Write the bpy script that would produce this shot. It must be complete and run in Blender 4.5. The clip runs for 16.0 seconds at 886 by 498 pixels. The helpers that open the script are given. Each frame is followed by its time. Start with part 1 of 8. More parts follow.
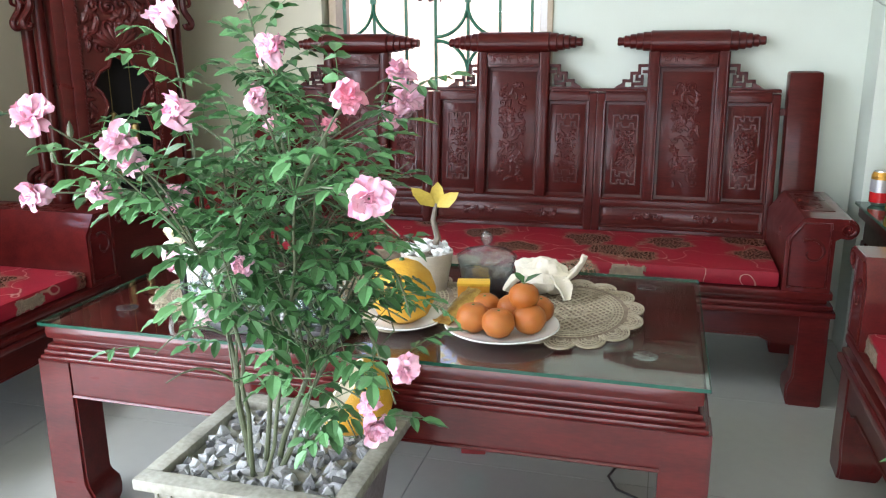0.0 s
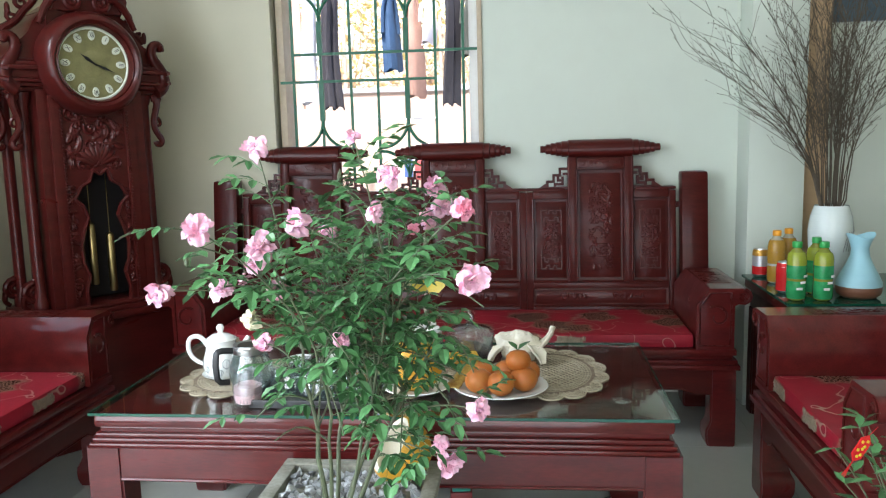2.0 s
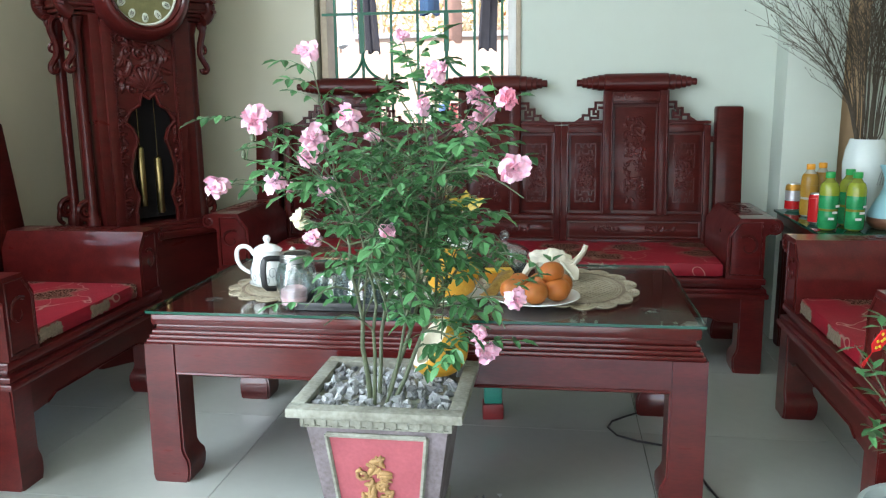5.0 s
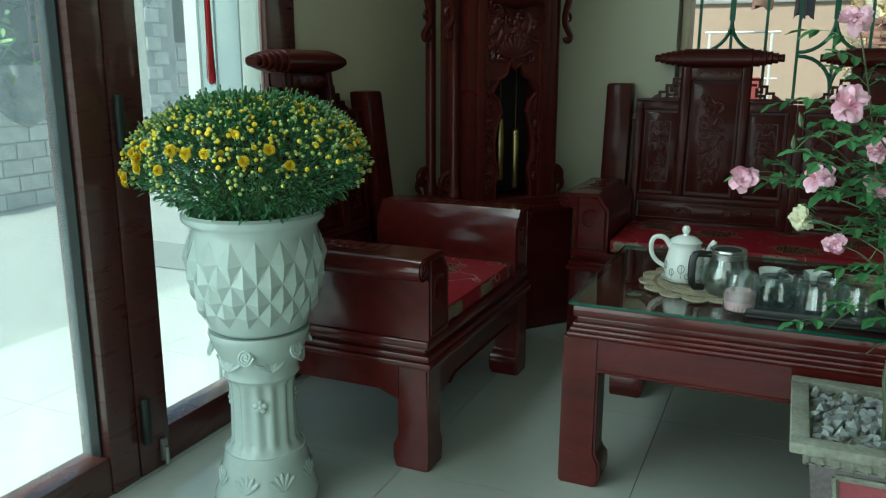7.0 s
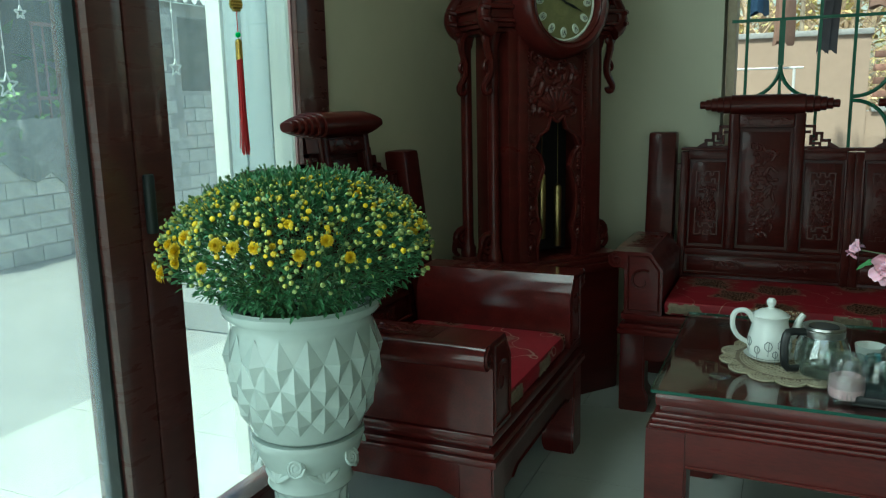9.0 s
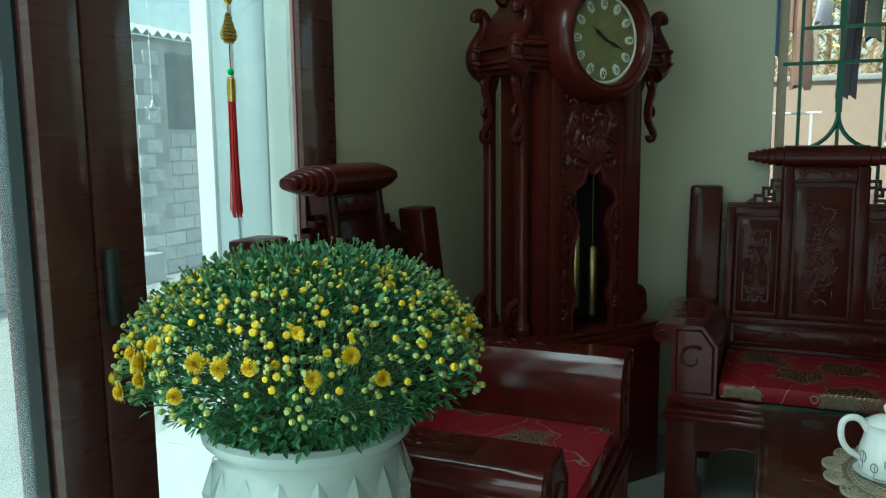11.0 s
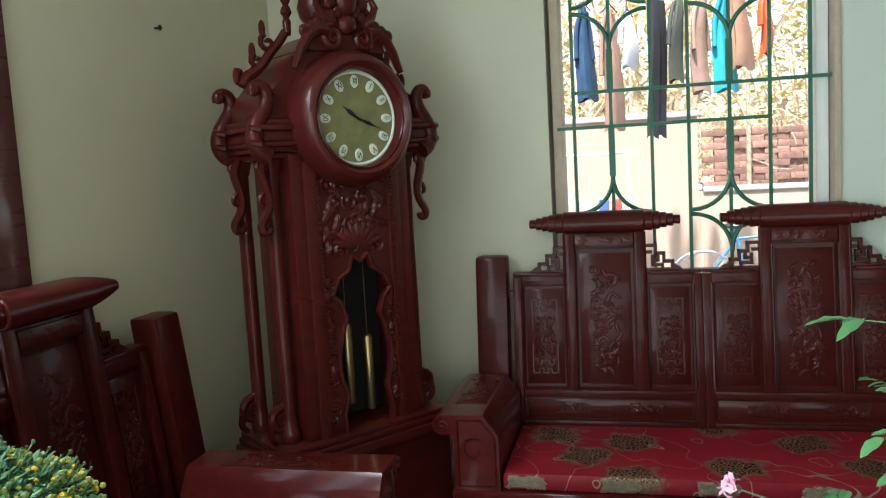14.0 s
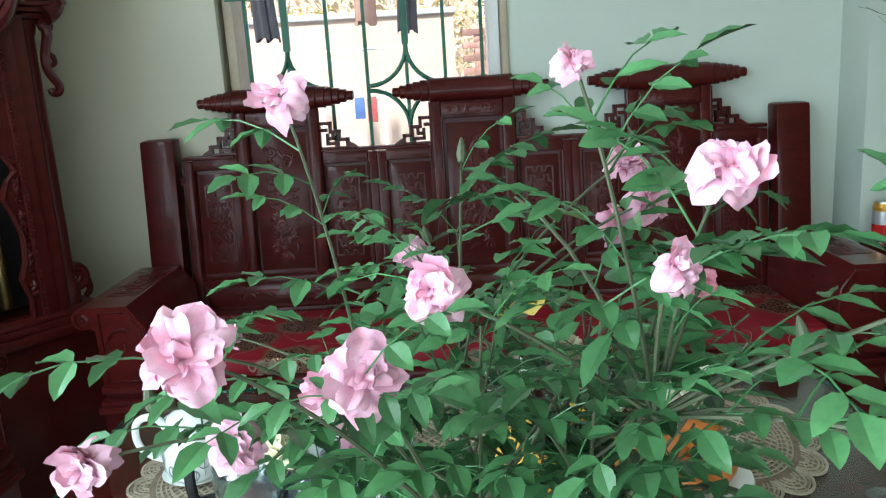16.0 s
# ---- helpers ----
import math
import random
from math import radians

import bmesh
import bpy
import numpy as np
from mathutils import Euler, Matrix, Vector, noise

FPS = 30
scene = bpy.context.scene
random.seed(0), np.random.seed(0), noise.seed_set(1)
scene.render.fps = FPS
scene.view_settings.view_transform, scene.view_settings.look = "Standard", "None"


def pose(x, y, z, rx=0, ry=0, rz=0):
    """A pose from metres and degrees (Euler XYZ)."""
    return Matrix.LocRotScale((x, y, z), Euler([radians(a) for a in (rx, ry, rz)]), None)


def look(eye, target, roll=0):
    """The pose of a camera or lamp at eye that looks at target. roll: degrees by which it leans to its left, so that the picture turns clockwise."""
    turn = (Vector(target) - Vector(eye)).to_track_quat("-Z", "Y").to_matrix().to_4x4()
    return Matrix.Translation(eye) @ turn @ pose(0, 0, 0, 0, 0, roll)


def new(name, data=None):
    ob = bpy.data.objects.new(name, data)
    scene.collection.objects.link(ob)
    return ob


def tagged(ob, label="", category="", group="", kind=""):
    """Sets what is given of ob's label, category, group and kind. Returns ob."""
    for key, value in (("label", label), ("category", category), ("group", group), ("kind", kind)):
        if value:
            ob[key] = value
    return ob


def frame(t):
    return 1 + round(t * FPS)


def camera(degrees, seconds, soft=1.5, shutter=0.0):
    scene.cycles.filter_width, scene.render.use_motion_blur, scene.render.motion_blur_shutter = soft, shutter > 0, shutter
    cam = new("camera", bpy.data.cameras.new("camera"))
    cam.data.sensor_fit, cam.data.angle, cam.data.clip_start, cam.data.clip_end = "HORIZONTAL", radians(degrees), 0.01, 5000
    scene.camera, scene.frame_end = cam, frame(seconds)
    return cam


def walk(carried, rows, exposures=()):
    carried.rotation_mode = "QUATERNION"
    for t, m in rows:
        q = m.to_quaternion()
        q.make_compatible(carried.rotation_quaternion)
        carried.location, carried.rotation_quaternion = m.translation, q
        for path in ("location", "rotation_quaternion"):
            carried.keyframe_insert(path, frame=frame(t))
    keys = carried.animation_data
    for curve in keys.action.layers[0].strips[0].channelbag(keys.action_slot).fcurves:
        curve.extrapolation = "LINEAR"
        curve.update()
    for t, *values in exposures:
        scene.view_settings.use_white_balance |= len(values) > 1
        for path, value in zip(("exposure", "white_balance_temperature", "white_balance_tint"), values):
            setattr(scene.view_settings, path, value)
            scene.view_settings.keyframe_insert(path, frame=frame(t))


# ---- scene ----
cam = camera(58.4, 16.0, 1.2)
PATH = [
    (0, (-0.097, 0.07, 1.123), (-0.617, 1.934, 0.619), -0.5),
    (0.5, (-0.145, -0.066, 1.147), (-0.543, 1.85, 0.734), -1.3),
    (1, (-0.298, -0.185, 1.168), (-0.584, 1.764, 0.821), -1.9),
    (1.5, (-0.319, -0.304, 1.155), (-0.54, 1.656, 0.826), -1.7),
    (2, (-0.341, -0.367, 1.18), (-0.554, 1.603, 0.904), -1.5),
    (2.5, (-0.358, -0.364, 1.193), (-0.57, 1.613, 0.979), -1.5),
    (3, (-0.343, -0.369, 1.206), (-0.556, 1.611, 1.023), -1.7),
    (3.2, (-0.334, -0.379, 1.206), (-0.555, 1.6, 1.024), -1.8),
    (5.3, (-0.368, -0.486, 1.057), (-0.675, 1.447, 0.646), -0.4),
    (5.5, (-0.428, -0.495, 1.055), (-0.758, 1.432, 0.629), -0.2),
    (6, (-0.675, -0.528, 1.083), (-1.146, 1.364, 0.635), 0.1),
    (6.5, (-0.853, -0.507, 1.077), (-1.5, 1.328, 0.614), 0.4),
    (7, (-0.991, -0.414, 1.087), (-1.775, 1.37, 0.636), 0.2),
    (7.5, (-1.078, -0.423, 1.114), (-1.847, 1.372, 0.68), -0.3),
    (8, (-1.153, -0.463, 1.14), (-1.906, 1.343, 0.725), -0.9),
    (8.5, (-1.194, -0.421, 1.143), (-1.962, 1.384, 0.752), -1.1),
    (9, (-1.209, -0.272, 1.16), (-2.005, 1.526, 0.793), -1.2),
    (9.5, (-1.287, -0.138, 1.16), (-2.059, 1.674, 0.811), -1.1),
    (11.8, (-1.493, 0.09, 1.248), (-2.258, 1.92, 0.995), -0.4),
    (12, (-1.461, 0.1, 1.266), (-2.22, 1.933, 1.013), -0.4),
    (12.5, (-1.363, 0.157, 1.3), (-2.062, 2.014, 1.053), -0.5),
    (13, (-1.267, 0.21, 1.317), (-1.882, 2.099, 1.082), -1.2),
    (13.5, (-1.216, 0.266, 1.325), (-1.762, 2.177, 1.106), -2.1),
    (14, (-1.207, 0.361, 1.344), (-1.677, 2.293, 1.137), -3.2),
    (14.5, (-1.167, 0.463, 1.342), (-1.527, 2.417, 1.11), -3.9),
    (15, (-0.98, 0.489, 1.303), (-1.2, 2.455, 1.007), -3.9),
    (15.5, (-0.827, 0.483, 1.239), (-0.912, 2.447, 0.871), -3.8),
    (16, (-0.755, 0.513, 1.19), (-0.781, 2.462, 0.746), -3.5),
]
EXPOSURES = [(0.0, 2.6, 6200, 27), (2.0, 2.15, 6150, 22), (3.2, 1.98, 6150, 21), (5.8, 2.25, 5950, 13), (6.8, 0.66, 5950, -8), (9.7, 0.54, 5850, -12), (12.0, 0.78, 5650, -12), (13.0, 1.08, 5950, 0), (14.0, 1.72, 6150, 12), (16.0, 1.80, 5780, 11)]
walk(cam, [(t, look(eye, target, roll)) for t, eye, target, roll in PATH], EXPOSURES)

# ---- sky, sun and openings' light ----
world = bpy.data.worlds.new("world")
scene.world = world
world.use_nodes = True
wn = world.node_tree
sky = wn.nodes.new("ShaderNodeTexSky")
sky.sky_type = "NISHITA"
sky.sun_disc = False
sky.sun_elevation = radians(65)
sky.sun_rotation = radians(189)
sky.air_density, sky.dust_density = 1.4, 3.0
wn.nodes["Background"].inputs["Strength"].default_value = 0.15
wn.links.new(sky.outputs["Color"], wn.nodes["Background"].inputs["Color"])

sun_data = bpy.data.lights.new("sun", "SUN")
sun_data.energy, sun_data.angle, sun_data.color = 5.0, radians(2), (1.0, 0.95, 0.86)
sun = new("sun", sun_data)
sun.matrix_world = look((-0.95, -5.9, 12.8), (0, 0, 0))


def opening_lamp(name, m, w, h, watts, colour):
    data = bpy.data.lights.new(name, "AREA")
    data.shape, data.size, data.size_y, data.energy, data.color = "RECTANGLE", w, h, watts, colour
    lamp = new(name, data)
    lamp.matrix_world = m
    return lamp


# daylight in the wide doorway behind and in the folding doors further along the glazed side
opening_lamp("front_doorway_daylight", look((-0.7, -2.82, 1.25), (-0.7, 3.0, 0.7)), 3.4, 2.2, 10, (0.90, 1.0, 0.97))
opening_lamp("side_doors_daylight", look((-2.40, -0.75, 1.25), (1.0, -0.75, 0.9)), 2.7, 2.1, 34, (0.90, 1.0, 0.98))

opening_lamp("near_door_daylight", look((-2.49, 1.06, 2.24), (-1.55, 1.25, 0.3)), 1.25, 0.42, 8, (0.90, 1.0, 0.99))


# ---- materials ----
def material(name, colour, rough=0.5, metal=0.0, vary=0.0, scale=6.0, bump=0.0, bump_scale=60.0, coat=0.0, soft=0.0, second=None, stretch=(1, 1, 1), ior=1.5, island=0.0, per_object=0.0):
    """A node material: a base colour broken by noise at two scales, grain as bump, optional lacquer coat."""
    mat = bpy.data.materials.new(name)
    mat.use_nodes = True
    nt = mat.node_tree
    n, l = nt.nodes, nt.links
    b = n["Principled BSDF"]
    b.inputs["Roughness"].default_value = rough
    b.inputs["Metallic"].default_value = metal
    b.inputs["IOR"].default_value = ior
    b.inputs["Coat Weight"].default_value = coat
    b.inputs["Coat Roughness"].default_value = 0.10
    b.inputs["Specular IOR Level"].default_value = 0.2 if coat else 0.5
    b.inputs["Subsurface Weight"].default_value = soft
    b.inputs["Subsurface Scale"].default_value = 0.012
    co = n.new("ShaderNodeTexCoord")
    mp = n.new("ShaderNodeMapping")
    mp.inputs["Scale"].default_value = stretch
    l.new(co.outputs["Object"], mp.inputs["Vector"])
    second = second or tuple(c * (1 - vary) for c in colour)
    big, fine = n.new("ShaderNodeTexNoise"), n.new("ShaderNodeTexNoise")
    big.inputs["Scale"].default_value, big.inputs["Detail"].default_value = scale, 4
    fine.inputs["Scale"].default_value, fine.inputs["Detail"].default_value = scale * 9, 3
    for t in (big, fine):
        l.new(mp.outputs["Vector"], t.inputs["Vector"])
    avg = n.new("ShaderNodeMath")
    avg.operation = "MULTIPLY_ADD"
    avg.inputs[1].default_value = 0.4
    l.new(fine.outputs["Fac"], avg.inputs[0])
    half = n.new("ShaderNodeMath")
    half.operation = "MULTIPLY"
    half.inputs[1].default_value = 0.6
    l.new(big.outputs["Fac"], half.inputs[0])
    l.new(half.outputs[0], avg.inputs[2])
    ramp = n.new("ShaderNodeMapRange")
    ramp.inputs["From Min"].default_value, ramp.inputs["From Max"].default_value = 0.32, 0.68
    l.new(avg.outputs[0], ramp.inputs["Value"])
    mix = n.new("ShaderNodeMix")
    mix.data_type = "RGBA"
    mix.inputs["A"].default_value, mix.inputs["B"].default_value = (*colour, 1), (*second, 1)
    l.new(ramp.outputs["Result"], mix.inputs["Factor"])
    out = mix.outputs["Result"]
    if island or per_object:
        if island:
            src = n.new("ShaderNodeNewGeometry").outputs["Random Per Island"]
        else:
            src = n.new("ShaderNodeObjectInfo").outputs["Random"]
        rg = n.new("ShaderNodeMapRange")
        amount = island or per_object
        rg.inputs["To Min"].default_value, rg.inputs["To Max"].default_value = 1 - amount, 1 + amount
        l.new(src, rg.inputs["Value"])
        hsv = n.new("ShaderNodeHueSaturation")
        l.new(rg.outputs["Result"], hsv.inputs["Value"])
        l.new(out, hsv.inputs["Color"])
        out = hsv.outputs["Color"]
    l.new(out, b.inputs["Base Color"])
    if bump:
        bn = n.new("ShaderNodeTexNoise")
        bn.inputs["Scale"].default_value, bn.inputs["Detail"].default_value = bump_scale, 5
        l.new(mp.outputs["Vector"], bn.inputs["Vector"])
        bp = n.new("ShaderNodeBump")
        bp.inputs["Strength"].default_value, bp.inputs["Distance"].default_value = bump, 0.004
        l.new(bn.outputs["Fac"], bp.inputs["Height"])
        l.new(bp.outputs["Normal"], b.inputs["Normal"])
        rr = n.new("ShaderNodeMapRange")
        rr.inputs["To Min"].default_value, rr.inputs["To Max"].default_value = rough * 0.75, min(1, rough * 1.3)
        l.new(big.outputs["Fac"], rr.inputs["Value"])
        l.new(rr.outputs["Result"], b.inputs["Roughness"])
    return mat


def glass_material(name, colour=(0.95, 1.0, 0.98), rough=0.0, haze=0.0, shine=0.045):
    """A clear pane: see-through with a sharp reflection that grows at a slant."""
    mat = bpy.data.materials.new(name)
    mat.use_nodes = True
    n, l = mat.node_tree.nodes, mat.node_tree.links
    n.remove(n["Principled BSDF"])
    tr, gl, fr, mx = (n.new(k) for k in ("ShaderNodeBsdfTransparent", "ShaderNodeBsdfGlossy", "ShaderNodeLayerWeight", "ShaderNodeMixShader"))
    tr.inputs["Color"].default_value = (*colour, 1)
    gl.inputs["Roughness"].default_value = rough
    power = n.new("ShaderNodeMath")
    power.operation = "POWER"
    power.inputs[1].default_value = 4.5
    gain = n.new("ShaderNodeMath")
    gain.operation = "MULTIPLY_ADD"
    gain.inputs[1].default_value, gain.inputs[2].default_value = 0.9, shine
    l.new(fr.outputs["Facing"], power.inputs[0])
    l.new(power.outputs[0], gain.inputs[0])
    l.new(gain.outputs[0], mx.inputs["Fac"])
    l.new(tr.outputs[0], mx.inputs[1])
    l.new(gl.outputs[0], mx.inputs[2])
    out = mx.outputs[0]
    # milky film: dust and painted haze on panes, painted highlights on glassware
    if haze:
        film, veil, both = n.new("ShaderNodeBsdfTranslucent"), n.new("ShaderNodeTexNoise"), n.new("ShaderNodeMixShader")
        film.inputs["Color"].default_value = (0.72, 0.83, 0.86, 1)
        veil.inputs["Scale"].default_value, veil.inputs["Detail"].default_value = 3.0, 6
        amount = n.new("ShaderNodeMapRange")
        amount.inputs["From Min"].default_value, amount.inputs["From Max"].default_value = 0.3, 0.7
        amount.inputs["To Min"].default_value, amount.inputs["To Max"].default_value = haze * 0.6, haze * 1.4
        co = n.new("ShaderNodeTexCoord")
        l.new(co.outputs["Object"], veil.inputs["Vector"])
        l.new(veil.outputs["Fac"], amount.inputs["Value"])
        l.new(amount.outputs["Result"], both.inputs["Fac"])
        l.new(out, both.inputs[1])
        l.new(film.outputs[0], both.inputs[2])
        out = both.outputs[0]
    l.new(out, n["Material Output"].inputs["Surface"])
    return mat


WOOD = material("lacquered_rosewood", (0.066, 0.0086, 0.0068), 0.34, vary=0.5, scale=5, bump=0.05, bump_scale=90, coat=0.14, stretch=(1, 1, 5), ior=1.3)
WOOD_X = material("lacquered_rosewood_long_grain", (0.074, 0.0094, 0.0073), 0.34, vary=0.5, scale=5, bump=0.05, bump_scale=90, coat=0.22, stretch=(0.6, 5, 5), ior=1.3)
CARVED = material("carved_rosewood", (0.070, 0.0096, 0.0078), 0.28, vary=0.4, scale=14, bump=0.12, bump_scale=160, coat=0.18, ior=1.36)
CLOCKWOOD = material("clock_rosewood", (0.085, 0.0115, 0.0095), 0.3, vary=0.45, scale=7, bump=0.08, bump_scale=80, coat=0.25, stretch=(1, 1, 4))
# glossier copy of the rosewood, lightened: door light is put into the colour
LITPOLISH = material("lit_polish_rosewood", (0.105, 0.0115, 0.0105), 0.30, vary=0.5, scale=5, bump=0.03, bump_scale=90, coat=0.75, stretch=(1, 4, 5), ior=1.35)
# near-black for the clock's painted inner shade, and for the nail
SHADE_NAIL = material("shade_and_nail_black", (0.012, 0.010, 0.010), 0.6, vary=0.3)
WALL = material("mint_wall_paint", (0.50, 0.57, 0.500), 0.62, vary=0.05, scale=1.3, bump=0.12, bump_scale=220, second=(0.48, 0.54, 0.475))
# back wall's mint turned olive: the corner's warm bounced light is painted in
CORNERSHADE = material("mint_wall_warm_shade", (0.530, 0.525, 0.405), 0.62, vary=0.05, scale=1.3, bump=0.12, bump_scale=220, second=(0.505, 0.505, 0.39))
CEIL = material("white_ceiling_paint", (0.80, 0.77, 0.68), 0.7, vary=0.05, scale=1.5)
TILE = material("polished_floor_tile", (0.40, 0.425, 0.385), 0.12, vary=0.06, scale=3, per_object=0.025, bump=0.03, bump_scale=8)
GROUT = material("tile_grout", (0.22, 0.22, 0.20), 0.8, vary=0.3, scale=20)
GREENSTEEL = material("green_enamelled_steel", (0.010, 0.13, 0.072), 0.5, vary=0.25, scale=9, bump=0.1)
DOORFRAME = material("brown_door_frame", (0.10, 0.034, 0.030), 0.28, vary=0.3, scale=6, stretch=(1, 1, 6), coat=0.85, bump=0.06)
RUBBER = material("black_gasket", (0.012, 0.02, 0.02), 0.5, vary=0.2)
WINFRAME = material("tan_window_frame", (0.42, 0.35, 0.25), 0.5, vary=0.2, scale=8, bump=0.1)
WHITEMETAL = material("white_aluminium", (0.72, 0.74, 0.72), 0.35, vary=0.08, scale=8)
PANE = glass_material("clear_pane", haze=0.15)
TABLEGLASS = glass_material("table_glass", (0.90, 0.97, 0.93))
GREENEDGE = material("green_glass_edge", (0.008, 0.075, 0.045), 0.08, vary=0.2, scale=12)


# ---- building helpers ----
def spread(n):
    return [i / (n - 1) for i in range(n)]


def thing(name, label, category, at=(0, 0, 0), turn=0.0, group="", kind=""):
    ob = new(name)
    ob.matrix_world = pose(*at, 0, 0, turn)
    ob.empty_display_size = 0.1
    return tagged(ob, label, category, group, kind)


def mesh_from(bm, name, mat, smooth=True):
    me = bpy.data.meshes.new(name)
    bmesh.ops.recalc_face_normals(bm, faces=bm.faces[:])
    bm.to_mesh(me)
    bm.free()
    for m in mat if isinstance(mat, (list, tuple)) else [mat]:
        me.materials.append(m)
    if smooth:
        me.shade_smooth()
        me.set_sharp_from_angle(angle=radians(38))
    return me


def part(name, bm, mat, parent, label="", m=None):
    ob = new(name, mesh_from(bm, name, mat))
    ob.parent = parent
    if m is not None:
        ob.matrix_local = m
    return tagged(ob, label)


def structure(name, bm, mat, label="", category=""):
    return tagged(new(name, mesh_from(bm, name, mat)), label, category, "", "structure")


def add_box(bm, x0, x1, y0, y1, z0, z1, bevel=0.0, m=None, segments=2):
    vs = [bm.verts.new((x, y, z)) for x in (x0, x1) for y in (y0, y1) for z in (z0, z1)]
    faces = [bm.faces.new([vs[i] for i in q]) for q in ((0, 1, 3, 2), (4, 6, 7, 5), (0, 4, 5, 1), (2, 3, 7, 6), (0, 2, 6, 4), (1, 5, 7, 3))]
    if bevel:
        edges = list({e for f in faces for e in f.edges})
        got = bmesh.ops.bevel(bm, geom=edges, offset=bevel, segments=segments, affect="EDGES", profile=0.6)
        vs = list({v for f in got["faces"] for v in f.verts} | {v for v in vs if v.is_valid})
    if m is not None:
        bmesh.ops.transform(bm, matrix=m, verts=[v for v in vs if v.is_valid])


def box_bm(x0, x1, y0, y1, z0, z1, bevel=0.0, m=None):
    bm = bmesh.new()
    add_box(bm, x0, x1, y0, y1, z0, z1, bevel, m)
    return bm


def add_prism(bm, pts, lo, hi, axis="y", m=None):
    """A closed outline in the two other axes, drawn out along axis from lo to hi."""
    def at(p, d):
        return {"y": (p[0], d, p[1]), "x": (d, p[0], p[1]), "z": (p[0], p[1], d)}[axis]
    a, b = [bm.verts.new(at(p, lo)) for p in pts], [bm.verts.new(at(p, hi)) for p in pts]
    bm.faces.new(a)
    bm.faces.new(b[::-1])
    k = len(pts)
    for i in range(k):
        bm.faces.new((a[i], a[(i + 1) % k], b[(i + 1) % k], b[i]))
    if m is not None:
        bmesh.ops.transform(bm, matrix=m, verts=a + b)


def add_lathe(bm, prof, n=24, m=None, squash=1.0):
    """A turned body: prof is (radius, height) from the bottom to the top."""
    rings = []
    for r, z in prof:
        if r < 1e-5:
            rings.append([bm.verts.new((0, 0, z))])
        else:
            rings.append([bm.verts.new((r * math.cos(2 * math.pi * i / n), squash * r * math.sin(2 * math.pi * i / n), z)) for i in range(n)])
    for a, b in zip(rings, rings[1:]):
        for i in range(n):
            j = (i + 1) % n
            q = [a[i % len(a)], a[j % len(a)], b[j % len(b)], b[i % len(b)]]
            q = list(dict.fromkeys(q))
            if len(q) > 2:
                bm.faces.new(q)
    vs = [v for r in rings for v in r]
    if m is not None:
        bmesh.ops.transform(bm, matrix=m, verts=vs)
    return vs


def lathe_bm(prof, n=24, m=None):
    bm = bmesh.new()
    add_lathe(bm, prof, n, m)
    return bm


def add_tube(bm, pts, radius, n=6, taper=None, m=None, flat=1.0):
    """A round bar along points; taper gives the radius at its end."""
    pts = [Vector(p) for p in pts]
    end = radius if taper is None else taper
    rings, k = [], len(pts)
    side = None
    for i, p in enumerate(pts):
        d = (pts[min(i + 1, k - 1)] - pts[max(i - 1, 0)]).normalized()
        if side is None:
            side = d.orthogonal().normalized()
        side = (side - d * side.dot(d)).normalized()
        up = d.cross(side)
        r = radius + (end - radius) * i / max(1, k - 1)
        rings.append([bm.verts.new(p + r * (math.cos(2 * math.pi * j / n) * side + flat * math.sin(2 * math.pi * j / n) * up)) for j in range(n)])
    for a, b in zip(rings, rings[1:]):
        for j in range(n):
            bm.faces.new((a[j], a[(j + 1) % n], b[(j + 1) % n], b[j]))
    bm.faces.new(rings[0][::-1])
    bm.faces.new(rings[-1])
    if m is not None:
        bmesh.ops.transform(bm, matrix=m, verts=[v for r in rings for v in r])


def add_ball(bm, c, r, sx=1.0, sy=1.0, sz=1.0, u=8, v=6, m=None):
    mm = Matrix.Translation(c) @ Matrix.Diagonal((sx * r, sy * r, sz * r, 1))
    prof = [(math.sin(math.pi * i / v), -math.cos(math.pi * i / v)) for i in range(v + 1)]
    prof[0], prof[-1] = (0, -1), (0, 1)
    add_lathe(bm, prof, u, (m @ mm) if m is not None else mm)


def smooth_path(points, rounds=2):
    """Cuts the corners of a bent path."""
    pts = [Vector(p) for p in points]
    for _ in range(rounds):
        out = [pts[0]]
        for a, b in zip(pts, pts[1:]):
            out += [a.lerp(b, 0.25), a.lerp(b, 0.75)]
        pts = out + [pts[-1]]
    return pts


def spiral(cx, cz, r0, r1, turns, start, n=14, hand=1):
    return [(cx + (r0 + (r1 - r0) * i / n) * math.cos(start + hand * 2 * math.pi * turns * i / n), cz + (r0 + (r1 - r0) * i / n) * math.sin(start + hand * 2 * math.pi * turns * i / n)) for i in range(n + 1)]


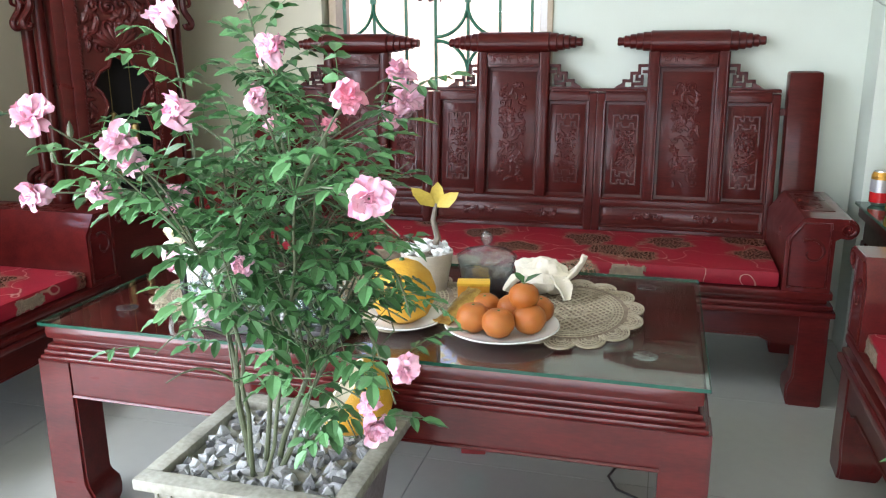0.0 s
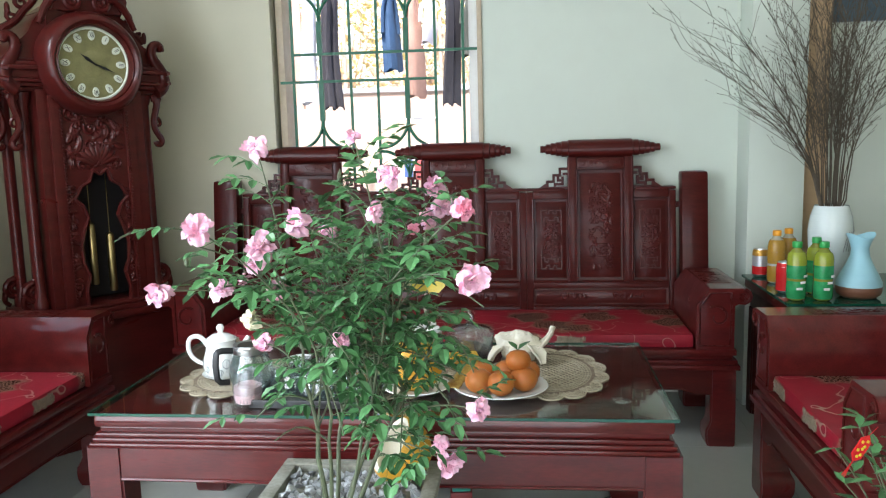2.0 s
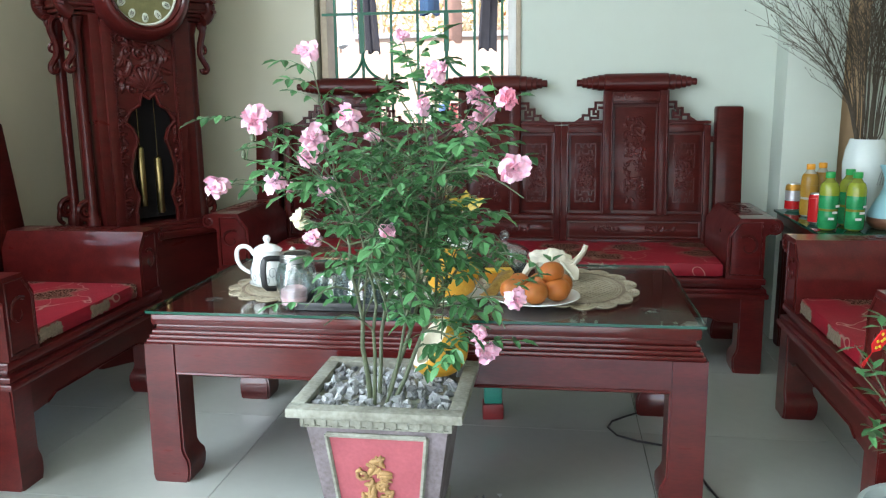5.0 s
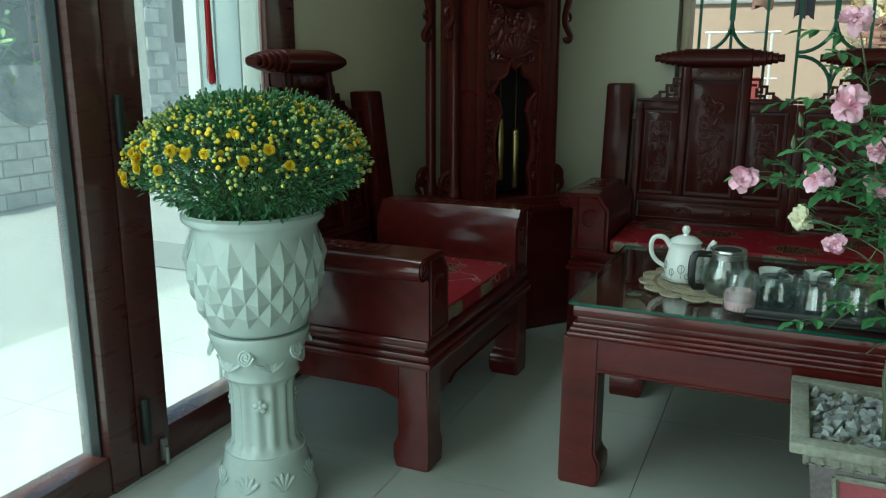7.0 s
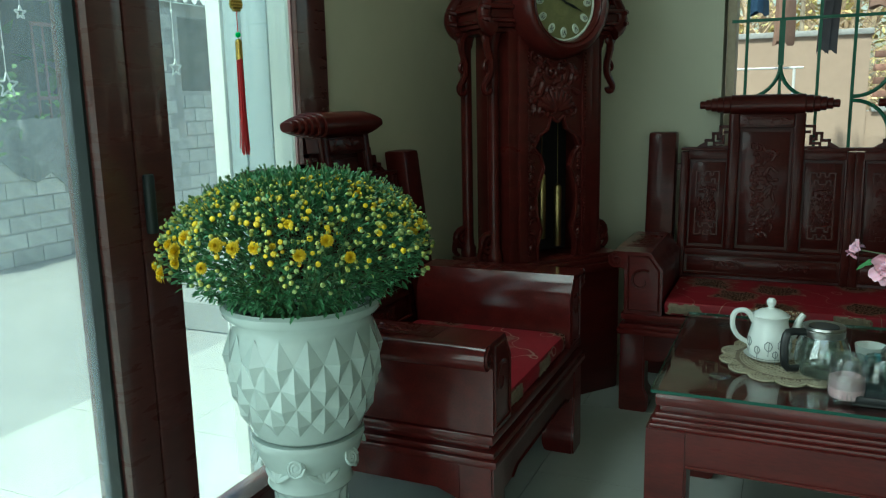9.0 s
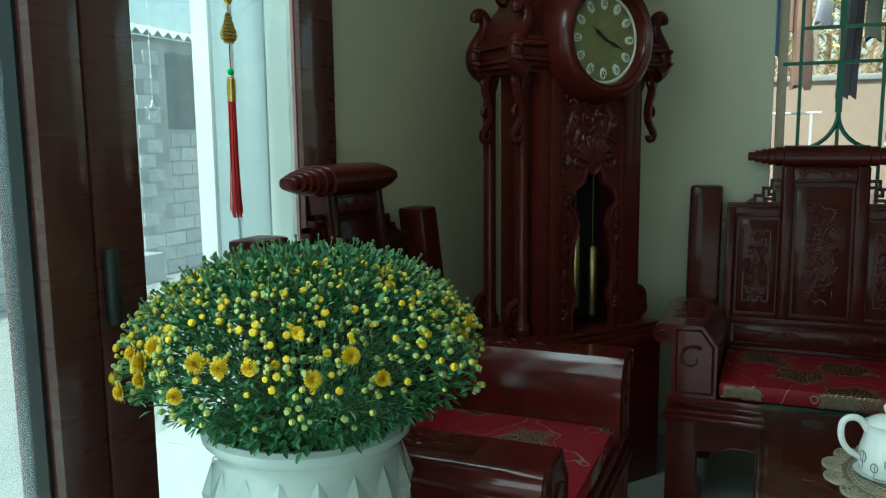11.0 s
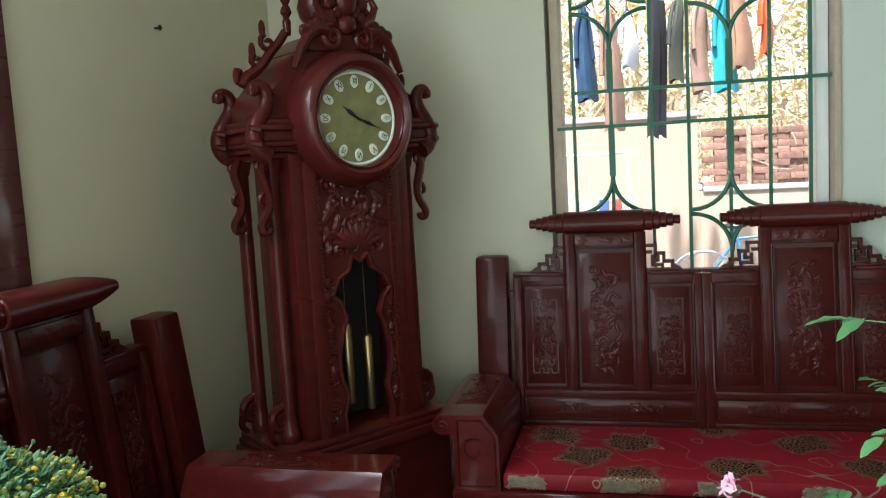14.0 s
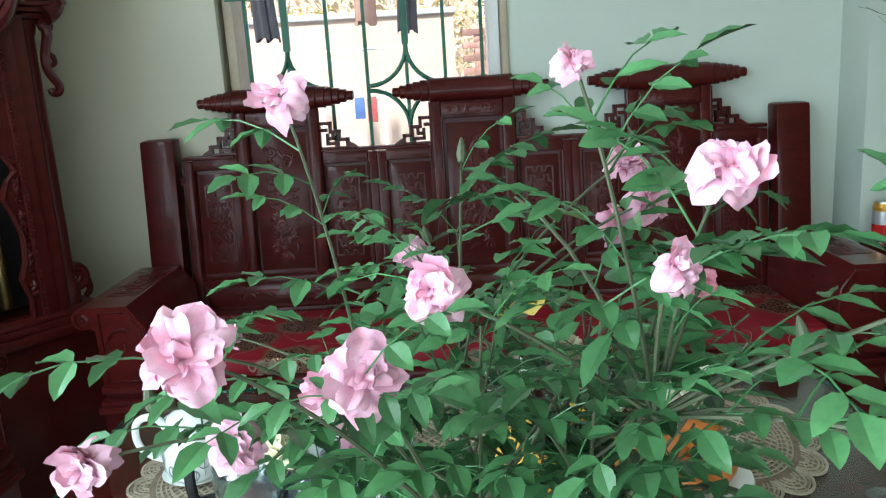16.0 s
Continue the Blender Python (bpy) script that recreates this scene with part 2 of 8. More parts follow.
def add_carving(bm, x0, x1, z0, z1, y, seed, count=14, deep=0.008):
    """Low relief of roses, leaves and curls over a panel that faces -y, cut as one uneven surface."""
    rnd = random.Random(seed)
    w, h = x1 - x0, z1 - z0
    size = 0.70 * math.sqrt(w * h / count)
    step = max(0.0017, size / 9)
    nx, nz = max(4, int(w / step)), max(4, int(h / step))
    X, Z = np.meshgrid(np.linspace(x0, x1, nx), np.linspace(z0, z1, nz))
    H = np.zeros_like(X)
    taken = []
    for i in range(count):
        tries = [(rnd.uniform(x0 + 0.5 * size, x1 - 0.5 * size) if w > size else x0 + w / 2, rnd.uniform(z0 + 0.5 * size, z1 - 0.5 * size) if h > size else z0 + h / 2) for _ in range(7)]
        cx, cz = max(tries, key=lambda p: min([9.0] + [(p[0] - q[0]) ** 2 + (p[1] - q[1]) ** 2 for q in taken]))
        taken.append((cx, cz))
        dx, dz = X - cx, Z - cz
        r, a = np.hypot(dx, dz), np.arctan2(dz, dx)
        k, rot = rnd.random(), rnd.uniform(0, 6.28)
        R = size * rnd.uniform(0.75, 1.05)
        if k < 0.34:
            n = rnd.choice((5, 6, 7))
            edge = R * (0.80 + 0.20 * np.cos(n * (a + rot)))
            f = np.sqrt(np.clip(1 - (r / edge) ** 2, 0, 1)) * (0.72 + 0.28 * np.abs(np.cos(n * (a + rot) / 2)))
            f = np.where(r < 0.3 * R, 0.62 + 0.5 * np.sqrt(np.clip(1 - (r / (0.3 * R)) ** 2, 0, 1)), f)
        elif k < 0.72:
            u, v = dx * math.cos(rot) + dz * math.sin(rot), -dx * math.sin(rot) + dz * math.cos(rot)
            v = v + 0.25 * u * u / R
            half = 0.42 * R * np.clip(1 - (u / (1.15 * R)) ** 2, 0, 1) * (1 + 0.14 * np.cos(u * 30 / R))
            f = np.sqrt(np.clip(1 - (v / np.maximum(half, 1e-6)) ** 2, 0, 1)) * (half > 1e-5) * (0.62 + 0.38 * np.clip(np.abs(v) / (0.10 * R), 0, 1))
        else:
            turn = (a * rnd.choice((-1, 1)) + rot) % (2 * math.pi) / (2 * math.pi)
            band = np.minimum(np.abs(r - R * (0.30 + 0.62 * turn)), np.abs(r - R * (0.30 + 0.62 * (turn - 1))))
            f = np.sqrt(np.clip(1 - (band / (0.15 * R)) ** 2, 0, 1)) * 0.85
            f = np.maximum(f, np.sqrt(np.clip(1 - (r / (0.22 * R)) ** 2, 0, 1)))
        H = np.maximum(H, f)
    H[0, :] = H[-1, :] = H[:, 0] = H[:, -1] = 0
    grid = {}
    for j in range(nz - 1):
        for i in range(nx - 1):
            if max(H[j, i], H[j, i + 1], H[j + 1, i], H[j + 1, i + 1]) > 0.02:
                vs = []
                for jj, ii in ((j, i), (j, i + 1), (j + 1, i + 1), (j + 1, i)):
                    if (jj, ii) not in grid:
                        grid[jj, ii] = bm.verts.new((X[jj, ii], y + 0.001 - deep * 0.95 * H[jj, ii], Z[jj, ii]))
                    vs.append(grid[jj, ii])
                bm.faces.new(vs)


def add_fret(bm, cells, x0, z0, cell, y0, y1, t, mirror=False, w=0):
    """Square key-fret bars: each cell entry is (x0, z0, x1, z1) in cell units along a line."""
    for ax, az, bx, bz in cells:
        if mirror:
            ax, bx = w - bx, w - ax
        add_box(bm, x0 + ax * cell - t, x0 + bx * cell + t, y0, y1, z0 + az * cell - t, z0 + bz * cell + t)


# ---- the room ----
X0, X1, Y0, Y1, H = -2.545, 6.0, -2.9, 3.24, 3.4      # inner faces of the walls, ceiling height
T = 0.2

floor_bm = box_bm(X0 - 0.1, X1 + T, Y0 - T, Y1 + T, -0.12, -0.012)
floor_ob = structure("floor", floor_bm, GROUT, "pale grey polished tile floor of the sitting room", "floor")

WX0, WX1, WZ0, WZ1 = -1.495, -0.535, 0.80, 2.25       # back window
bm = bmesh.new()
add_box(bm, WX1, X1 + T, Y1, Y1 + T, -0.1, H)
add_box(bm, WX0, WX1, Y1, Y1 + T, -0.1, WZ0)
add_box(bm, WX0, WX1, Y1, Y1 + T, WZ1, H)
# same wall, cut at the window to carry the painted warm shade
structure("wall_corner", box_bm(X0 - T, WX0, Y1, Y1 + T, -0.1, H), CORNERSHADE, "back wall behind the clock, warm shade put into its colour", "wall")
structure("wall_back", bm, WALL, "mint green painted wall behind the bench", "wall")

DY0, DY1, DZ1 = -2.3, 1.872, 2.55                      # glazed side
bm = bmesh.new()
add_box(bm, X0 - T, X0, DY1, Y1, -0.1, H)
add_box(bm, X0 - T, X0, Y0 - T, DY0, -0.1, H)
add_box(bm, X0 - T, X0, DY0, DY1, DZ1, H)
CREAMTONE = material("cream_wall_paint", (0.60, 0.56, 0.415), 0.62, vary=0.06, scale=1.3, bump=0.12, bump_scale=220)
structure("wall_side_glazed", bm, CREAMTONE, "cream wall round the folding glass doors", "wall")
# unseen walls: set back to weaken bounced light, cream to warm it
structure("wall_side_plain", box_bm(X1, X1 + T, Y0 - T, Y1, -0.1, H), CREAMTONE, "unseen plain cream wall, set far off", "wall")
bm = bmesh.new()
add_box(bm, X0, -2.42, Y0 - T, Y0, -0.1, H)
add_box(bm, 1.02, X1, Y0 - T, Y0, -0.1, H)
add_box(bm, -2.42, 1.02, Y0 - T, Y0, 2.4, H)
structure("wall_front", bm, CREAMTONE, "unseen cream wall with the wide front doorway", "wall")
# unseen ceiling, its white warmed for the light it bounces
structure("ceiling", box_bm(X0 - T, X1 + T, Y0 - T, Y1 + T, H, H + 0.15), CEIL, "plain white painted ceiling", "ceiling")
structure("pilaster", box_bm(0.575, 0.80, 3.06, Y1 + 0.01, 0, H - 0.002, 0.004), WALL, "mint green painted corner pilaster", "pillar")
TANSTRIP = material("tan_wall_strip", (0.40, 0.27, 0.15), 0.6, vary=0.15, scale=3)
structure("trim", box_bm(0.802, 0.90, 3.10, Y1 + 0.005, 0, H - 0.003, 0.003), TANSTRIP, "tan brown wall strip beside the pilaster", "trim")

# ---- back window: frames and green grille ----
win = thing("window_1", "open window with tan frame and green steel grille", "window", kind="structure")
part("window_frame", box_bm(WX0 + 0.012, WX0 + 0.045, Y1 + 0.045, Y1 + T, WZ0, WZ1, 0.004), WINFRAME, win)
part("window_frame", box_bm(WX1 - 0.02, WX1 + 0.002, Y1 - 0.012, Y1 + T, WZ0, WZ1, 0.004), WINFRAME, win)
part("sliding_frame", box_bm(WX1 - 0.062, WX1 - 0.022, Y1 + 0.06, Y1 + T - 0.01, WZ0, WZ1, 0.004), WHITEMETAL, win, "white aluminium sliding frame pushed aside")
part("window_sill", box_bm(WX0, WX1, Y1 - 0.012, Y1 + T + 0.04, WZ0 - 0.03, WZ0, 0.004), WINFRAME, win)
GY = Y1 + 0.03
BARS = [-1.405, -1.275, -1.137, -1.012, -0.877, -0.747, -0.62]
for x in BARS:
    part("bar", box_bm(x - 0.006, x + 0.006, GY - 0.005, GY + 0.005, WZ0, WZ1), GREENSTEEL, win)
for z, a, b in ((1.575, -1.40, WX1 - 0.02), (1.452, WX0 + 0.03, -0.745), (2.12, WX0, WX1)):
    part("rail", box_bm(a, b, GY - 0.014, GY - 0.004, z - 0.006, z + 0.006), GREENSTEEL, win)


def arch(cx, zc, r, up):
    """A pair of quarter bows that spring from one bar."""
    bm = bmesh.new()
    for s in (-1, 1):
        pts = [(cx + s * (r - r * math.cos(a)), GY - 0.01, zc + up * r * math.sin(a)) for a in np.linspace(0, math.pi / 2, 9)]
        add_tube(bm, pts, 0.0075, 6)
    return bm


for cx in (-1.275, -0.877):
    part("bow", arch(cx, 1.275, 0.13, -1), GREENSTEEL, win)
    part("bow", arch(cx, 1.00, 0.13, 1), GREENSTEEL, win)
    part("bow", arch(cx, 1.72, 0.13, 1), GREENSTEEL, win)
    part("bow", arch(cx, 2.00, 0.13, -1), GREENSTEEL, win)
    for a, b in ((1.275, 1.452), (1.575, 1.72)):
        part("bar", box_bm(cx - 0.011, cx + 0.011, GY - 0.016, GY + 0.004, a, b), GREENSTEEL, win)

# ---- folding glass doors on the glazed side ----
door = thing("door_1", "closed brown-framed folding glass doors", "glass door", kind="structure")
DX = X0 + 0.0                                          # inner face
for y0, y1, w in ((1.716, 1.872, 0), (1.041, 1.151, 0.02), (0.943, 1.037, 0.02), (0.30, 0.40, 0.02), (0.206, 0.296, 0.02), (-0.41, -0.32, 0.02), (-0.504, -0.414, 0.02), (-1.15, -1.06, 0.02), (-1.244, -1.154, 0.02), (-2.3, -2.16, 0)):
    part("stile", box_bm(DX - (0.005 if y0 == 1.716 else 0.07), DX + 0.012 + w, y0, y1, 0, DZ1, 0.006 if w else 0.003), DOORFRAME, door)
    if w:
        part("gasket", box_bm(DX - 0.045, DX + 0.006, y0 - 0.008, y0 - 0.001, 0.1, DZ1 - 0.1), RUBBER, door)
PANES = ((1.151, 1.716), (0.40, 0.943), (-0.32, 0.206), (-1.06, -0.414), (-2.16, -1.244))
for y0, y1 in PANES:
    part("bottom_rail", box_bm(DX - 0.06, DX + 0.028, y0, y1, 0, 0.105, 0.005), DOORFRAME, door)
    part("top_rail", box_bm(DX - 0.06, DX + 0.028, y0, y1, DZ1 - 0.1, DZ1, 0.005), DOORFRAME, door)
    pane = part("pane", box_bm(DX - 0.03, DX - 0.024, y0 - 0.004, y1 + 0.004, 0.1, DZ1 - 0.095), PANE, door, "clear glass pane")
    pane.visible_shadow = False
for z in (0.16, 0.95, 1.75):
    part("hinge", lathe_bm([(0, -0.065), (0.011, -0.065), (0.013, -0.06), (0.013, 0.06), (0.011, 0.065), (0, 0.065)], 12, pose(DX + 0.045, 1.057, z)), RUBBER, door, "dark green hinge barrel")
STEEL = material("brushed_steel", (0.55, 0.55, 0.53), 0.3, 1.0, vary=0.2, scale=20)
part("bolt", box_bm(DX + 0.033, DX + 0.047, 1.108, 1.128, 0.02, 0.085, 0.004), STEEL, door, "small steel floor bolt")
part("bolt", lathe_bm([(0, 0), (0.006, 0), (0.006, 0.05), (0, 0.05)], 10, pose(DX + 0.05, 1.118, 0.01)), STEEL, door)


# ---- carved seats: the bench and the two armchairs ----
SILK = None


def brocade():
    """Red silk with woven golden scrolls and peonies."""
    mat = bpy.data.materials.new("red_brocade")
    mat.use_nodes = True
    n, l = mat.node_tree.nodes, mat.node_tree.links
    b = n["Principled BSDF"]
    b.inputs["Roughness"].default_value = 0.55
    b.inputs["Specular IOR Level"].default_value = 0.35
    obj = n.new("ShaderNodeTexCoord")
    cut, co = n.new("ShaderNodeSeparateXYZ"), n.new("ShaderNodeCombineXYZ")
    fold = n.new("ShaderNodeMath")
    fold.operation = "ADD"
    l.new(obj.outputs["Object"], cut.inputs[0])
    l.new(cut.outputs["Y"], fold.inputs[0])
    l.new(cut.outputs["Z"], fold.inputs[1])
    l.new(cut.outputs["X"], co.inputs["X"])
    l.new(fold.outputs[0], co.inputs["Y"])
    warp = n.new("ShaderNodeTexNoise")
    warp.noise_dimensions = "2D"
    warp.inputs["Scale"].default_value, warp.inputs["Detail"].default_value = 4.6, 1.5
    l.new(co.outputs["Vector"], warp.inputs["Vector"])
    rings = n.new("ShaderNodeMath")
    rings.operation = "MULTIPLY"
    rings.inputs[1].default_value = 4.2
    l.new(warp.outputs["Fac"], rings.inputs[0])
    fr = n.new("ShaderNodeMath")
    fr.operation = "PINGPONG"
    fr.inputs[1].default_value = 0.5
    l.new(rings.outputs[0], fr.inputs[0])
    line = n.new("ShaderNodeMapRange")
    line.inputs["From Min"].default_value, line.inputs["From Max"].default_value = 0.020, 0.008
    line.inputs["To Max"].default_value = 0.75
    l.new(fr.outputs[0], line.inputs["Value"])
    wob = n.new("ShaderNodeTexNoise")
    wob.inputs["Scale"].default_value, wob.inputs["Detail"].default_value = 14, 3
    l.new(co.outputs["Vector"], wob.inputs["Vector"])
    bent = n.new("ShaderNodeVectorMath")
    bent.operation = "MULTIPLY_ADD"
    bent.inputs[1].default_value = (0.16, 0.16, 0.16)
    l.new(wob.outputs["Color"], bent.inputs[0])
    l.new(co.outputs["Vector"], bent.inputs[2])
    vor = n.new("ShaderNodeTexVoronoi")
    vor.voronoi_dimensions = "2D"
    vor.inputs["Scale"].default_value, vor.inputs["Randomness"].default_value = 3.6, 0.75
    l.new(bent.outputs["Vector"], vor.inputs["Vector"])
    petals = n.new("ShaderNodeTexVoronoi")
    petals.voronoi_dimensions = "2D"
    petals.feature = "DISTANCE_TO_EDGE"
    petals.inputs["Scale"].default_value = 72
    l.new(co.outputs["Vector"], petals.inputs["Vector"])
    pe = n.new("ShaderNodeMapRange")
    pe.inputs["From Min"].default_value, pe.inputs["From Max"].default_value = 0.05, 0.15
    pe.inputs["To Min"].default_value, pe.inputs["To Max"].default_value = 0.45, 1.0
    l.new(petals.outputs["Distance"], pe.inputs["Value"])
    spot = n.new("ShaderNodeMapRange")
    spot.inputs["From Min"].default_value, spot.inputs["From Max"].default_value = 0.33, 0.24
    l.new(vor.outputs["Distance"], spot.inputs["Value"])
    flower = n.new("ShaderNodeMath")
    flower.operation = "MULTIPLY"
    l.new(spot.outputs["Result"], flower.inputs[0])
    l.new(pe.outputs["Result"], flower.inputs[1])
    grain = n.new("ShaderNodeTexNoise")
    grain.inputs["Scale"].default_value = 30
    l.new(co.outputs["Vector"], grain.inputs["Vector"])
    red = n.new("ShaderNodeMix")
    red.data_type = "RGBA"
    red.inputs["A"].default_value, red.inputs["B"].default_value = (0.20, 0.005, 0.013, 1), (0.29, 0.009, 0.022, 1)
    l.new(grain.outputs["Fac"], red.inputs["Factor"])
    mix = n.new("ShaderNodeMix")
    mix.data_type = "RGBA"
    field = n.new("ShaderNodeMix")
    field.data_type = "RGBA"
    field.inputs["B"].default_value = (0.30, 0.23, 0.14, 1)
    l.new(red.outputs["Result"], field.inputs["A"])
    l.new(flower.outputs[0], field.inputs["Factor"])
    mix.inputs["B"].default_value = (0.55, 0.46, 0.34, 1)
    l.new(field.outputs["Result"], mix.inputs["A"])
    l.new(line.outputs["Result"], mix.inputs["Factor"])
    l.new(mix.outputs["Result"], b.inputs["Base Color"])
    thread = n.new("ShaderNodeMath")
    thread.operation = "MULTIPLY"
    thread.inputs[1].default_value = 0.95
    woven = n.new("ShaderNodeMath")
    woven.operation = "MAXIMUM"
    l.new(line.outputs["Result"], woven.inputs[0])
    l.new(flower.outputs[0], woven.inputs[1])
    l.new(woven.outputs[0], thread.inputs[0])
    sheen = n.new("ShaderNodeMapRange")
    sheen.inputs["To Min"].default_value, sheen.inputs["To Max"].default_value = 0.50, 0.27
    l.new(woven.outputs[0], sheen.inputs["Value"])
    l.new(sheen.outputs["Result"], b.inputs["Roughness"])
    l.new(thread.outputs[0], b.inputs["Metallic"])
    weave = n.new("ShaderNodeTexNoise")
    weave.inputs["Scale"].default_value = 420
    bp = n.new("ShaderNodeBump")
    bp.inputs["Strength"].default_value, bp.inputs["Distance"].default_value = 0.25, 0.002
    l.new(co.outputs["Vector"], weave.inputs["Vector"])
    l.new(weave.outputs["Fac"], bp.inputs["Height"])
    l.new(bp.outputs["Normal"], b.inputs["Normal"])
    return mat


SILK = brocade()

# less metallic copy of the woven thread, so the front edge looks lit
LITTHREAD = material("lit_silk_thread", (0.31, 0.245, 0.165), 0.45, 0.35, vary=0.4, scale=60, bump=0.3, bump_scale=300)
FRET = [(0, 0, 3.4, 0), (0, 0, 0, 1), (0, 1, 1, 1), (1, 1, 1, 2), (1, 2, 2, 2), (2, 2, 2, 3), (2, 3, 3.4, 3), (3.4, 0, 3.4, 3), (1.2, 0, 1.2, 0.5), (1.2, 0.6, 2.4, 0.6), (2.4, 0.6, 2.4, 1.6), (1.7, 1.2, 2.4, 1.2), (1.7, 1.2, 1.7, 1.7), (2.6, 2.2, 3.4, 2.2)]


def hat_bm(cx, half=0.257):
    """The rolled crest over a back panel: one closed loft whose ends step down ring by ring."""
    bm = bmesh.new()
    steps = [(0.138, 0.039, 0.056), (0.166, 0.035, 0.049), (0.190, 0.031, 0.043), (0.212, 0.027, 0.037), (0.234, 0.022, 0.031), (half, 0.016, 0.024)]
    stations = [(-hw, hz, hy) for hw, hz, hy in steps[::-1]] + [(hw, hz, hy) for hw, hz, hy in steps]
    out = []
    for k, (x, hz, hy) in enumerate(stations):
        if k <= 5:
            out += [(x, hz - 0.003, hy - 0.003), (x + 0.003, hz, hy)]
            if k < 5:
                out.append((stations[k + 1][0], hz - 0.001, hy - 0.001))
        else:
            if k > 6:
                out.append((stations[k - 1][0], hz - 0.001, hy - 0.001))
            out += [(x - 0.003, hz, hy), (x, hz - 0.003, hy - 0.003)]
    rings = []
    for x, hz, hy in out:
        rings.append([bm.verts.new((cx + x, hy * math.copysign(abs(math.cos(a)) ** 0.8, math.cos(a)) - 0.03, 1.121 + hz * math.copysign(abs(math.sin(a)) ** 0.7, math.sin(a)))) for a in np.linspace(0, 2 * math.pi, 17)[:-1]])
    for a, b in zip(rings, rings[1:]):
        for i in range(16):
            bm.faces.new((a[i], a[(i + 1) % 16], b[(i + 1) % 16], b[i]))
    bm.faces.new(rings[0])
    bm.faces.new(rings[-1][::-1])
    return bm


def add_fielded(bm, x0, x1, z0, z1, back, front, slope):
    """A raised field with sloping margins on a panel that faces -y."""
    outer = [bm.verts.new((x, back + 0.002, z)) for x, z in ((x0, z0), (x1, z0), (x1, z1), (x0, z1))]
    rise = [bm.verts.new((x, back - 0.003, z)) for x, z in ((x0, z0), (x1, z0), (x1, z1), (x0, z1))]
    inner = [bm.verts.new((x, front, z)) for x, z in ((x0 + slope, z0 + slope), (x1 - slope, z0 + slope), (x1 - slope, z1 - slope), (x0 + slope, z1 - slope))]
    for a, b in ((outer, rise), (rise, inner)):
        for i in range(4):
            bm.faces.new((a[i], a[(i + 1) % 4], b[(i + 1) % 4], b[i]))
    bm.faces.new(inner)
    bm.faces.new(outer[::-1])


def hoof_leg_bm(x0, x1, y0, y1, top, inx, iny):
    """A square leg that swells inwards to a hoof at the floor."""
    bm = bmesh.new()
    b = 0.016
    prof = [(0, top), (0, 0.10), (0.25, 0.085), (0.9, 0.065), (1.0, 0.045), (0.9, 0.02), (0.5, 0.0)]
    rings = []
    for k, z in prof:
        xa, xb = (x0, x1 + b * k) if inx > 0 else (x0 - b * k, x1)
        ya, yb = (y0, y1 + b * k) if iny > 0 else (y0 - b * k, y1)
        rings.append([bm.verts.new(p) for p in ((xa, ya, z), (xb, ya, z), (xb, yb, z), (xa, yb, z))])
    for a, c in zip(rings, rings[1:]):
        for i in range(4):
            bm.faces.new((a[i], a[(i + 1) % 4], c[(i + 1) % 4], c[i]))
    bm.faces.new(rings[0])
    bm.faces.new(rings[-1][::-1])
    edges = [e for e in bm.edges if abs(e.verts[0].co.z - e.verts[1].co.z) > 1e-4]
    bmesh.ops.bevel(bm, geom=edges, offset=0.006, segments=2, affect="EDGES")
    return bm


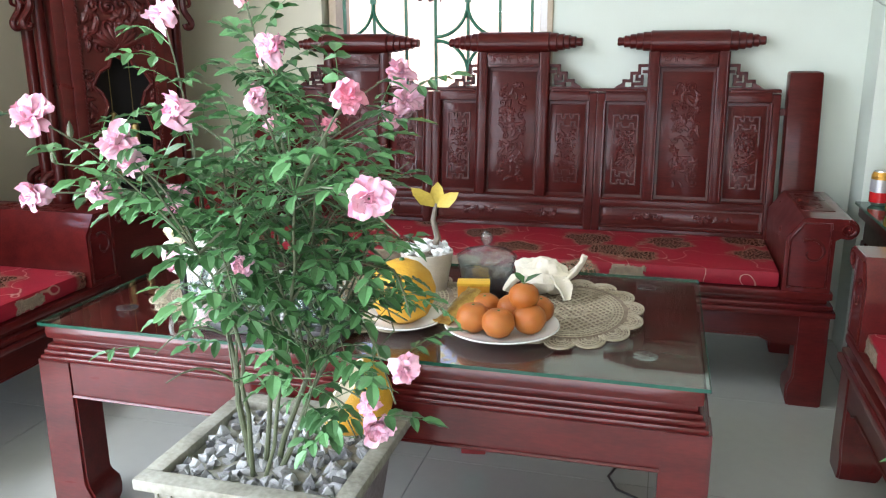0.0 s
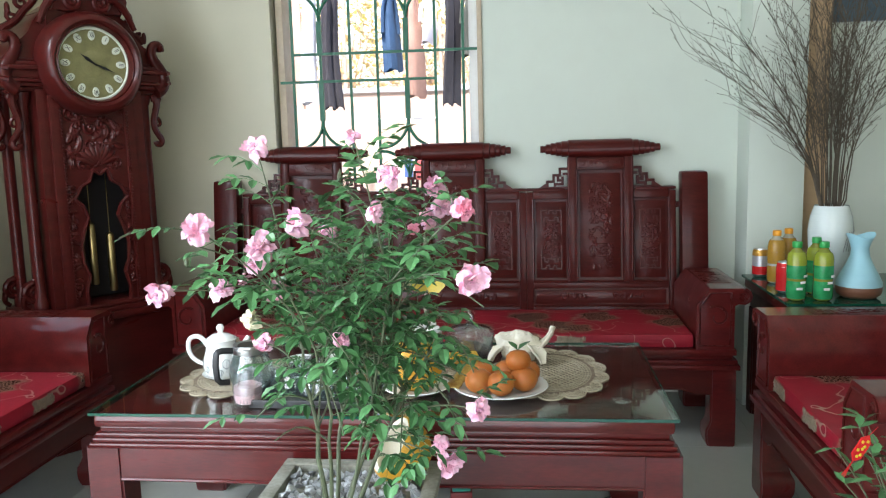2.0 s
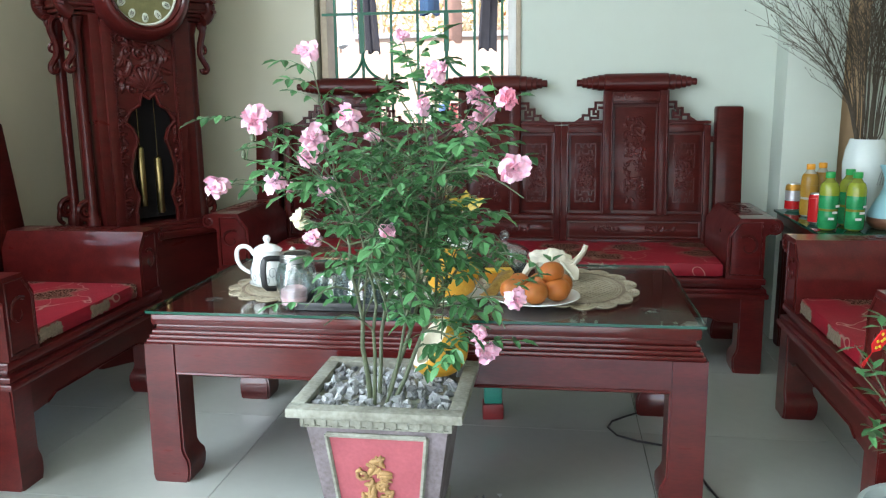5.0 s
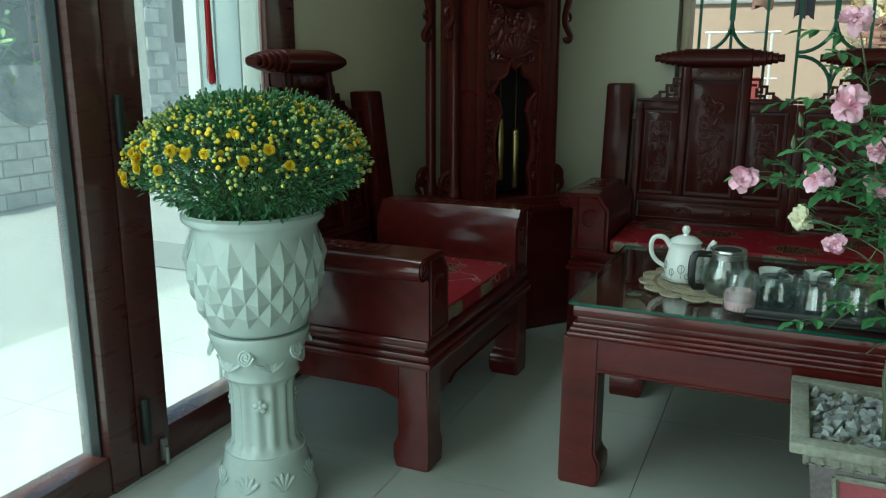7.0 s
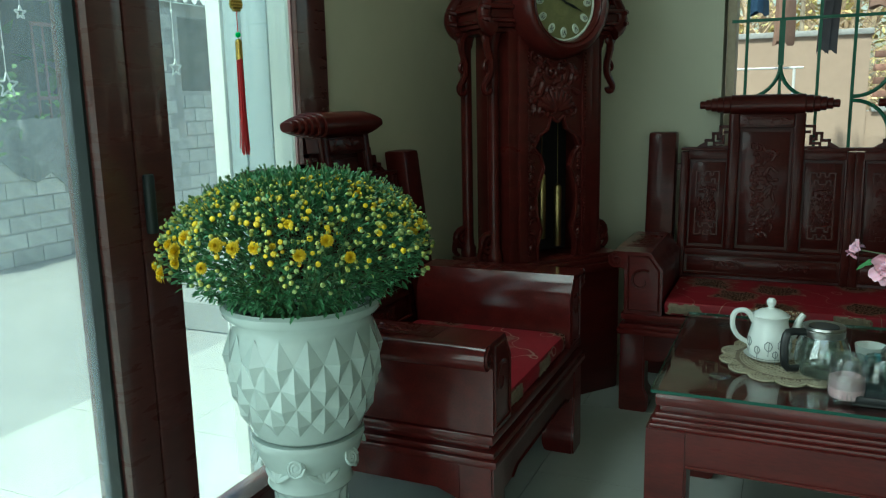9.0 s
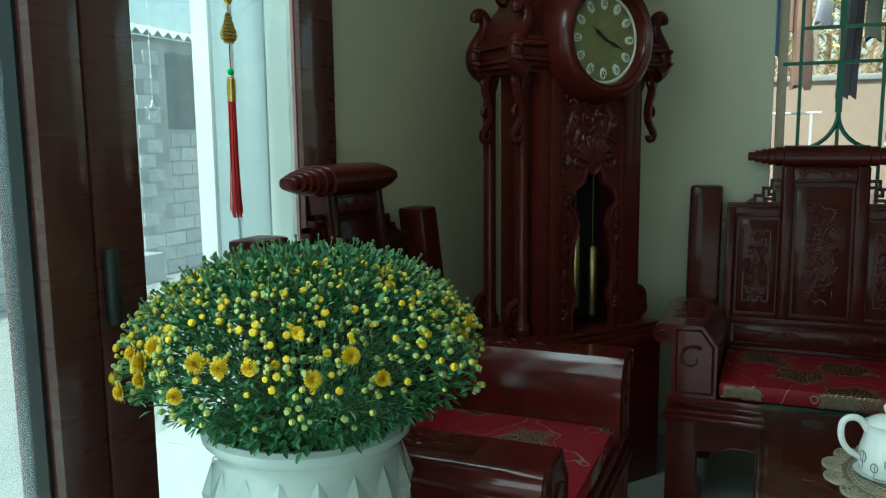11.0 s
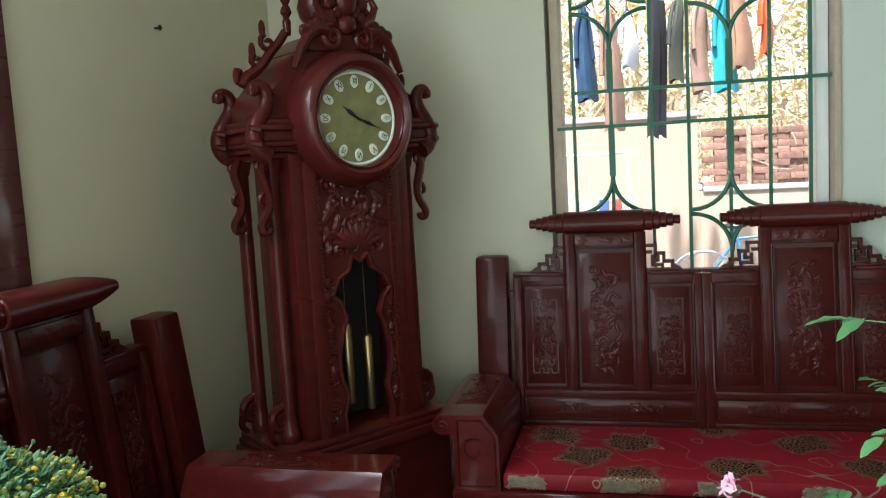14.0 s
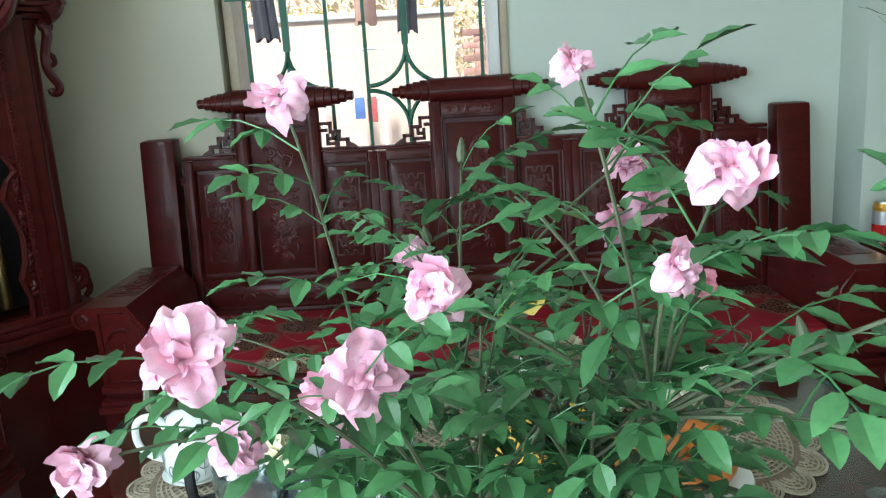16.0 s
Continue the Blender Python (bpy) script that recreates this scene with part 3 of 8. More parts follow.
def carved_seat(name, label, category, groups, depth, at, turn, group="", narrow=1.0, low=1.0):
    """Back of stepped panels with crests, posts, rolled arms, moulded seat rail, hoofed legs. The back stands on y = 0, the front at y = -depth."""
    ob = thing(name, label, category, at, turn, group)
    half = groups * 0.3215
    outer = half + 0.13
    f = -depth
    # seat: moulded rails, apron, board
    for z0, z1, o in ((0.352, 0.376, 0.0), (0.336, 0.352, -0.012), (0.318, 0.336, 0.004), (0.298, 0.318, 0.012)):
        part("seat_rail", box_bm(-outer - o, outer + o, f - o, 0.03, z0, z1, 0.006), LITPOLISH, ob)
    bm = bmesh.new()
    mid = [(-outer + 0.09, 0.297), (-outer + 0.09, 0.20), (-outer + 0.16, 0.205), (-outer + 0.20, 0.222), (outer - 0.20, 0.222), (outer - 0.16, 0.205), (outer - 0.09, 0.20), (outer - 0.09, 0.297)]
    add_prism(bm, mid, f + 0.004, f + 0.03)
    add_tube(bm, [(-outer + 0.16, f + 0.003, 0.207), (-outer + 0.2, f + 0.003, 0.224), (outer - 0.2, f + 0.003, 0.224), (outer - 0.16, f + 0.003, 0.207)], 0.004, 5)
    part("apron", bm, WOOD_X, ob)
    for s in (-1, 1):
        bm = bmesh.new()
        side = [(f + 0.09, 0.297), (f + 0.09, 0.20), (f + 0.15, 0.222), (-0.13, 0.222), (-0.07, 0.20), (-0.07, 0.297)]
        add_prism(bm, side, s * outer - 0.013, s * outer + 0.013, "x", Matrix.Translation((-s * 0.016, 0, 0)))
        part("side_apron", bm, LITPOLISH, ob)
        for y0, y1, iny in ((f, f + 0.092, 1), (-0.065, 0.027, -1)):
            x0, x1 = (-outer, -outer + 0.092) if s < 0 else (outer - 0.092, outer)
            part("leg", hoof_leg_bm(x0, x1, y0, y1, 0.298, -s, iny), LITPOLISH, ob)
        # arm: a panel with a chamfered inner edge and an outward roll along its top
        a0 = outer - 0.148
        prof = [(a0, 0.376), (a0, 0.545), (a0 + 0.045, 0.607), (a0 + 0.165, 0.607)]
        prof += [(a0 + 0.168 + 0.031 * math.sin(a), 0.576 + 0.031 * math.cos(a)) for a in np.linspace(0.2, 3.0, 8)]
        prof += [(a0 + 0.15, 0.548), (a0 + 0.137, 0.54), (a0 + 0.137, 0.376)]
        bm = bmesh.new()
        add_prism(bm, [(s * p[0], p[1]) for p in prof], f + 0.002, -0.06)
        arm = part("arm", bm, LITPOLISH, ob)
        bm = bmesh.new()
        rim = [(a0 + 0.012, 0.39), (a0 + 0.012, 0.54), (a0 + 0.05, 0.592), (a0 + 0.123, 0.592), (a0 + 0.123, 0.39), (a0 + 0.012, 0.39)]
        add_tube(bm, [(s * p[0], f + 0.001, p[1]) for p in rim], 0.004, 5)
        add_tube(bm, [(s * px, f + 0.001, pz) for px, pz in spiral(a0 + 0.075, 0.50, 0.045, 0.012, 0.9, 2.2, 16, -1)], 0.006, 6, 0.002)
        add_tube(bm, [(s * px, f, pz) for px, pz in spiral(a0 + 0.168, 0.576, 0.026, 0.004, 1.5, 1.6, 14, -1)], 0.004, 5)
        part("arm_carving", bm, CARVED, arm)
        m2 = Matrix.Translation((s * (a0 + 0.1), f / 2, 0.608)) @ Matrix.Rotation(radians(90), 4, "Z") @ Matrix.Rotation(radians(-90), 4, "X")
        bb = bmesh.new()
        add_carving(bb, -0.13, 0.13, -0.038, 0.038, 0, 11 + s, 9, 0.006)
        bmesh.ops.transform(bb, matrix=m2, verts=bb.verts[:])
        add_box(bb, s * (a0 + 0.055), s * (a0 + 0.15), f / 2 - 0.15, f / 2 + 0.15, 0.605, 0.609, 0.0015)
        part("arm_top_carving", bb, CARVED, arm)
        # rear post, flat with rounded top corners
        bm = bmesh.new()
        p0, p1 = sorted((s * (half + 0.017), s * outer))
        add_box(bm, p0, p1, -0.075, 0.005, 0.376, 1.015, 0.014)
        part("post", bm, WOOD, ob)
    # cushion
    bm = bmesh.new()
    ch = outer - 0.152
    add_box(bm, -ch, ch, f + 0.012, -0.06, 0.377, 0.432, 0.018)
    cushion = part("cushion", bm, SILK, ob, "red brocade cushion woven with golden flowers")
    for k in range(max(2, int(2 * ch / 0.27))):
        x = -ch + 0.075 + 0.27 * k
        bm = bmesh.new()
        add_box(bm, x - 0.05, x + 0.05, f + 0.0108, f + 0.014, 0.388, 0.420, 0.001)
        add_carving(bm, x - 0.06, x + 0.06, 0.382, 0.425, f + 0.0112, 500 + k, 12, 0.0028)
        part("woven_peony", bm, LITTHREAD, cushion, "peony woven into the front edge, caught light in its thread")
    # back: bottom rail, stiles, panels, crests
    for g in range(groups):
        c = (g - (groups - 1) / 2) * 0.643
        e = 0.3214
        bm = bmesh.new()
        for x0, x1, z0, z1 in ((c - e, c - e + 0.03, 0.376, 0.935), (c + e - 0.03, c + e, 0.376, 0.935), (c - e + 0.03, c + e - 0.03, 0.376, 0.44), (c - e + 0.03, c + e - 0.03, 0.515, 0.545)):
            add_box(bm, x0, x1, -0.045, 0.0, z0, z1, 0.004)
        add_box(bm, c - 0.134, c - 0.102, -0.06, 0.0, 0.545, 1.09, 0.006)
        add_box(bm, c + 0.102, c + 0.134, -0.06, 0.0, 0.545, 1.09, 0.006)
        add_box(bm, c - 0.102, c + 0.102, -0.05, 0.0, 1.03, 1.085, 0.004)
        for s in (-1, 1):
            x0, x1 = sorted((c + s * 0.134, c + s * (e - 0.03)))
            add_box(bm, x0, x1, -0.045, 0.0, 0.905, 0.945, 0.004)
            add_box(bm, min(c + s * 0.15, c + s * e), max(c + s * 0.15, c + s * e), -0.05, 0.003, 0.94, 0.952, 0.004)
        for x in (c - 0.134, c + 0.134):
            add_tube(bm, [(x, -0.052, 0.548), (x, -0.052, 1.085)], 0.0075, 8)
        for x in (c - 0.102, c + 0.102):
            add_tube(bm, [(x, -0.055, 0.548), (x, -0.055, 1.03)], 0.0045, 6)
        for x in (c - e + 0.03, c + e - 0.03):
            add_tube(bm, [(x, -0.043, 0.548), (x, -0.043, 0.905)], 0.0055, 6)
        for z in (0.545, 0.440):
            add_tube(bm, [(c - e + 0.03, -0.043, z), (c + e - 0.03, -0.043, z)], 0.005, 6)
        part("back_frame", bm, WOOD, ob)
        part("crest", hat_bm(c), WOOD_X, ob)
        bm = bmesh.new()
        add_box(bm, c - 0.1, c + 0.1, -0.06, -0.05, 1.04, 1.078, 0.003)
        add_carving(bm, c - 0.09, c + 0.09, 1.045, 1.075, -0.058, 40 + g, 5, 0.005)
        part("crest_carving", bm, CARVED, ob)
        # centre panel
        bm = bmesh.new()
        add_box(bm, c - 0.102, c + 0.102, -0.03, -0.006, 0.545, 1.03)
        add_fielded(bm, c - 0.088, c + 0.088, 0.562, 1.013, -0.030, -0.040, 0.018)
        panel = part("centre_panel", bm, WOOD, ob)
        bm = bmesh.new()
        add_carving(bm, c - 0.055, c + 0.055, 0.595, 0.975, -0.0395, 100 + g, 54, 0.005)
        part("flower_carving", bm, CARVED, panel)
        # side panels with key fret
        for s in (-1, 1):
            x0, x1 = sorted((c + s * 0.134, c + s * (e - 0.03)))
            bm = bmesh.new()
            add_box(bm, x0, x1, -0.026, -0.006, 0.545, 0.905)
            add_fielded(bm, x0 + 0.013, x1 - 0.013, 0.560, 0.892, -0.026, -0.036, 0.016)
            panel = part("side_panel", bm, WOOD, ob)
            bm = bmesh.new()
            w = x1 - x0 - 0.07
            u = w / 6
            for z0, flip in ((0.60, 1), (0.855, -1)):
                for ax, az, bx, bz in ((0, 0, 1.5, 0), (1.5, 0, 1.5, 1), (1.5, 1, 2.4, 1), (2.4, 0, 2.4, 1), (2.4, 0, 3.6, 0), (3.6, 0, 3.6, 1), (3.6, 1, 4.5, 1), (4.5, 0, 4.5, 1), (4.5, 0, 6, 0), (0, 0, 0, 7), (6, 0, 6, 7), (1, 2, 2, 2), (4, 2, 5, 2), (1, 2, 1, 3.4), (5, 2, 5, 3.4), (2, 2, 2, 3), (4, 2, 4, 3), (2, 3, 4, 3), (0, 3.4, 1, 3.4), (5, 3.4, 6, 3.4)):
                    za, zb = sorted((z0 + flip * az * u, z0 + flip * bz * u))
                    add_box(bm, x0 + 0.035 + ax * u - 0.0025, x0 + 0.035 + bx * u + 0.0025, -0.040, -0.034, za - 0.0025, zb + 0.0025)
            add_carving(bm, x0 + 0.04, x1 - 0.04, 0.655, 0.800, -0.0355, 200 + 3 * g + s, 40, 0.005)
            part("fret_carving", bm, CARVED, panel)
            # pierced key fret on the shoulder
            bm = bmesh.new()
            cell = 0.0275
            if s < 0:
                add_fret(bm, FRET, c - 0.134 - 3.4 * cell, 0.952, cell, -0.038, -0.016, 0.0055)
            else:
                add_fret(bm, FRET, c + 0.134, 0.952, cell, -0.038, -0.016, 0.0055, True, 3.4)
            pts = [(c + s * (0.134 + 3.4 * cell), 0.952), (c + s * (0.134 + 3.4 * cell), 0.975), (c + s * (0.134 + 3.4 * cell + 0.02), 0.964), (c + s * (0.134 + 3.4 * cell + 0.036), 0.952)]
            add_prism(bm, pts, -0.036, -0.018)
            part("shoulder_fret", bm, WOOD, ob)
        # low long panel over the seat
        bm = bmesh.new()
        add_box(bm, c - e + 0.03, c + e - 0.03, -0.03, -0.006, 0.44, 0.515)
        add_fielded(bm, c - e + 0.042, c + e - 0.042, 0.448, 0.508, -0.030, -0.037, 0.010)
        panel = part("low_panel", bm, WOOD_X, ob)
        for xc in (-0.12, 0.12):
            bm = bmesh.new()
            add_carving(bm, c + xc - 0.07, c + xc + 0.07, 0.460, 0.498, -0.0365, 300 + g + int(xc * 100), 8, 0.005)
            part("low_carving", bm, CARVED, panel)
    for s in (-1, 1):
        x0, x1 = sorted((s * (half - 0.003), s * (half + 0.018)))
        part("tie_block", box_bm(x0, x1, -0.03, -0.012, 0.86, 0.885), WOOD_X, ob)
    # the whole back reclines
    lean = 0.12
    shear = Matrix(((1, 0, 0, 0), (0, 1, lean, -lean * 0.376), (0, 0, 1, 0), (0, 0, 0, 1)))
    for o in ob.children_recursive:
        if o.name.split(".")[0] in ("back_frame", "crest", "crest_carving", "centre_panel", "flower_carving", "side_panel", "fret_carving", "shoulder_fret", "low_panel", "low_carving", "tie_block", "post"):
            o.data.transform(Matrix(((1, 0, 0, 0), (0, 1, 0, 0), (0, 0, low, 0.376 * (1 - low)), (0, 0, 0, 1))))
            o.data.transform(shear)
        elif narrow != 1.0:
            o.data.transform(Matrix.Diagonal((narrow, 1, 1, 1)))
    return ob


carved_seat("bench", "long carved red-brown rosewood bench with red brocade cushion", "bench", 3, 0.525, (-0.668, 3.113, 0), 0)
carved_seat("armchair", "carved red-brown rosewood armchair beside the glass doors", "armchair", 1, 0.595, (-2.417, 1.808, 0), 90, "armchairs round the tea table", 0.95, 0.969)
carved_seat("armchair", "carved red-brown rosewood armchair beside the corner table", "armchair", 1, 0.595, (0.99, 1.815, 0), -90, "armchairs round the tea table", 0.95, 0.969)

# ---- tea table with a glass top ----
TX0, TX1, TY0, TY1 = -1.475, 0.012, 1.5, 2.213
table = thing("tea_table", "low red-brown rosewood tea table with a glass top", "table")
for z0, z1, o, b in ((0.458, 0.491, -0.004, 0.012), (0.444, 0.458, -0.016, 0.003), (0.432, 0.444, -0.006, 0.005), (0.420, 0.432, 0.0, 0.005), (0.408, 0.420, 0.006, 0.005)):
    part("tabletop" if b > 0.01 else "edge_moulding", box_bm(TX0 - o, TX1 + o, TY0 - o, TY1 + o, z0, z1, b), LITPOLISH, table)
glass = part("glass_top", box_bm(TX0 - 0.002, TX1 + 0.002, TY0 - 0.002, TY1 + 0.002, 0.4935, 0.5), TABLEGLASS, table, "clear glass sheet with green edge")
glass.visible_shadow = False
bm = bmesh.new()
for x0, x1, y0, y1 in ((TX0 - 0.004, TX1 + 0.004, TY0 - 0.004, TY0 - 0.0025), (TX0 - 0.004, TX1 + 0.004, TY1 + 0.0025, TY1 + 0.004), (TX0 - 0.004, TX0 - 0.0025, TY0 - 0.004, TY1 + 0.004), (TX1 + 0.0025, TX1 + 0.004, TY0 - 0.004, TY1 + 0.004)):
    add_box(bm, x0, x1, y0, y1, 0.493, 0.5005)
part("glass_edge", bm, GREENEDGE, table, "green ground glass edge")
bm = bmesh.new()
A = 0.012
add_prism(bm, [(TX0 + 0.08, 0.409), (TX0 + 0.08, 0.325), (-0.80, 0.322), (-0.77, 0.308), (-0.70, 0.308), (-0.67, 0.322), (TX1 - 0.08, 0.325), (TX1 - 0.08, 0.409)], TY0 - A + 0.002, TY0 + 0.03)
add_prism(bm, [(TX0 + 0.08, 0.409), (TX0 + 0.08, 0.325), (TX1 - 0.08, 0.325), (TX1 - 0.08, 0.409)], TY1 - 0.03, TY1 + A - 0.002)
add_tube(bm, [(TX0 + 0.08, TY0 - A, 0.327), (-0.80, TY0 - A, 0.324), (-0.77, TY0 - A, 0.311), (-0.70, TY0 - A, 0.311), (-0.67, TY0 - A, 0.324), (TX1 - 0.08, TY0 - A, 0.327)], 0.004, 5)
part("apron", bm, LITPOLISH, table)
bm = bmesh.new()
for x in (TX0, TX1):
    s = 1 if x < -0.5 else -1
    add_box(bm, min(x - s * (A - 0.002), x + s * 0.03), max(x - s * (A - 0.002), x + s * 0.03), TY0 + 0.08, TY1 - 0.08, 0.325, 0.409)
part("side_apron", bm, LITPOLISH, table)
bm = bmesh.new()
add_carving(bm, -0.82, -0.65, 0.312, 0.345, TY0 - A, 5, 7, 0.006)
part("apron_carving", bm, CARVED, table)
for x0, x1, inx in ((TX0 - A, TX0 + 0.082, 1), (TX1 - 0.082, TX1 + A, -1)):
    for y0, y1, iny in ((TY0 - A, TY0 + 0.082, 1), (TY1 - 0.082, TY1 + A, -1)):
        part("leg", hoof_leg_bm(x0, x1, y0, y1, 0.409, inx, iny), LITPOLISH, table)


# ---- grandfather clock across the corner ----
def clock():
    ob = thing("grandfather_clock", "tall carved red-brown wooden grandfather clock across the corner", "clock", (-2.019, 2.602, 0), 53)
    C = CLOCKWOOD
    # local: x to the clock's right, -y to its front
    part("base", box_bm(-0.30, 0.30, -0.03, 0.26, 0.0, 0.50, 0.012), C, ob)
    bm = bmesh.new()
    for z0, z1, o in ((0.50, 0.53, 0.02), (0.53, 0.55, 0.008), (0.55, 0.565, 0.0)):
        add_box(bm, -0.30 - o, 0.30 + o, -0.03 - o, 0.26, z0, z1, 0.006)
    part("base_moulding", bm, C, ob)
    # body shell: back, sides, and a front panel with an arched cut-out
    part("back_board", box_bm(-0.20, 0.20, 0.20, 0.22, 0.56, 1.40), C, ob)
    for s in (-1, 1):
        x0, x1 = sorted((s * 0.165, s * 0.205))
        part("side_board", box_bm(x0, x1, 0.0, 0.22, 0.56, 1.40, 0.004), C, ob)
        x0, x1 = sorted((s * 0.122, s * 0.166))
        part("front_stile", box_bm(x0, x1, -0.010, 0.03, 0.56, 1.38, 0.006), C, ob)
    # front panel as an outline with the pendulum window left open
    bm = bmesh.new()
    hole = [(-0.072, 0.56), (-0.074, 0.62), (-0.060, 0.68), (-0.076, 0.73), (-0.080, 0.80), (-0.066, 0.86), (-0.050, 0.895), (-0.064, 0.93), (-0.088, 0.95), (-0.066, 0.985), (-0.036, 1.0), (-0.024, 1.035), (0.0, 1.02), (0.024, 1.035), (0.036, 1.0), (0.066, 0.985), (0.088, 0.95), (0.064, 0.93), (0.050, 0.895), (0.066, 0.86), (0.080, 0.80), (0.076, 0.73), (0.060, 0.68), (0.074, 0.62), (0.072, 0.56)]
    hole = [(1.2 * x + 0.008, z + 0.05 * max(0.0, z - 0.85) / 0.15) for x, z in hole]
    left = [(-0.123, 0.56)] + hole[:13] + [(0.008, 1.36), (-0.123, 1.36)]
    right = [(0.123, 0.56)] + hole[:11:-1] + [(0.008, 1.36), (0.123, 1.36)]
    add_prism(bm, left, 0.0, 0.02)
    add_prism(bm, right, 0.0, 0.02)
    front = part("front_panel", bm, C, ob)
    bm = bmesh.new()
    for a, b in zip(hole, hole[1:]):
        add_tube(bm, [(a[0], -0.003, a[1]), (b[0], -0.003, b[1])], 0.007, 6)
    part("window_rim", bm, C, front)
    bm = bmesh.new()
    add_carving(bm, -0.115, 0.115, 1.09, 1.34, -0.002, 21, 34, 0.009)
    add_carving(bm, -0.122, -0.09, 0.60, 1.04, -0.002, 22, 15, 0.007)
    add_carving(bm, 0.10, 0.123, 0.60, 1.04, -0.002, 23, 14, 0.007)
    part("relief", bm, C, front)
    for j in range(9):
        bm = bmesh.new()
        a = math.pi * (0.1 + 0.8 * j / 8)
        mm = Matrix.Translation((0.004, -0.003, 1.115)) @ Matrix.Rotation(-a, 4, "Y")
        add_ball(bm, (0.045, 0, 0), 0.045, 1, 0.22, 0.3, 7, 5, mm)
        part("palmette_rib", bm, C, front)
    for s in (-1, 1):
        bm = bmesh.new()
        for k in range(62):
            mm = Matrix.Translation((s * 0.128, -0.016, 0.59 + 0.012 * k)) @ Matrix.Rotation(radians(35), 4, "Y")
            add_ball(bm, (0, 0, 0), 0.006, 1, 0.8, 0.55, 5, 4, mm)
        part("rope_moulding", bm, CARVED, ob)
    # sheet before the back board: the case's inner shade as colour
    part("dark_back", box_bm(-0.16, 0.16, 0.14, 0.15, 0.57, 1.36), SHADE_NAIL, ob, "near-black sheet painted as the shade behind the weights")
    brass = material("brass", (0.42, 0.33, 0.14), 0.36, 1.0, vary=0.3, scale=30)
    for x, zb, zt in ((-0.027, 0.635, 0.88), (0.047, 0.60, 0.835)):
        w = part("weight", lathe_bm([(0, zb), (0.012, zb), (0.0155, zb + 0.006), (0.0155, zt - 0.006), (0.012, zt), (0.004, zt + 0.006), (0, zt + 0.006)], 16, pose(x, 0.045, 0)), brass, ob, "brass cylinder weight")
        part("chain", lathe_bm([(0.0018, zt), (0.0018, 1.34)], 6, pose(x, 0.045, 0)), brass, w)
    # corner columns, front and back, with hanging scroll brackets
    for s in (-1, 1):
        for y, x in ((0.055, 0.236), (0.225, 0.245)):
            part("column", lathe_bm([(0.030, 0.565), (0.030, 0.60), (0.024, 0.61), (0.0215, 0.64), (0.0215, 0.95), (0.021, 1.345), (0.025, 1.352), (0.030, 1.375), (0.034, 1.39)], 18, pose(s * x, y, 0)), C, ob)
            bm = bmesh.new()
            pts = [(s * px, y - 0.03, pz) for px, pz in [(0.262, 1.395), (0.275, 1.385), (0.282, 1.352), (0.272, 1.32), (0.262, 1.285), (0.264, 1.25), (0.280, 1.225), (0.294, 1.205), (0.288, 1.185), (0.270, 1.186), (0.266, 1.20)]]
            add_tube(bm, smooth_path(pts), 0.016, 8, 0.011)
            add_tube(bm, [(s * px, y - 0.03, pz) for px, pz in spiral(0.282, 1.375, 0.024, 0.006, 1.2, 0.4, 12)], 0.010, 7)
            add_tube(bm, smooth_path([(s * px, y - 0.03, pz) for px, pz in [(0.27, 1.30), (0.288, 1.29), (0.292, 1.268), (0.276, 1.262)]]), 0.009, 6, 0.005)
            part("scroll_bracket", bm, CARVED, ob)
            bm = bmesh.new()
            add_tube(bm, [(s * px, y, pz) for px, pz in spiral(x + 0.022, 0.635, 0.040, 0.008, 1.6, 1.57, 20, -1)], 0.013, 8, 0.008)
            add_tube(bm, smooth_path([(s * (x + 0.022), y, 0.676), (s * (x - 0.005), y, 0.70), (s * (x - 0.006), y, 0.74)]), 0.012, 7, 0.005)
            add_tube(bm, smooth_path([(s * (x + 0.058), y, 0.625), (s * (x + 0.066), y, 0.59), (s * (x + 0.045), y, 0.572)]), 0.012, 7, 0.008)
            part("foot_scroll", bm, CARVED, ob)
    # hood: stepped entablature over each pair of columns, round case, crest
    for z0, z1, o in ((1.392, 1.408, 0.004), (1.408, 1.424, 0.022), (1.424, 1.438, 0.034), (1.438, 1.468, 0.026), (1.468, 1.484, 0.042), (1.484, 1.50, 0.03), (1.50, 1.512, 0.012)):
        for s in (-1, 1):
            bm = bmesh.new()
            add_box(bm, min(s * 0.15, s * (0.262 + o)), max(s * 0.15, s * (0.262 + o)), 0.012 - o * 0.9, 0.262, z0, z1, 0.006)
            part("hood_moulding", bm, C, ob)
    for s in (-1, 1):
        for y in (0.0, 0.225):
            # swelling corner leaf that ends in a rolled ear
            bm = bmesh.new()
            pts = [(s * px, y, pz) for px, pz in [(0.268, 1.40), (0.292, 1.412), (0.308, 1.442), (0.300, 1.478), (0.280, 1.508), (0.262, 1.535), (0.258, 1.562), (0.268, 1.585), (0.288, 1.592), (0.302, 1.580), (0.300, 1.565)]]
            add_tube(bm, smooth_path(pts), 0.030, 10, 0.014)
            add_ball(bm, (s * 0.296, y, 1.578), 0.018, 1, 1.3, 1, 9, 7)
            for dz in (1.43, 1.47):
                add_tube(bm, smooth_path([(s * 0.30, y - 0.03, dz), (s * 0.325, y - 0.02, dz + 0.005), (s * 0.318, y, dz + 0.012)]), 0.010, 6, 0.006)
            part("corner_curl", bm, CARVED, ob)
        # concave side cheek of the hood, swept up from the mouldings to the case
        bm = bmesh.new()
        cheek = [(0.14, 1.512), (0.272, 1.512), (0.268, 1.545), (0.252, 1.57), (0.228, 1.585), (0.205, 1.61), (0.188, 1.645), (0.165, 1.675), (0.14, 1.69)]
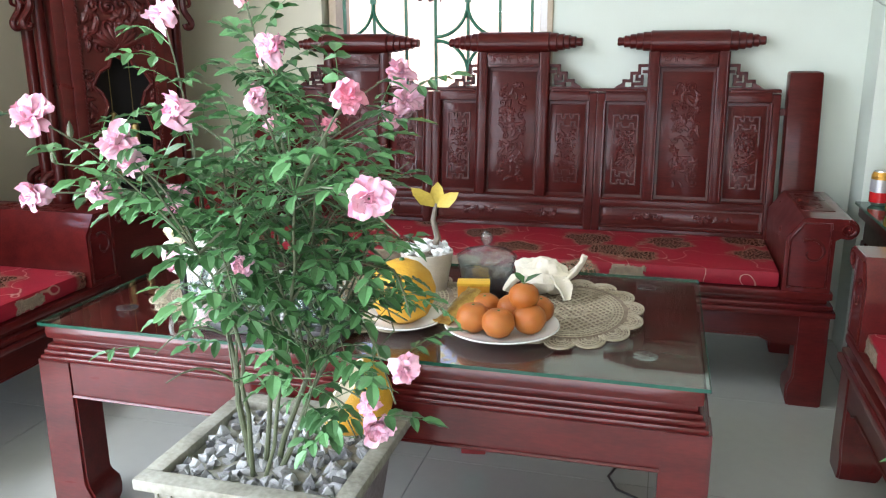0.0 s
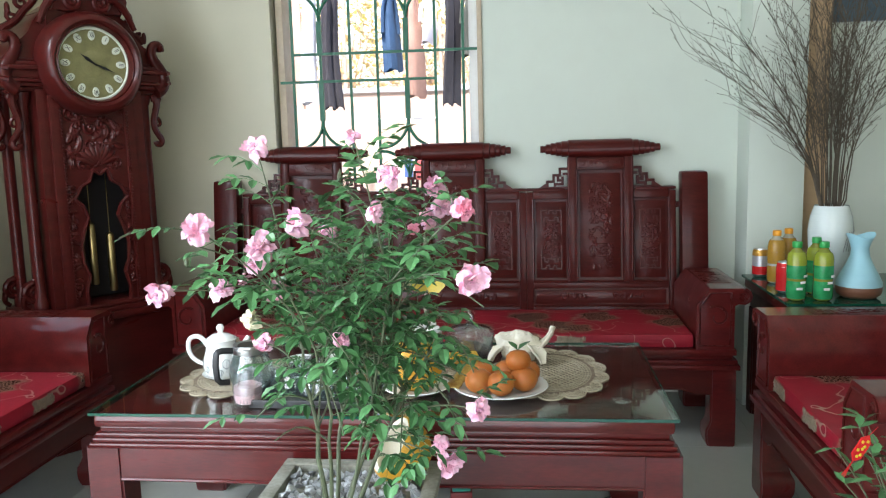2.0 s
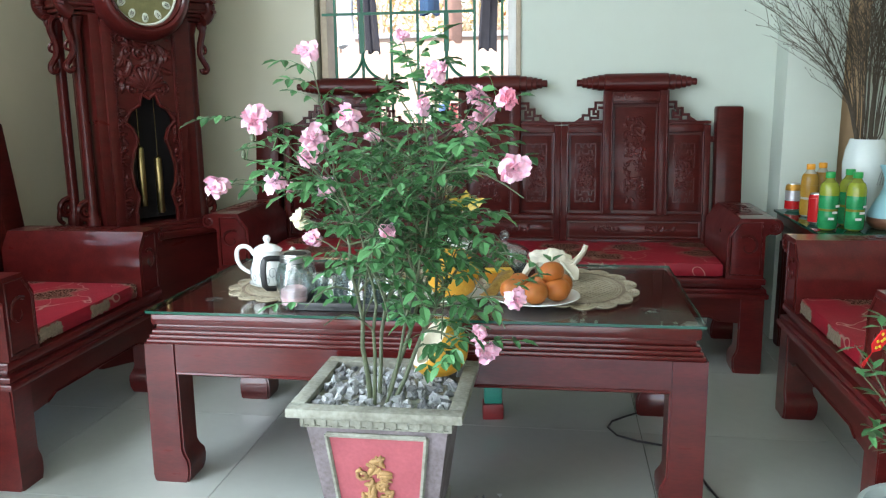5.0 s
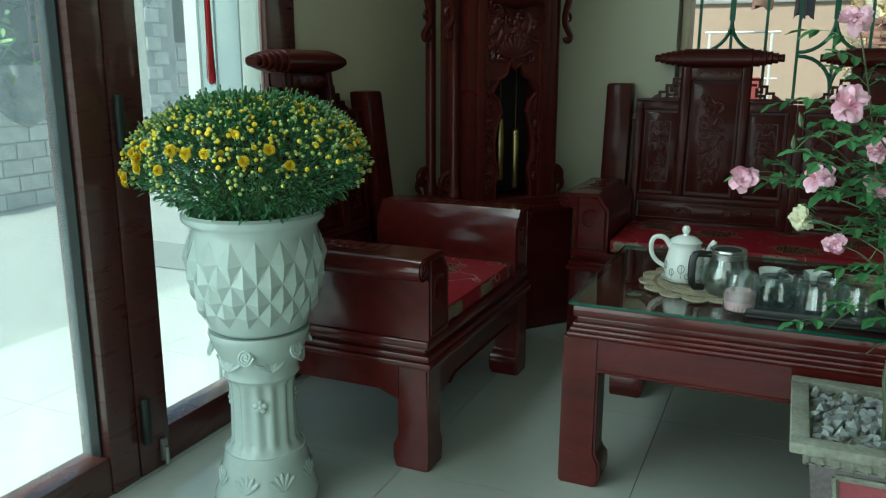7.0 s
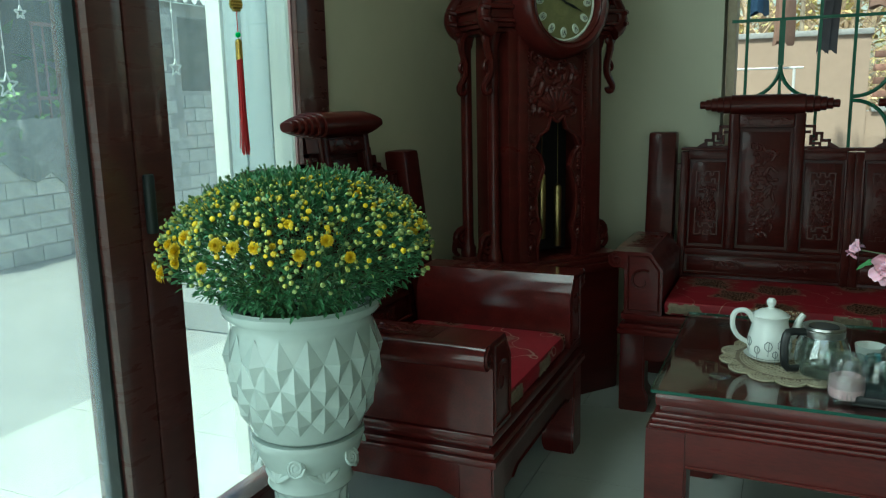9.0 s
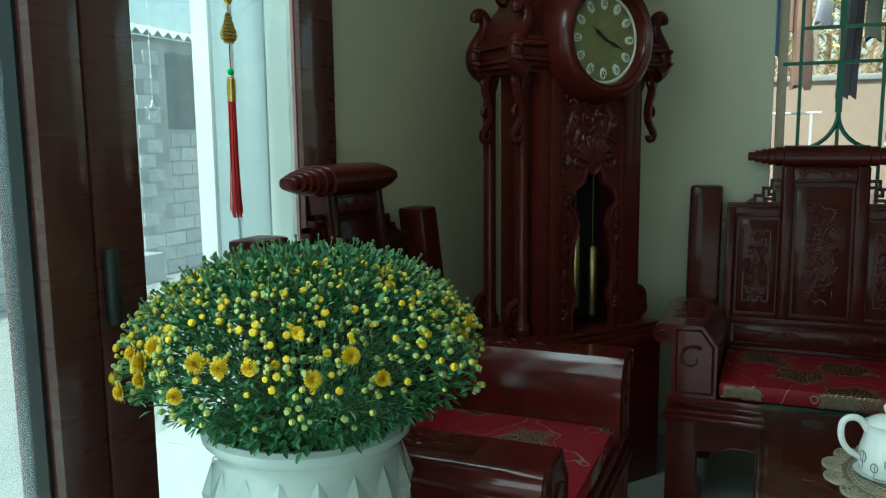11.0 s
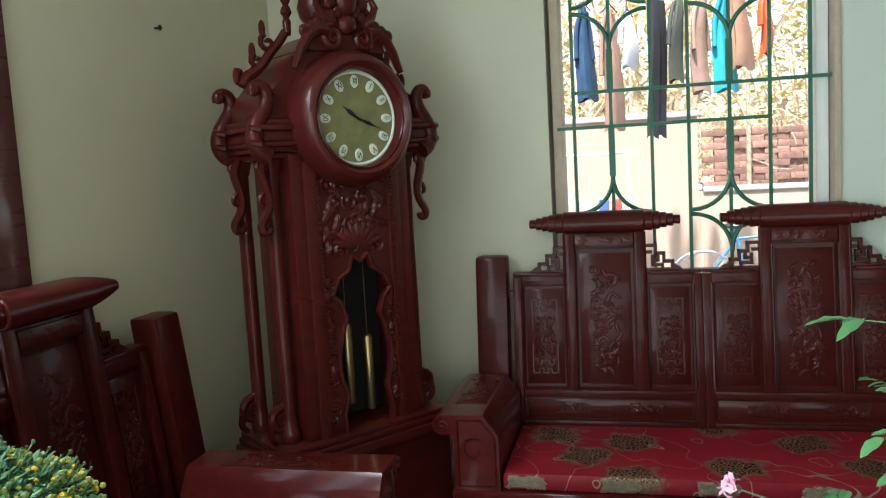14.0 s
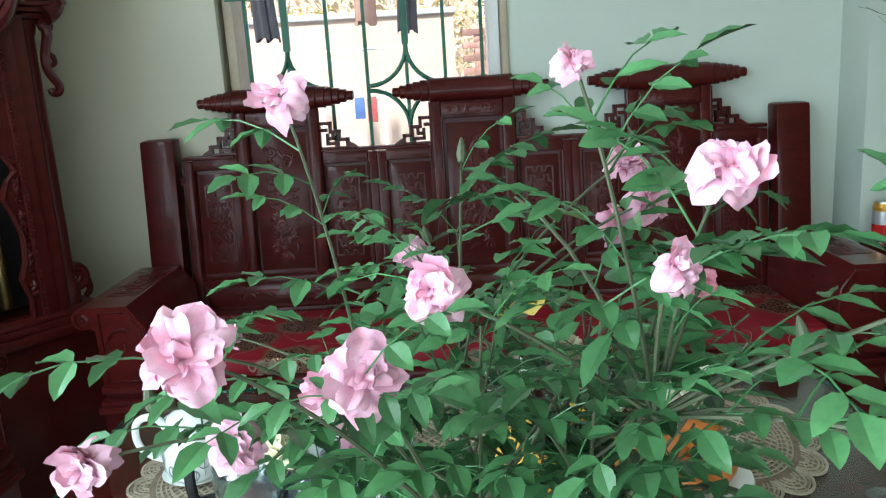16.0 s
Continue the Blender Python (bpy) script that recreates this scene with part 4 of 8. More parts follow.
        add_prism(bm, [(s * px, pz) for px, pz in cheek], 0.012, 0.235)
        part("hood_cheek", bm, C, ob)
        # gallery rail of leaves and a flame finial above the cheek
        bm = bmesh.new()
        pts = [(s * px, 0.11, pz) for px, pz in [(0.275, 1.60), (0.262, 1.625), (0.235, 1.64), (0.205, 1.662), (0.178, 1.70), (0.150, 1.725), (0.125, 1.76)]]
        add_tube(bm, smooth_path(pts), 0.017, 8, 0.013)
        for px, pz, r in ((0.268, 1.625, 0.022), (0.222, 1.672, 0.022), (0.185, 1.725, 0.026)):
            add_tube(bm, [(s * qx, 0.11, qz) for qx, qz in spiral(px, pz, r, 0.005, 1.15, 1.2, 11, s)], 0.009, 7, 0.006)
        for px, pz, dx in ((0.29, 1.628, 0.7), (0.236, 1.70, 0.2), (0.20, 1.765, 0.1)):
            add_ball(bm, (s * px, 0.11, pz), 0.02, 0.55, 0.5, 1.25, 8, 6)
        part("gallery_rail", bm, CARVED, ob)
        part("flame_finial", lathe_bm([(0.010, 1.75), (0.013, 1.79), (0.008, 1.80), (0.017, 1.815), (0.013, 1.83), (0.008, 1.838), (0.015, 1.85), (0.010, 1.868), (0, 1.885)], 9, pose(s * 0.118, 0.11, 0)), CARVED, ob)
    part("urn_finial", lathe_bm([(0.035, 1.74), (0.028, 1.765), (0.035, 1.78), (0.058, 1.81), (0.066, 1.84), (0.058, 1.87), (0.036, 1.885), (0.03, 1.893), (0.046, 1.90), (0.048, 1.912), (0.03, 1.922), (0.05, 1.95), (0.045, 1.98), (0.02, 2.01), (0, 2.03)], 22, pose(0, 0.12, 0)), C, ob, "turned wooden urn finial")
    shoulder = [(-0.142, 1.40), (-0.142, 1.692), (-0.06, 1.75), (0.06, 1.75), (0.142, 1.692), (0.142, 1.40)]
    bm = bmesh.new()
    add_prism(bm, shoulder, 0.0, 0.22)
    part("hood", bm, C, ob)
    face = Matrix.Translation((0, 0, 1.497)) @ Matrix.Rotation(radians(90), 4, "X")
    bm = lathe_bm([(0.139, 0.02), (0.139, 0.072), (0.144, 0.079), (0.149, 0.076), (0.153, 0.082), (0.160, 0.088), (0.170, 0.086), (0.180, 0.077), (0.188, 0.062), (0.195, 0.045), (0.198, 0.02), (0.198, -0.1), (0.139, -0.1)], 48, face)
    part("dial_rim", bm, C, ob, "turned wooden ring round the dial")
    olive = material("dial_plate", (0.30, 0.29, 0.13), 0.4, 0.3, vary=0.35, scale=25)
    dial = part("dial", lathe_bm([(0, 0.045), (0.1395, 0.045), (0.1395, 0.03), (0, 0.03)], 40, face), olive, ob, "olive gilt dial plate with oval numeral tablets")
    ivory = material("ivory_enamel", (0.72, 0.78, 0.66), 0.35, vary=0.06, scale=20)
    black = material("black_numerals", (0.01, 0.012, 0.012), 0.5, vary=0.2)
    part("dial_edge", lathe_bm([(0.128, 0.046), (0.134, 0.049), (0.139, 0.046)], 40, face), ivory, dial)
    for k, num in enumerate(("XII", "I", "II", "III", "IIII", "V", "VI", "VII", "VIII", "IX", "X", "XI")):
        turn = Matrix.Rotation(-2 * math.pi * k / 12, 4, "Z")
        at = face @ turn @ Matrix.Translation((0, 0.106, 0.046))
        part("numeral_tablet", lathe_bm([(0, 0), (0.0165, 0), (0.015, 0.003), (0, 0.0035)], 14, at @ Matrix.Diagonal((0.82, 1.15, 1, 1))), ivory, dial)
        cu = bpy.data.curves.new("numeral", "FONT")
        cu.body, cu.align_x, cu.align_y, cu.size, cu.extrude = num, "CENTER", "CENTER", 0.026, 0.0004
        cu.materials.append(black)
        txt = new("numeral", cu)
        txt.parent = dial
        txt.matrix_local = at @ Matrix.Translation((0, 0, 0.0042)) @ Matrix.Diagonal((0.52 if len(num) > 2 else 0.75, 1, 1, 1))
    for name, ang, ln, w in (("hour_hand", 305, 0.062, 0.007), ("minute_hand", 112, 0.088, 0.005)):
        bm = bmesh.new()
        add_prism(bm, [(-w * 0.4, -0.012), (w * 0.4, -0.012), (w * 0.5, 0.01), (w, ln * 0.5), (w * 0.4, ln * 0.7), (0, ln), (-w * 0.4, ln * 0.7), (-w, ln * 0.5), (-w * 0.5, 0.01)], 0.052, 0.0535, "z", face @ Matrix.Rotation(-radians(ang), 4, "Z"))
        part(name, bm, black, dial)
    part("dial_boss", lathe_bm([(0, 0.05), (0.045, 0.0465), (0.05, 0.045)], 24, face), olive, dial)
    # carved crest
    bm = bmesh.new()
    for s in (-1, 1):
        add_tube(bm, [(s * px, -0.03, pz) for px, pz in spiral(0.052, 1.728, 0.036, 0.006, 1.8, math.pi / 2, 22, -1)], 0.012, 8, 0.008)
        add_tube(bm, [(s * px, -0.03, pz) for px, pz in [(0.075, 1.742), (0.105, 1.745), (0.135, 1.725), (0.158, 1.69), (0.172, 1.655), (0.182, 1.635)]], 0.02, 8, 0.010)
        add_tube(bm, [(s * px, -0.03, pz) for px, pz in [(0.05, 1.77), (0.085, 1.79), (0.10, 1.82), (0.085, 1.845), (0.065, 1.835)]], 0.015, 8, 0.008)
        for k in range(6):
            add_ball(bm, (s * (0.03 + 0.022 * k), -0.028, 1.80 - 0.012 * k), 0.02, 1, 0.7, 1, 8, 6)
    for k in range(9):
        a = math.pi * k / 8
        add_ball(bm, (0.055 * math.cos(a), -0.028, 1.825 + 0.05 * math.sin(a)), 0.022, 1, 0.6, 1, 8, 6)
    add_ball(bm, (0, -0.035, 1.83), 0.035, 1, 0.6, 1.2, 10, 8)
    add_ball(bm, (0, -0.03, 1.765), 0.03, 1.1, 0.8, 1, 10, 8)
    add_prism(bm, [(-0.13, 1.69), (-0.10, 1.78), (-0.06, 1.84), (0, 1.885), (0.06, 1.84), (0.10, 1.78), (0.13, 1.69)], -0.028, 0.01)
    part("crest", bm, CARVED, ob)
    return ob


clock()

# ---- white flower stand, its pot and the chrysanthemum ----
CERAMIC = material("celadon_white_glaze", (0.48, 0.56, 0.53), 0.14, vary=0.10, scale=5, bump=0.05, bump_scale=14, coat=0.5)
SOIL = material("potting_soil", (0.03, 0.022, 0.016), 0.9, vary=0.5, scale=40, bump=0.8, bump_scale=90)
PX, PY = -2.151, 1.105
stand = thing("flower_stand", "white glazed ceramic column stand with carved capital", "stand", (PX, PY, 0))


def fluted(bm, prof, n, flutes, amount, m=None):
    rings = []
    for r, z, k in prof:
        rings.append([bm.verts.new(((r - amount * k * (0.5 + 0.5 * math.cos(flutes * 2 * math.pi * i / n))) * math.cos(2 * math.pi * i / n), (r - amount * k * (0.5 + 0.5 * math.cos(flutes * 2 * math.pi * i / n))) * math.sin(2 * math.pi * i / n), z)) for i in range(n)])
    for a, b in zip(rings, rings[1:]):
        for i in range(n):
            bm.faces.new((a[i], a[(i + 1) % n], b[(i + 1) % n], b[i]))
    bm.faces.new(rings[0][::-1])
    bm.faces.new(rings[-1])


bm = bmesh.new()
fluted(bm, [(0.10, 0.135, 0), (0.088, 0.15, 0), (0.082, 0.165, 1), (0.080, 0.24, 1), (0.081, 0.30, 1), (0.084, 0.315, 0), (0.090, 0.322, 0)], 112, 14, 0.007)
part("shaft", bm, CERAMIC, stand, "fluted shaft")
part("foot", lathe_bm([(0, 0), (0.128, 0), (0.132, 0.012), (0.130, 0.03), (0.122, 0.05), (0.112, 0.09), (0.104, 0.12), (0.100, 0.14), (0, 0.14)], 40), CERAMIC, stand)
part("capital", lathe_bm([(0.0, 0.318), (0.088, 0.318), (0.094, 0.325), (0.092, 0.333), (0.092, 0.345), (0.104, 0.375), (0.116, 0.40), (0.120, 0.415), (0.124, 0.425), (0.122, 0.433), (0, 0.433)], 40), CERAMIC, stand)
for k in range(6):
    a = 2 * math.pi * k / 6 + 0.35
    mm = Matrix.Rotation(a, 4, "Z") @ Matrix.Translation((0, -0.119, 0.394)) @ Matrix.Rotation(radians(-22), 4, "X")
    bm = bmesh.new()
    add_tube(bm, [(px, -0.002, pz) for px, pz in spiral(0, 0, 0.020, 0.003, 2.2, 0, 18, 1 if k % 2 else -1)], 0.0036, 6, m=mm)
    add_ball(bm, (0, 0, 0), 0.019, 1, 0.22, 1, 12, 8, mm)
    part("volute", bm, CERAMIC, stand)
    bm = bmesh.new()
    m2 = Matrix.Rotation(a + math.pi / 6, 4, "Z") @ Matrix.Translation((0, -0.104, 0.350)) @ Matrix.Rotation(radians(-20), 4, "X")
    for j in range(-2, 3):
        add_ball(bm, (0, -0.001, 0.022), 0.022, 0.28, 0.22, 1.0, 8, 6, m2 @ Matrix.Rotation(0.5 * j, 4, "Y"))
    part("acanthus_leaf", bm, CERAMIC, stand)
for k in range(8):
    mm = Matrix.Rotation(2 * math.pi * k / 8 + 0.2, 4, "Z") @ Matrix.Translation((0, -0.121, 0.065)) @ Matrix.Rotation(radians(-14), 4, "X")
    bm = bmesh.new()
    for j in range(-2, 3):
        add_ball(bm, (0, 0.002, 0.022), 0.022, 0.30, 0.14, 1.0, 8, 6, mm @ Matrix.Rotation(0.42 * j, 4, "Y"))
    part("foot_leaf", bm, CERAMIC, stand)
for k in range(4):
    mm = Matrix.Rotation(2 * math.pi * k / 4 + 0.55, 4, "Z") @ Matrix.Translation((0, -0.080, 0.262))
    bm = bmesh.new()
    for j in range(5):
        add_ball(bm, (0, 0, 0.010), 0.009, 0.75, 0.35, 1.0, 7, 5, mm @ Matrix.Rotation(2 * math.pi * j / 5, 4, "Y"))
    add_ball(bm, (0, -0.002, 0), 0.005, 1, 0.8, 1, 7, 5, mm)
    part("rosette", bm, CERAMIC, stand)

for o in stand.children:
    o.data.transform(Matrix.Diagonal((1, 1, 1.0715, 1)))

mum = thing("potted_chrysanthemum", "dome of small yellow chrysanthemums in a white faceted glazed pot", "potted plant", (PX, PY, 0.465))
# pot with a diamond relief
bm = bmesh.new()
n, rows = 36, []
prof = [(0.100, 0.0), (0.112, 0.002), (0.122, 0.012), (0.124, 0.022)]
body = [(0.128, 0.03), (0.136, 0.055), (0.147, 0.09), (0.155, 0.125), (0.160, 0.16), (0.161, 0.185), (0.158, 0.205)]
top = [(0.153, 0.225), (0.150, 0.24), (0.152, 0.255), (0.160, 0.263), (0.168, 0.272), (0.169, 0.283), (0.163, 0.29), (0.152, 0.288), (0.147, 0.27), (0.140, 0.22)]
for r, z in prof + body + top:
    rows.append([bm.verts.new((r * math.cos(2 * math.pi * i / n), r * math.sin(2 * math.pi * i / n), z)) for i in range(n)])
for a, b in zip(rows, rows[1:]):
    for i in range(n):
        bm.faces.new((a[i], a[(i + 1) % n], b[(i + 1) % n], b[i]))
bm.faces.new(rows[0][::-1])
bm.faces.new(rows[-1])
pot = part("pot", bm, CERAMIC, mum)
# raised facets: a lattice of four-sided pyramids round the belly


def belly(a, z):
    shape = body + top[:2]
    r = float(np.interp(z, [p[1] for p in shape], [p[0] for p in shape]))
    return Vector((r * math.cos(a), r * math.sin(a), z))


lattice = (0.240, 0.190, 0.140, 0.097, 0.061, 0.030)
for j in range(1, 5):
    zt, zc, zb = lattice[j - 1], lattice[j], lattice[j + 1]
    for k in range(17):
        da = math.pi / 17
        a = da * (2 * k + j % 2)
        out = Vector((math.cos(a), math.sin(a), 0))
        bm = bmesh.new()
        q = [bm.verts.new(p + 0.001 * out) for p in (belly(a - da, zc), belly(a, zb), belly(a + da, zc), belly(a, zt))]
        tip = bm.verts.new(belly(a, zc - 0.06 * (zt - zb)) + 0.0095 * out)
        for i in range(4):
            bm.faces.new((q[i], q[(i + 1) % 4], tip))
        ob = new("facet", mesh_from(bm, "facet", CERAMIC, smooth=False))
        ob.parent = pot
part("soil", lathe_bm([(0, 0.25), (0.08, 0.252), (0.142, 0.244), (0.142, 0.235)], 24), SOIL, mum)

LEAFG = material("mum_leaf", (0.090, 0.250, 0.105), 0.5, vary=0.4, scale=30, island=0.45)
BUDG = material("mum_bud_green", (0.36, 0.46, 0.16), 0.6, vary=0.3, scale=80, per_object=0.3)
YELLOW = material("mum_yellow", (0.78, 0.56, 0.015), 0.6, vary=0.25, scale=60, per_object=0.18)
STEMG = material("green_stem", (0.11, 0.20, 0.07), 0.6, vary=0.3, scale=40)


def add_leaf(bm, at, d, up, ln, w, fold=0.25, fine=False):
    """A folded leaf blade with a pointed tip that bends down; fine adds stations and a wavy edge."""
    d = d.normalized()
    side = d.cross(up)
    side = side.normalized() if side.length > 1e-4 else d.orthogonal().normalized()
    up = side.cross(d)
    stations = ((0.12, 0.55), (0.30, 0.93), (0.48, 1.0), (0.66, 0.83), (0.84, 0.48)) if fine else ((0.45, 1.0), (0.8, 0.64))
    base, tip = bm.verts.new(at), bm.verts.new(at + d * ln - up * ln * 0.14)
    last = None
    for k, (t, ww) in enumerate(stations):
        c = at + d * ln * t - up * ln * 0.14 * t * t
        wave = 0.04 * w * (-1) ** k if fine else 0.0
        row = [bm.verts.new(c + side * w / 2 * ww + up * (fold * w * ww * 0.8 + wave)), bm.verts.new(c), bm.verts.new(c - side * w / 2 * ww + up * (fold * w * ww * 0.8 - wave))]
        if last is None:
            bm.faces.new((base, row[0], row[1]))
            bm.faces.new((base, row[1], row[2]))
        else:
            bm.faces.new((last[0], row[0], row[1], last[1]))
            bm.faces.new((last[1], row[1], row[2], last[2]))
        last = row
    bm.faces.new((last[0], tip, last[1]))
    bm.faces.new((last[1], tip, last[2]))


rnd = random.Random(12)
DC = Vector((0.012, -0.01, 0.40))                       # middle of the dome over the pot's foot


def dome(u, v, k=1.0):
    """A point of the flower dome: u round, v from the skirt (0) to the top (1)."""
    z = -0.108 + 0.260 * v
    w = 0.40
    r = 0.272 * (math.sqrt(max(0.0, 1 - ((v - w) / 0.62) ** 2)) if v > w else 0.54 + 0.46 * math.sin(math.pi / 2 * v / w))
    lump = 1 + 0.045 * math.sin(5 * u + 1 + 3 * v) + 0.04 * math.sin(9 * u + 7 * v)
    return DC + k * lump * Vector((r * math.cos(u), r * math.sin(u), 0)) + Vector((0, 0, z * (0.9 + 0.1 * k)))


bm = bmesh.new()
for i in range(10500):
    u, v = rnd.uniform(0, 2 * math.pi), rnd.random() ** 0.75
    p = dome(u, v, rnd.uniform(0.80, 0.985) if i < 7800 else rnd.uniform(0.45, 0.82))
    d = (p - DC).normalized() + Vector((rnd.uniform(-0.8, 0.8), rnd.uniform(-0.8, 0.8), rnd.uniform(-0.4, 0.9)))
    add_leaf(bm, p, d, Vector((rnd.uniform(-0.5, 0.5), rnd.uniform(-0.5, 0.5), 1)), rnd.uniform(0.011, 0.021), rnd.uniform(0.006, 0.011))
tagged(part("leaves", bm, LEAFG, mum), kind="stuff")
bm = bmesh.new()
for i in range(150):
    u, v = rnd.uniform(0, 2 * math.pi), rnd.uniform(0.02, 0.98)
    p = dome(u, v, 0.97)
    b = Vector((0.09 * math.cos(u) * rnd.random(), 0.09 * math.sin(u) * rnd.random(), 0.245))
    add_tube(bm, [b, b.lerp(p, 0.5) + Vector((0, 0, 0.03)), p], 0.0022, 4, 0.0012)
for i in range(420):
    p = dome(rnd.uniform(0, 2 * math.pi), 0.35 + 0.65 * rnd.random() ** 0.7, 0.95)
    d = ((p - DC).normalized() + Vector((rnd.uniform(-0.3, 0.3), rnd.uniform(-0.3, 0.3), 0.6))).normalized()
    q = p + d * rnd.uniform(0.014, 0.026)
    add_tube(bm, [p, q], 0.0012, 4)
    add_ball(bm, q, rnd.uniform(0.0022, 0.0034), 1, 1, 1.1, 6, 4)
tagged(part("stem_growth", bm, STEMG, mum), kind="stuff")
bud_mesh = mesh_from(lathe_bm([(0, -0.006), (0.0035, -0.005), (0.0055, 0.0), (0.0045, 0.004), (0, 0.0055)], 7), "bud", BUDG)
tip_mesh = mesh_from(lathe_bm([(0, -0.006), (0.004, -0.004), (0.0068, 0.0), (0.0055, 0.0045), (0, 0.0062)], 7), "bud", YELLOW)


def bloom_mesh(r, seed):
    bm, rr = bmesh.new(), random.Random(seed)
    for ring, k, tilt in ((1.0, 18, 0.15), (0.92, 16, 0.5), (0.84, 13, 0.85), (0.76, 10, 1.15), (0.7, 6, 1.4)):
        for i in range(k):
            a = 2 * math.pi * (i + rr.random() * 0.5) / k
            d = Vector((math.cos(a) * math.cos(tilt), math.sin(a) * math.cos(tilt), math.sin(tilt)))
            add_leaf(bm, Vector((0, 0, 0)), d, Vector((0, 0, 1)), r * (0.75 + 0.25 * ring), r * 0.42, 0.2)
    return mesh_from(bm, "bloom", YELLOW)


blooms = [bloom_mesh(0.0165, 1), bloom_mesh(0.012, 2)]


def place(name, me, parent, at, out, spin=0.0, size=1.0):
    ob = new(name, me)
    ob.parent = parent
    ob.matrix_local = Matrix.Translation(at) @ Vector(out).to_track_quat("Z", "Y").to_matrix().to_4x4() @ Matrix.Rotation(spin, 4, "Z") @ Matrix.Diagonal((size, size, size, 1))
    return ob


for i in range(640):
    u, v = rnd.uniform(0, 2 * math.pi), (0.25 if i < 298 else 0.46) + (0.75 if i < 298 else 0.54) * rnd.random() ** 0.8
    p = dome(u, v, rnd.uniform(0.985, 1.03))
    out = (p - DC).normalized()
    kind = rnd.random()
    if i < 298:
        place("bud", bud_mesh, mum, p, out, 0, rnd.uniform(0.65, 1.0))
    elif kind < 0.95:
        place("half_open_bud", tip_mesh, mum, p, out, 0, rnd.uniform(0.5, 0.95))
    else:
        place("bloom", blooms[1], mum, p, out, rnd.uniform(0, 6), rnd.uniform(0.5, 0.9))
for u, v, size in ((4.33, 0.62, 1.15), (4.20, 0.52, 1.2), (4.10, 0.55, 0.9), (4.24, 0.44, 0.9), (3.86, 0.36, 1.0), (3.98, 0.30, 1.0), (4.12, 0.36, 0.9), (4.75, 0.62, 1.0), (4.86, 0.60, 0.9), (5.0, 0.6, 0.8), (5.3, 0.55, 0.85), (5.5, 0.62, 0.9), (5.65, 0.5, 0.8), (4.7, 0.48, 0.8)):
    p = dome(u, v, 1.03)
    place("bloom", blooms[0], mum, p, (p - DC), rnd.uniform(0, 6), size * 0.92)

bm = bmesh.new()
for i in range(620):
    p = dome(rnd.uniform(0, 2 * math.pi), 0.30 + 0.70 * rnd.random() ** 0.75, rnd.uniform(0.98, 1.06))
    add_ball(bm, p, rnd.uniform(0.0032, 0.0052), 1, 1, 0.9, 6, 4)
tagged(part("bud_growth", bm, material("mum_small_bud", (0.30, 0.40, 0.12), 0.6, vary=0.3, scale=60, second=(0.50, 0.44, 0.06), island=0.3), mum), kind="stuff")

# ---- rose bush in a square planter ----
STONEP = material("weathered_cement", (0.35, 0.36, 0.30), 0.85, vary=0.5, scale=11, bump=0.6, bump_scale=45, second=(0.15, 0.145, 0.11))
PINKP = material("faded_pink_panel", (0.42, 0.10, 0.12), 0.75, vary=0.3, scale=12, bump=0.25)
PURPLE = material("faded_purple_paint", (0.25, 0.215, 0.235), 0.85, vary=0.5, scale=12, bump=0.6, bump_scale=45, second=(0.12, 0.10, 0.095))
GILT = material("gilt_relief", (0.46, 0.28, 0.11), 0.65, vary=0.5, scale=30, bump=0.3)
rose = thing("potted_rose_bush", "pink rose bush with many leaves in a weathered square planter", "potted plant", (-0.747, 1.283, 0), 0)


def frustum(bm, a0, b0, z0, a1, b1, z1):
    v = [bm.verts.new(p) for p in ((-a0, -b0, z0), (a0, -b0, z0), (a0, b0, z0), (-a0, b0, z0), (-a1, -b1, z1), (a1, -b1, z1), (a1, b1, z1), (-a1, b1, z1))]
    for q in ((0, 1, 5, 4), (1, 2, 6, 5), (2, 3, 7, 6), (3, 0, 4, 7), (3, 2, 1, 0), (4, 5, 6, 7)):
        bm.faces.new([v[i] for i in q])


HA, HB = 0.197, 0.163
bm = bmesh.new()
frustum(bm, 0.120, 0.102, 0.07, 0.160, 0.134, 0.352)
body_ob = part("planter_body", bm, PURPLE, rose)
bm = bmesh.new()
for a, b, z0, z1 in ((0.128, 0.110, 0.052, 0.085), (0.105, 0.09, 0.03, 0.052), (0.125, 0.107, 0.0, 0.03)):
    add_box(bm, -a, a, -b, b, z0, z1, 0.006)
part("planter_foot", bm, STONEP, rose)
bm = bmesh.new()
add_box(bm, -0.172, 0.172, -0.144, 0.144, 0.351, 0.382, 0.005)
for x0, x1, y0, y1 in ((-HA, HA, -HB, -HB + 0.035), (-HA, HA, HB - 0.035, HB), (-HA, -HA + 0.035, -HB + 0.035, HB - 0.035), (HA - 0.035, HA, -HB + 0.035, HB - 0.035)):
    add_box(bm, x0, x1, y0, y1, 0.380, 0.402, 0.005)
rim = part("planter_rim", bm, STONEP, rose)
bm = bmesh.new()
for k in range(13):
    add_box(bm, -0.165 + 0.0262 * k, -0.150 + 0.0262 * k, -0.147, -0.142, 0.355, 0.358)
    add_box(bm, -0.165 + 0.0262 * k, -0.161 + 0.0262 * k, -0.147, -0.142, 0.355, 0.374)
    add_box(bm, -0.165 + 0.0262 * k, -0.143 + 0.0262 * k, -0.147, -0.142, 0.372, 0.376)
part("key_border", bm, STONEP, rim)
bm = bmesh.new()
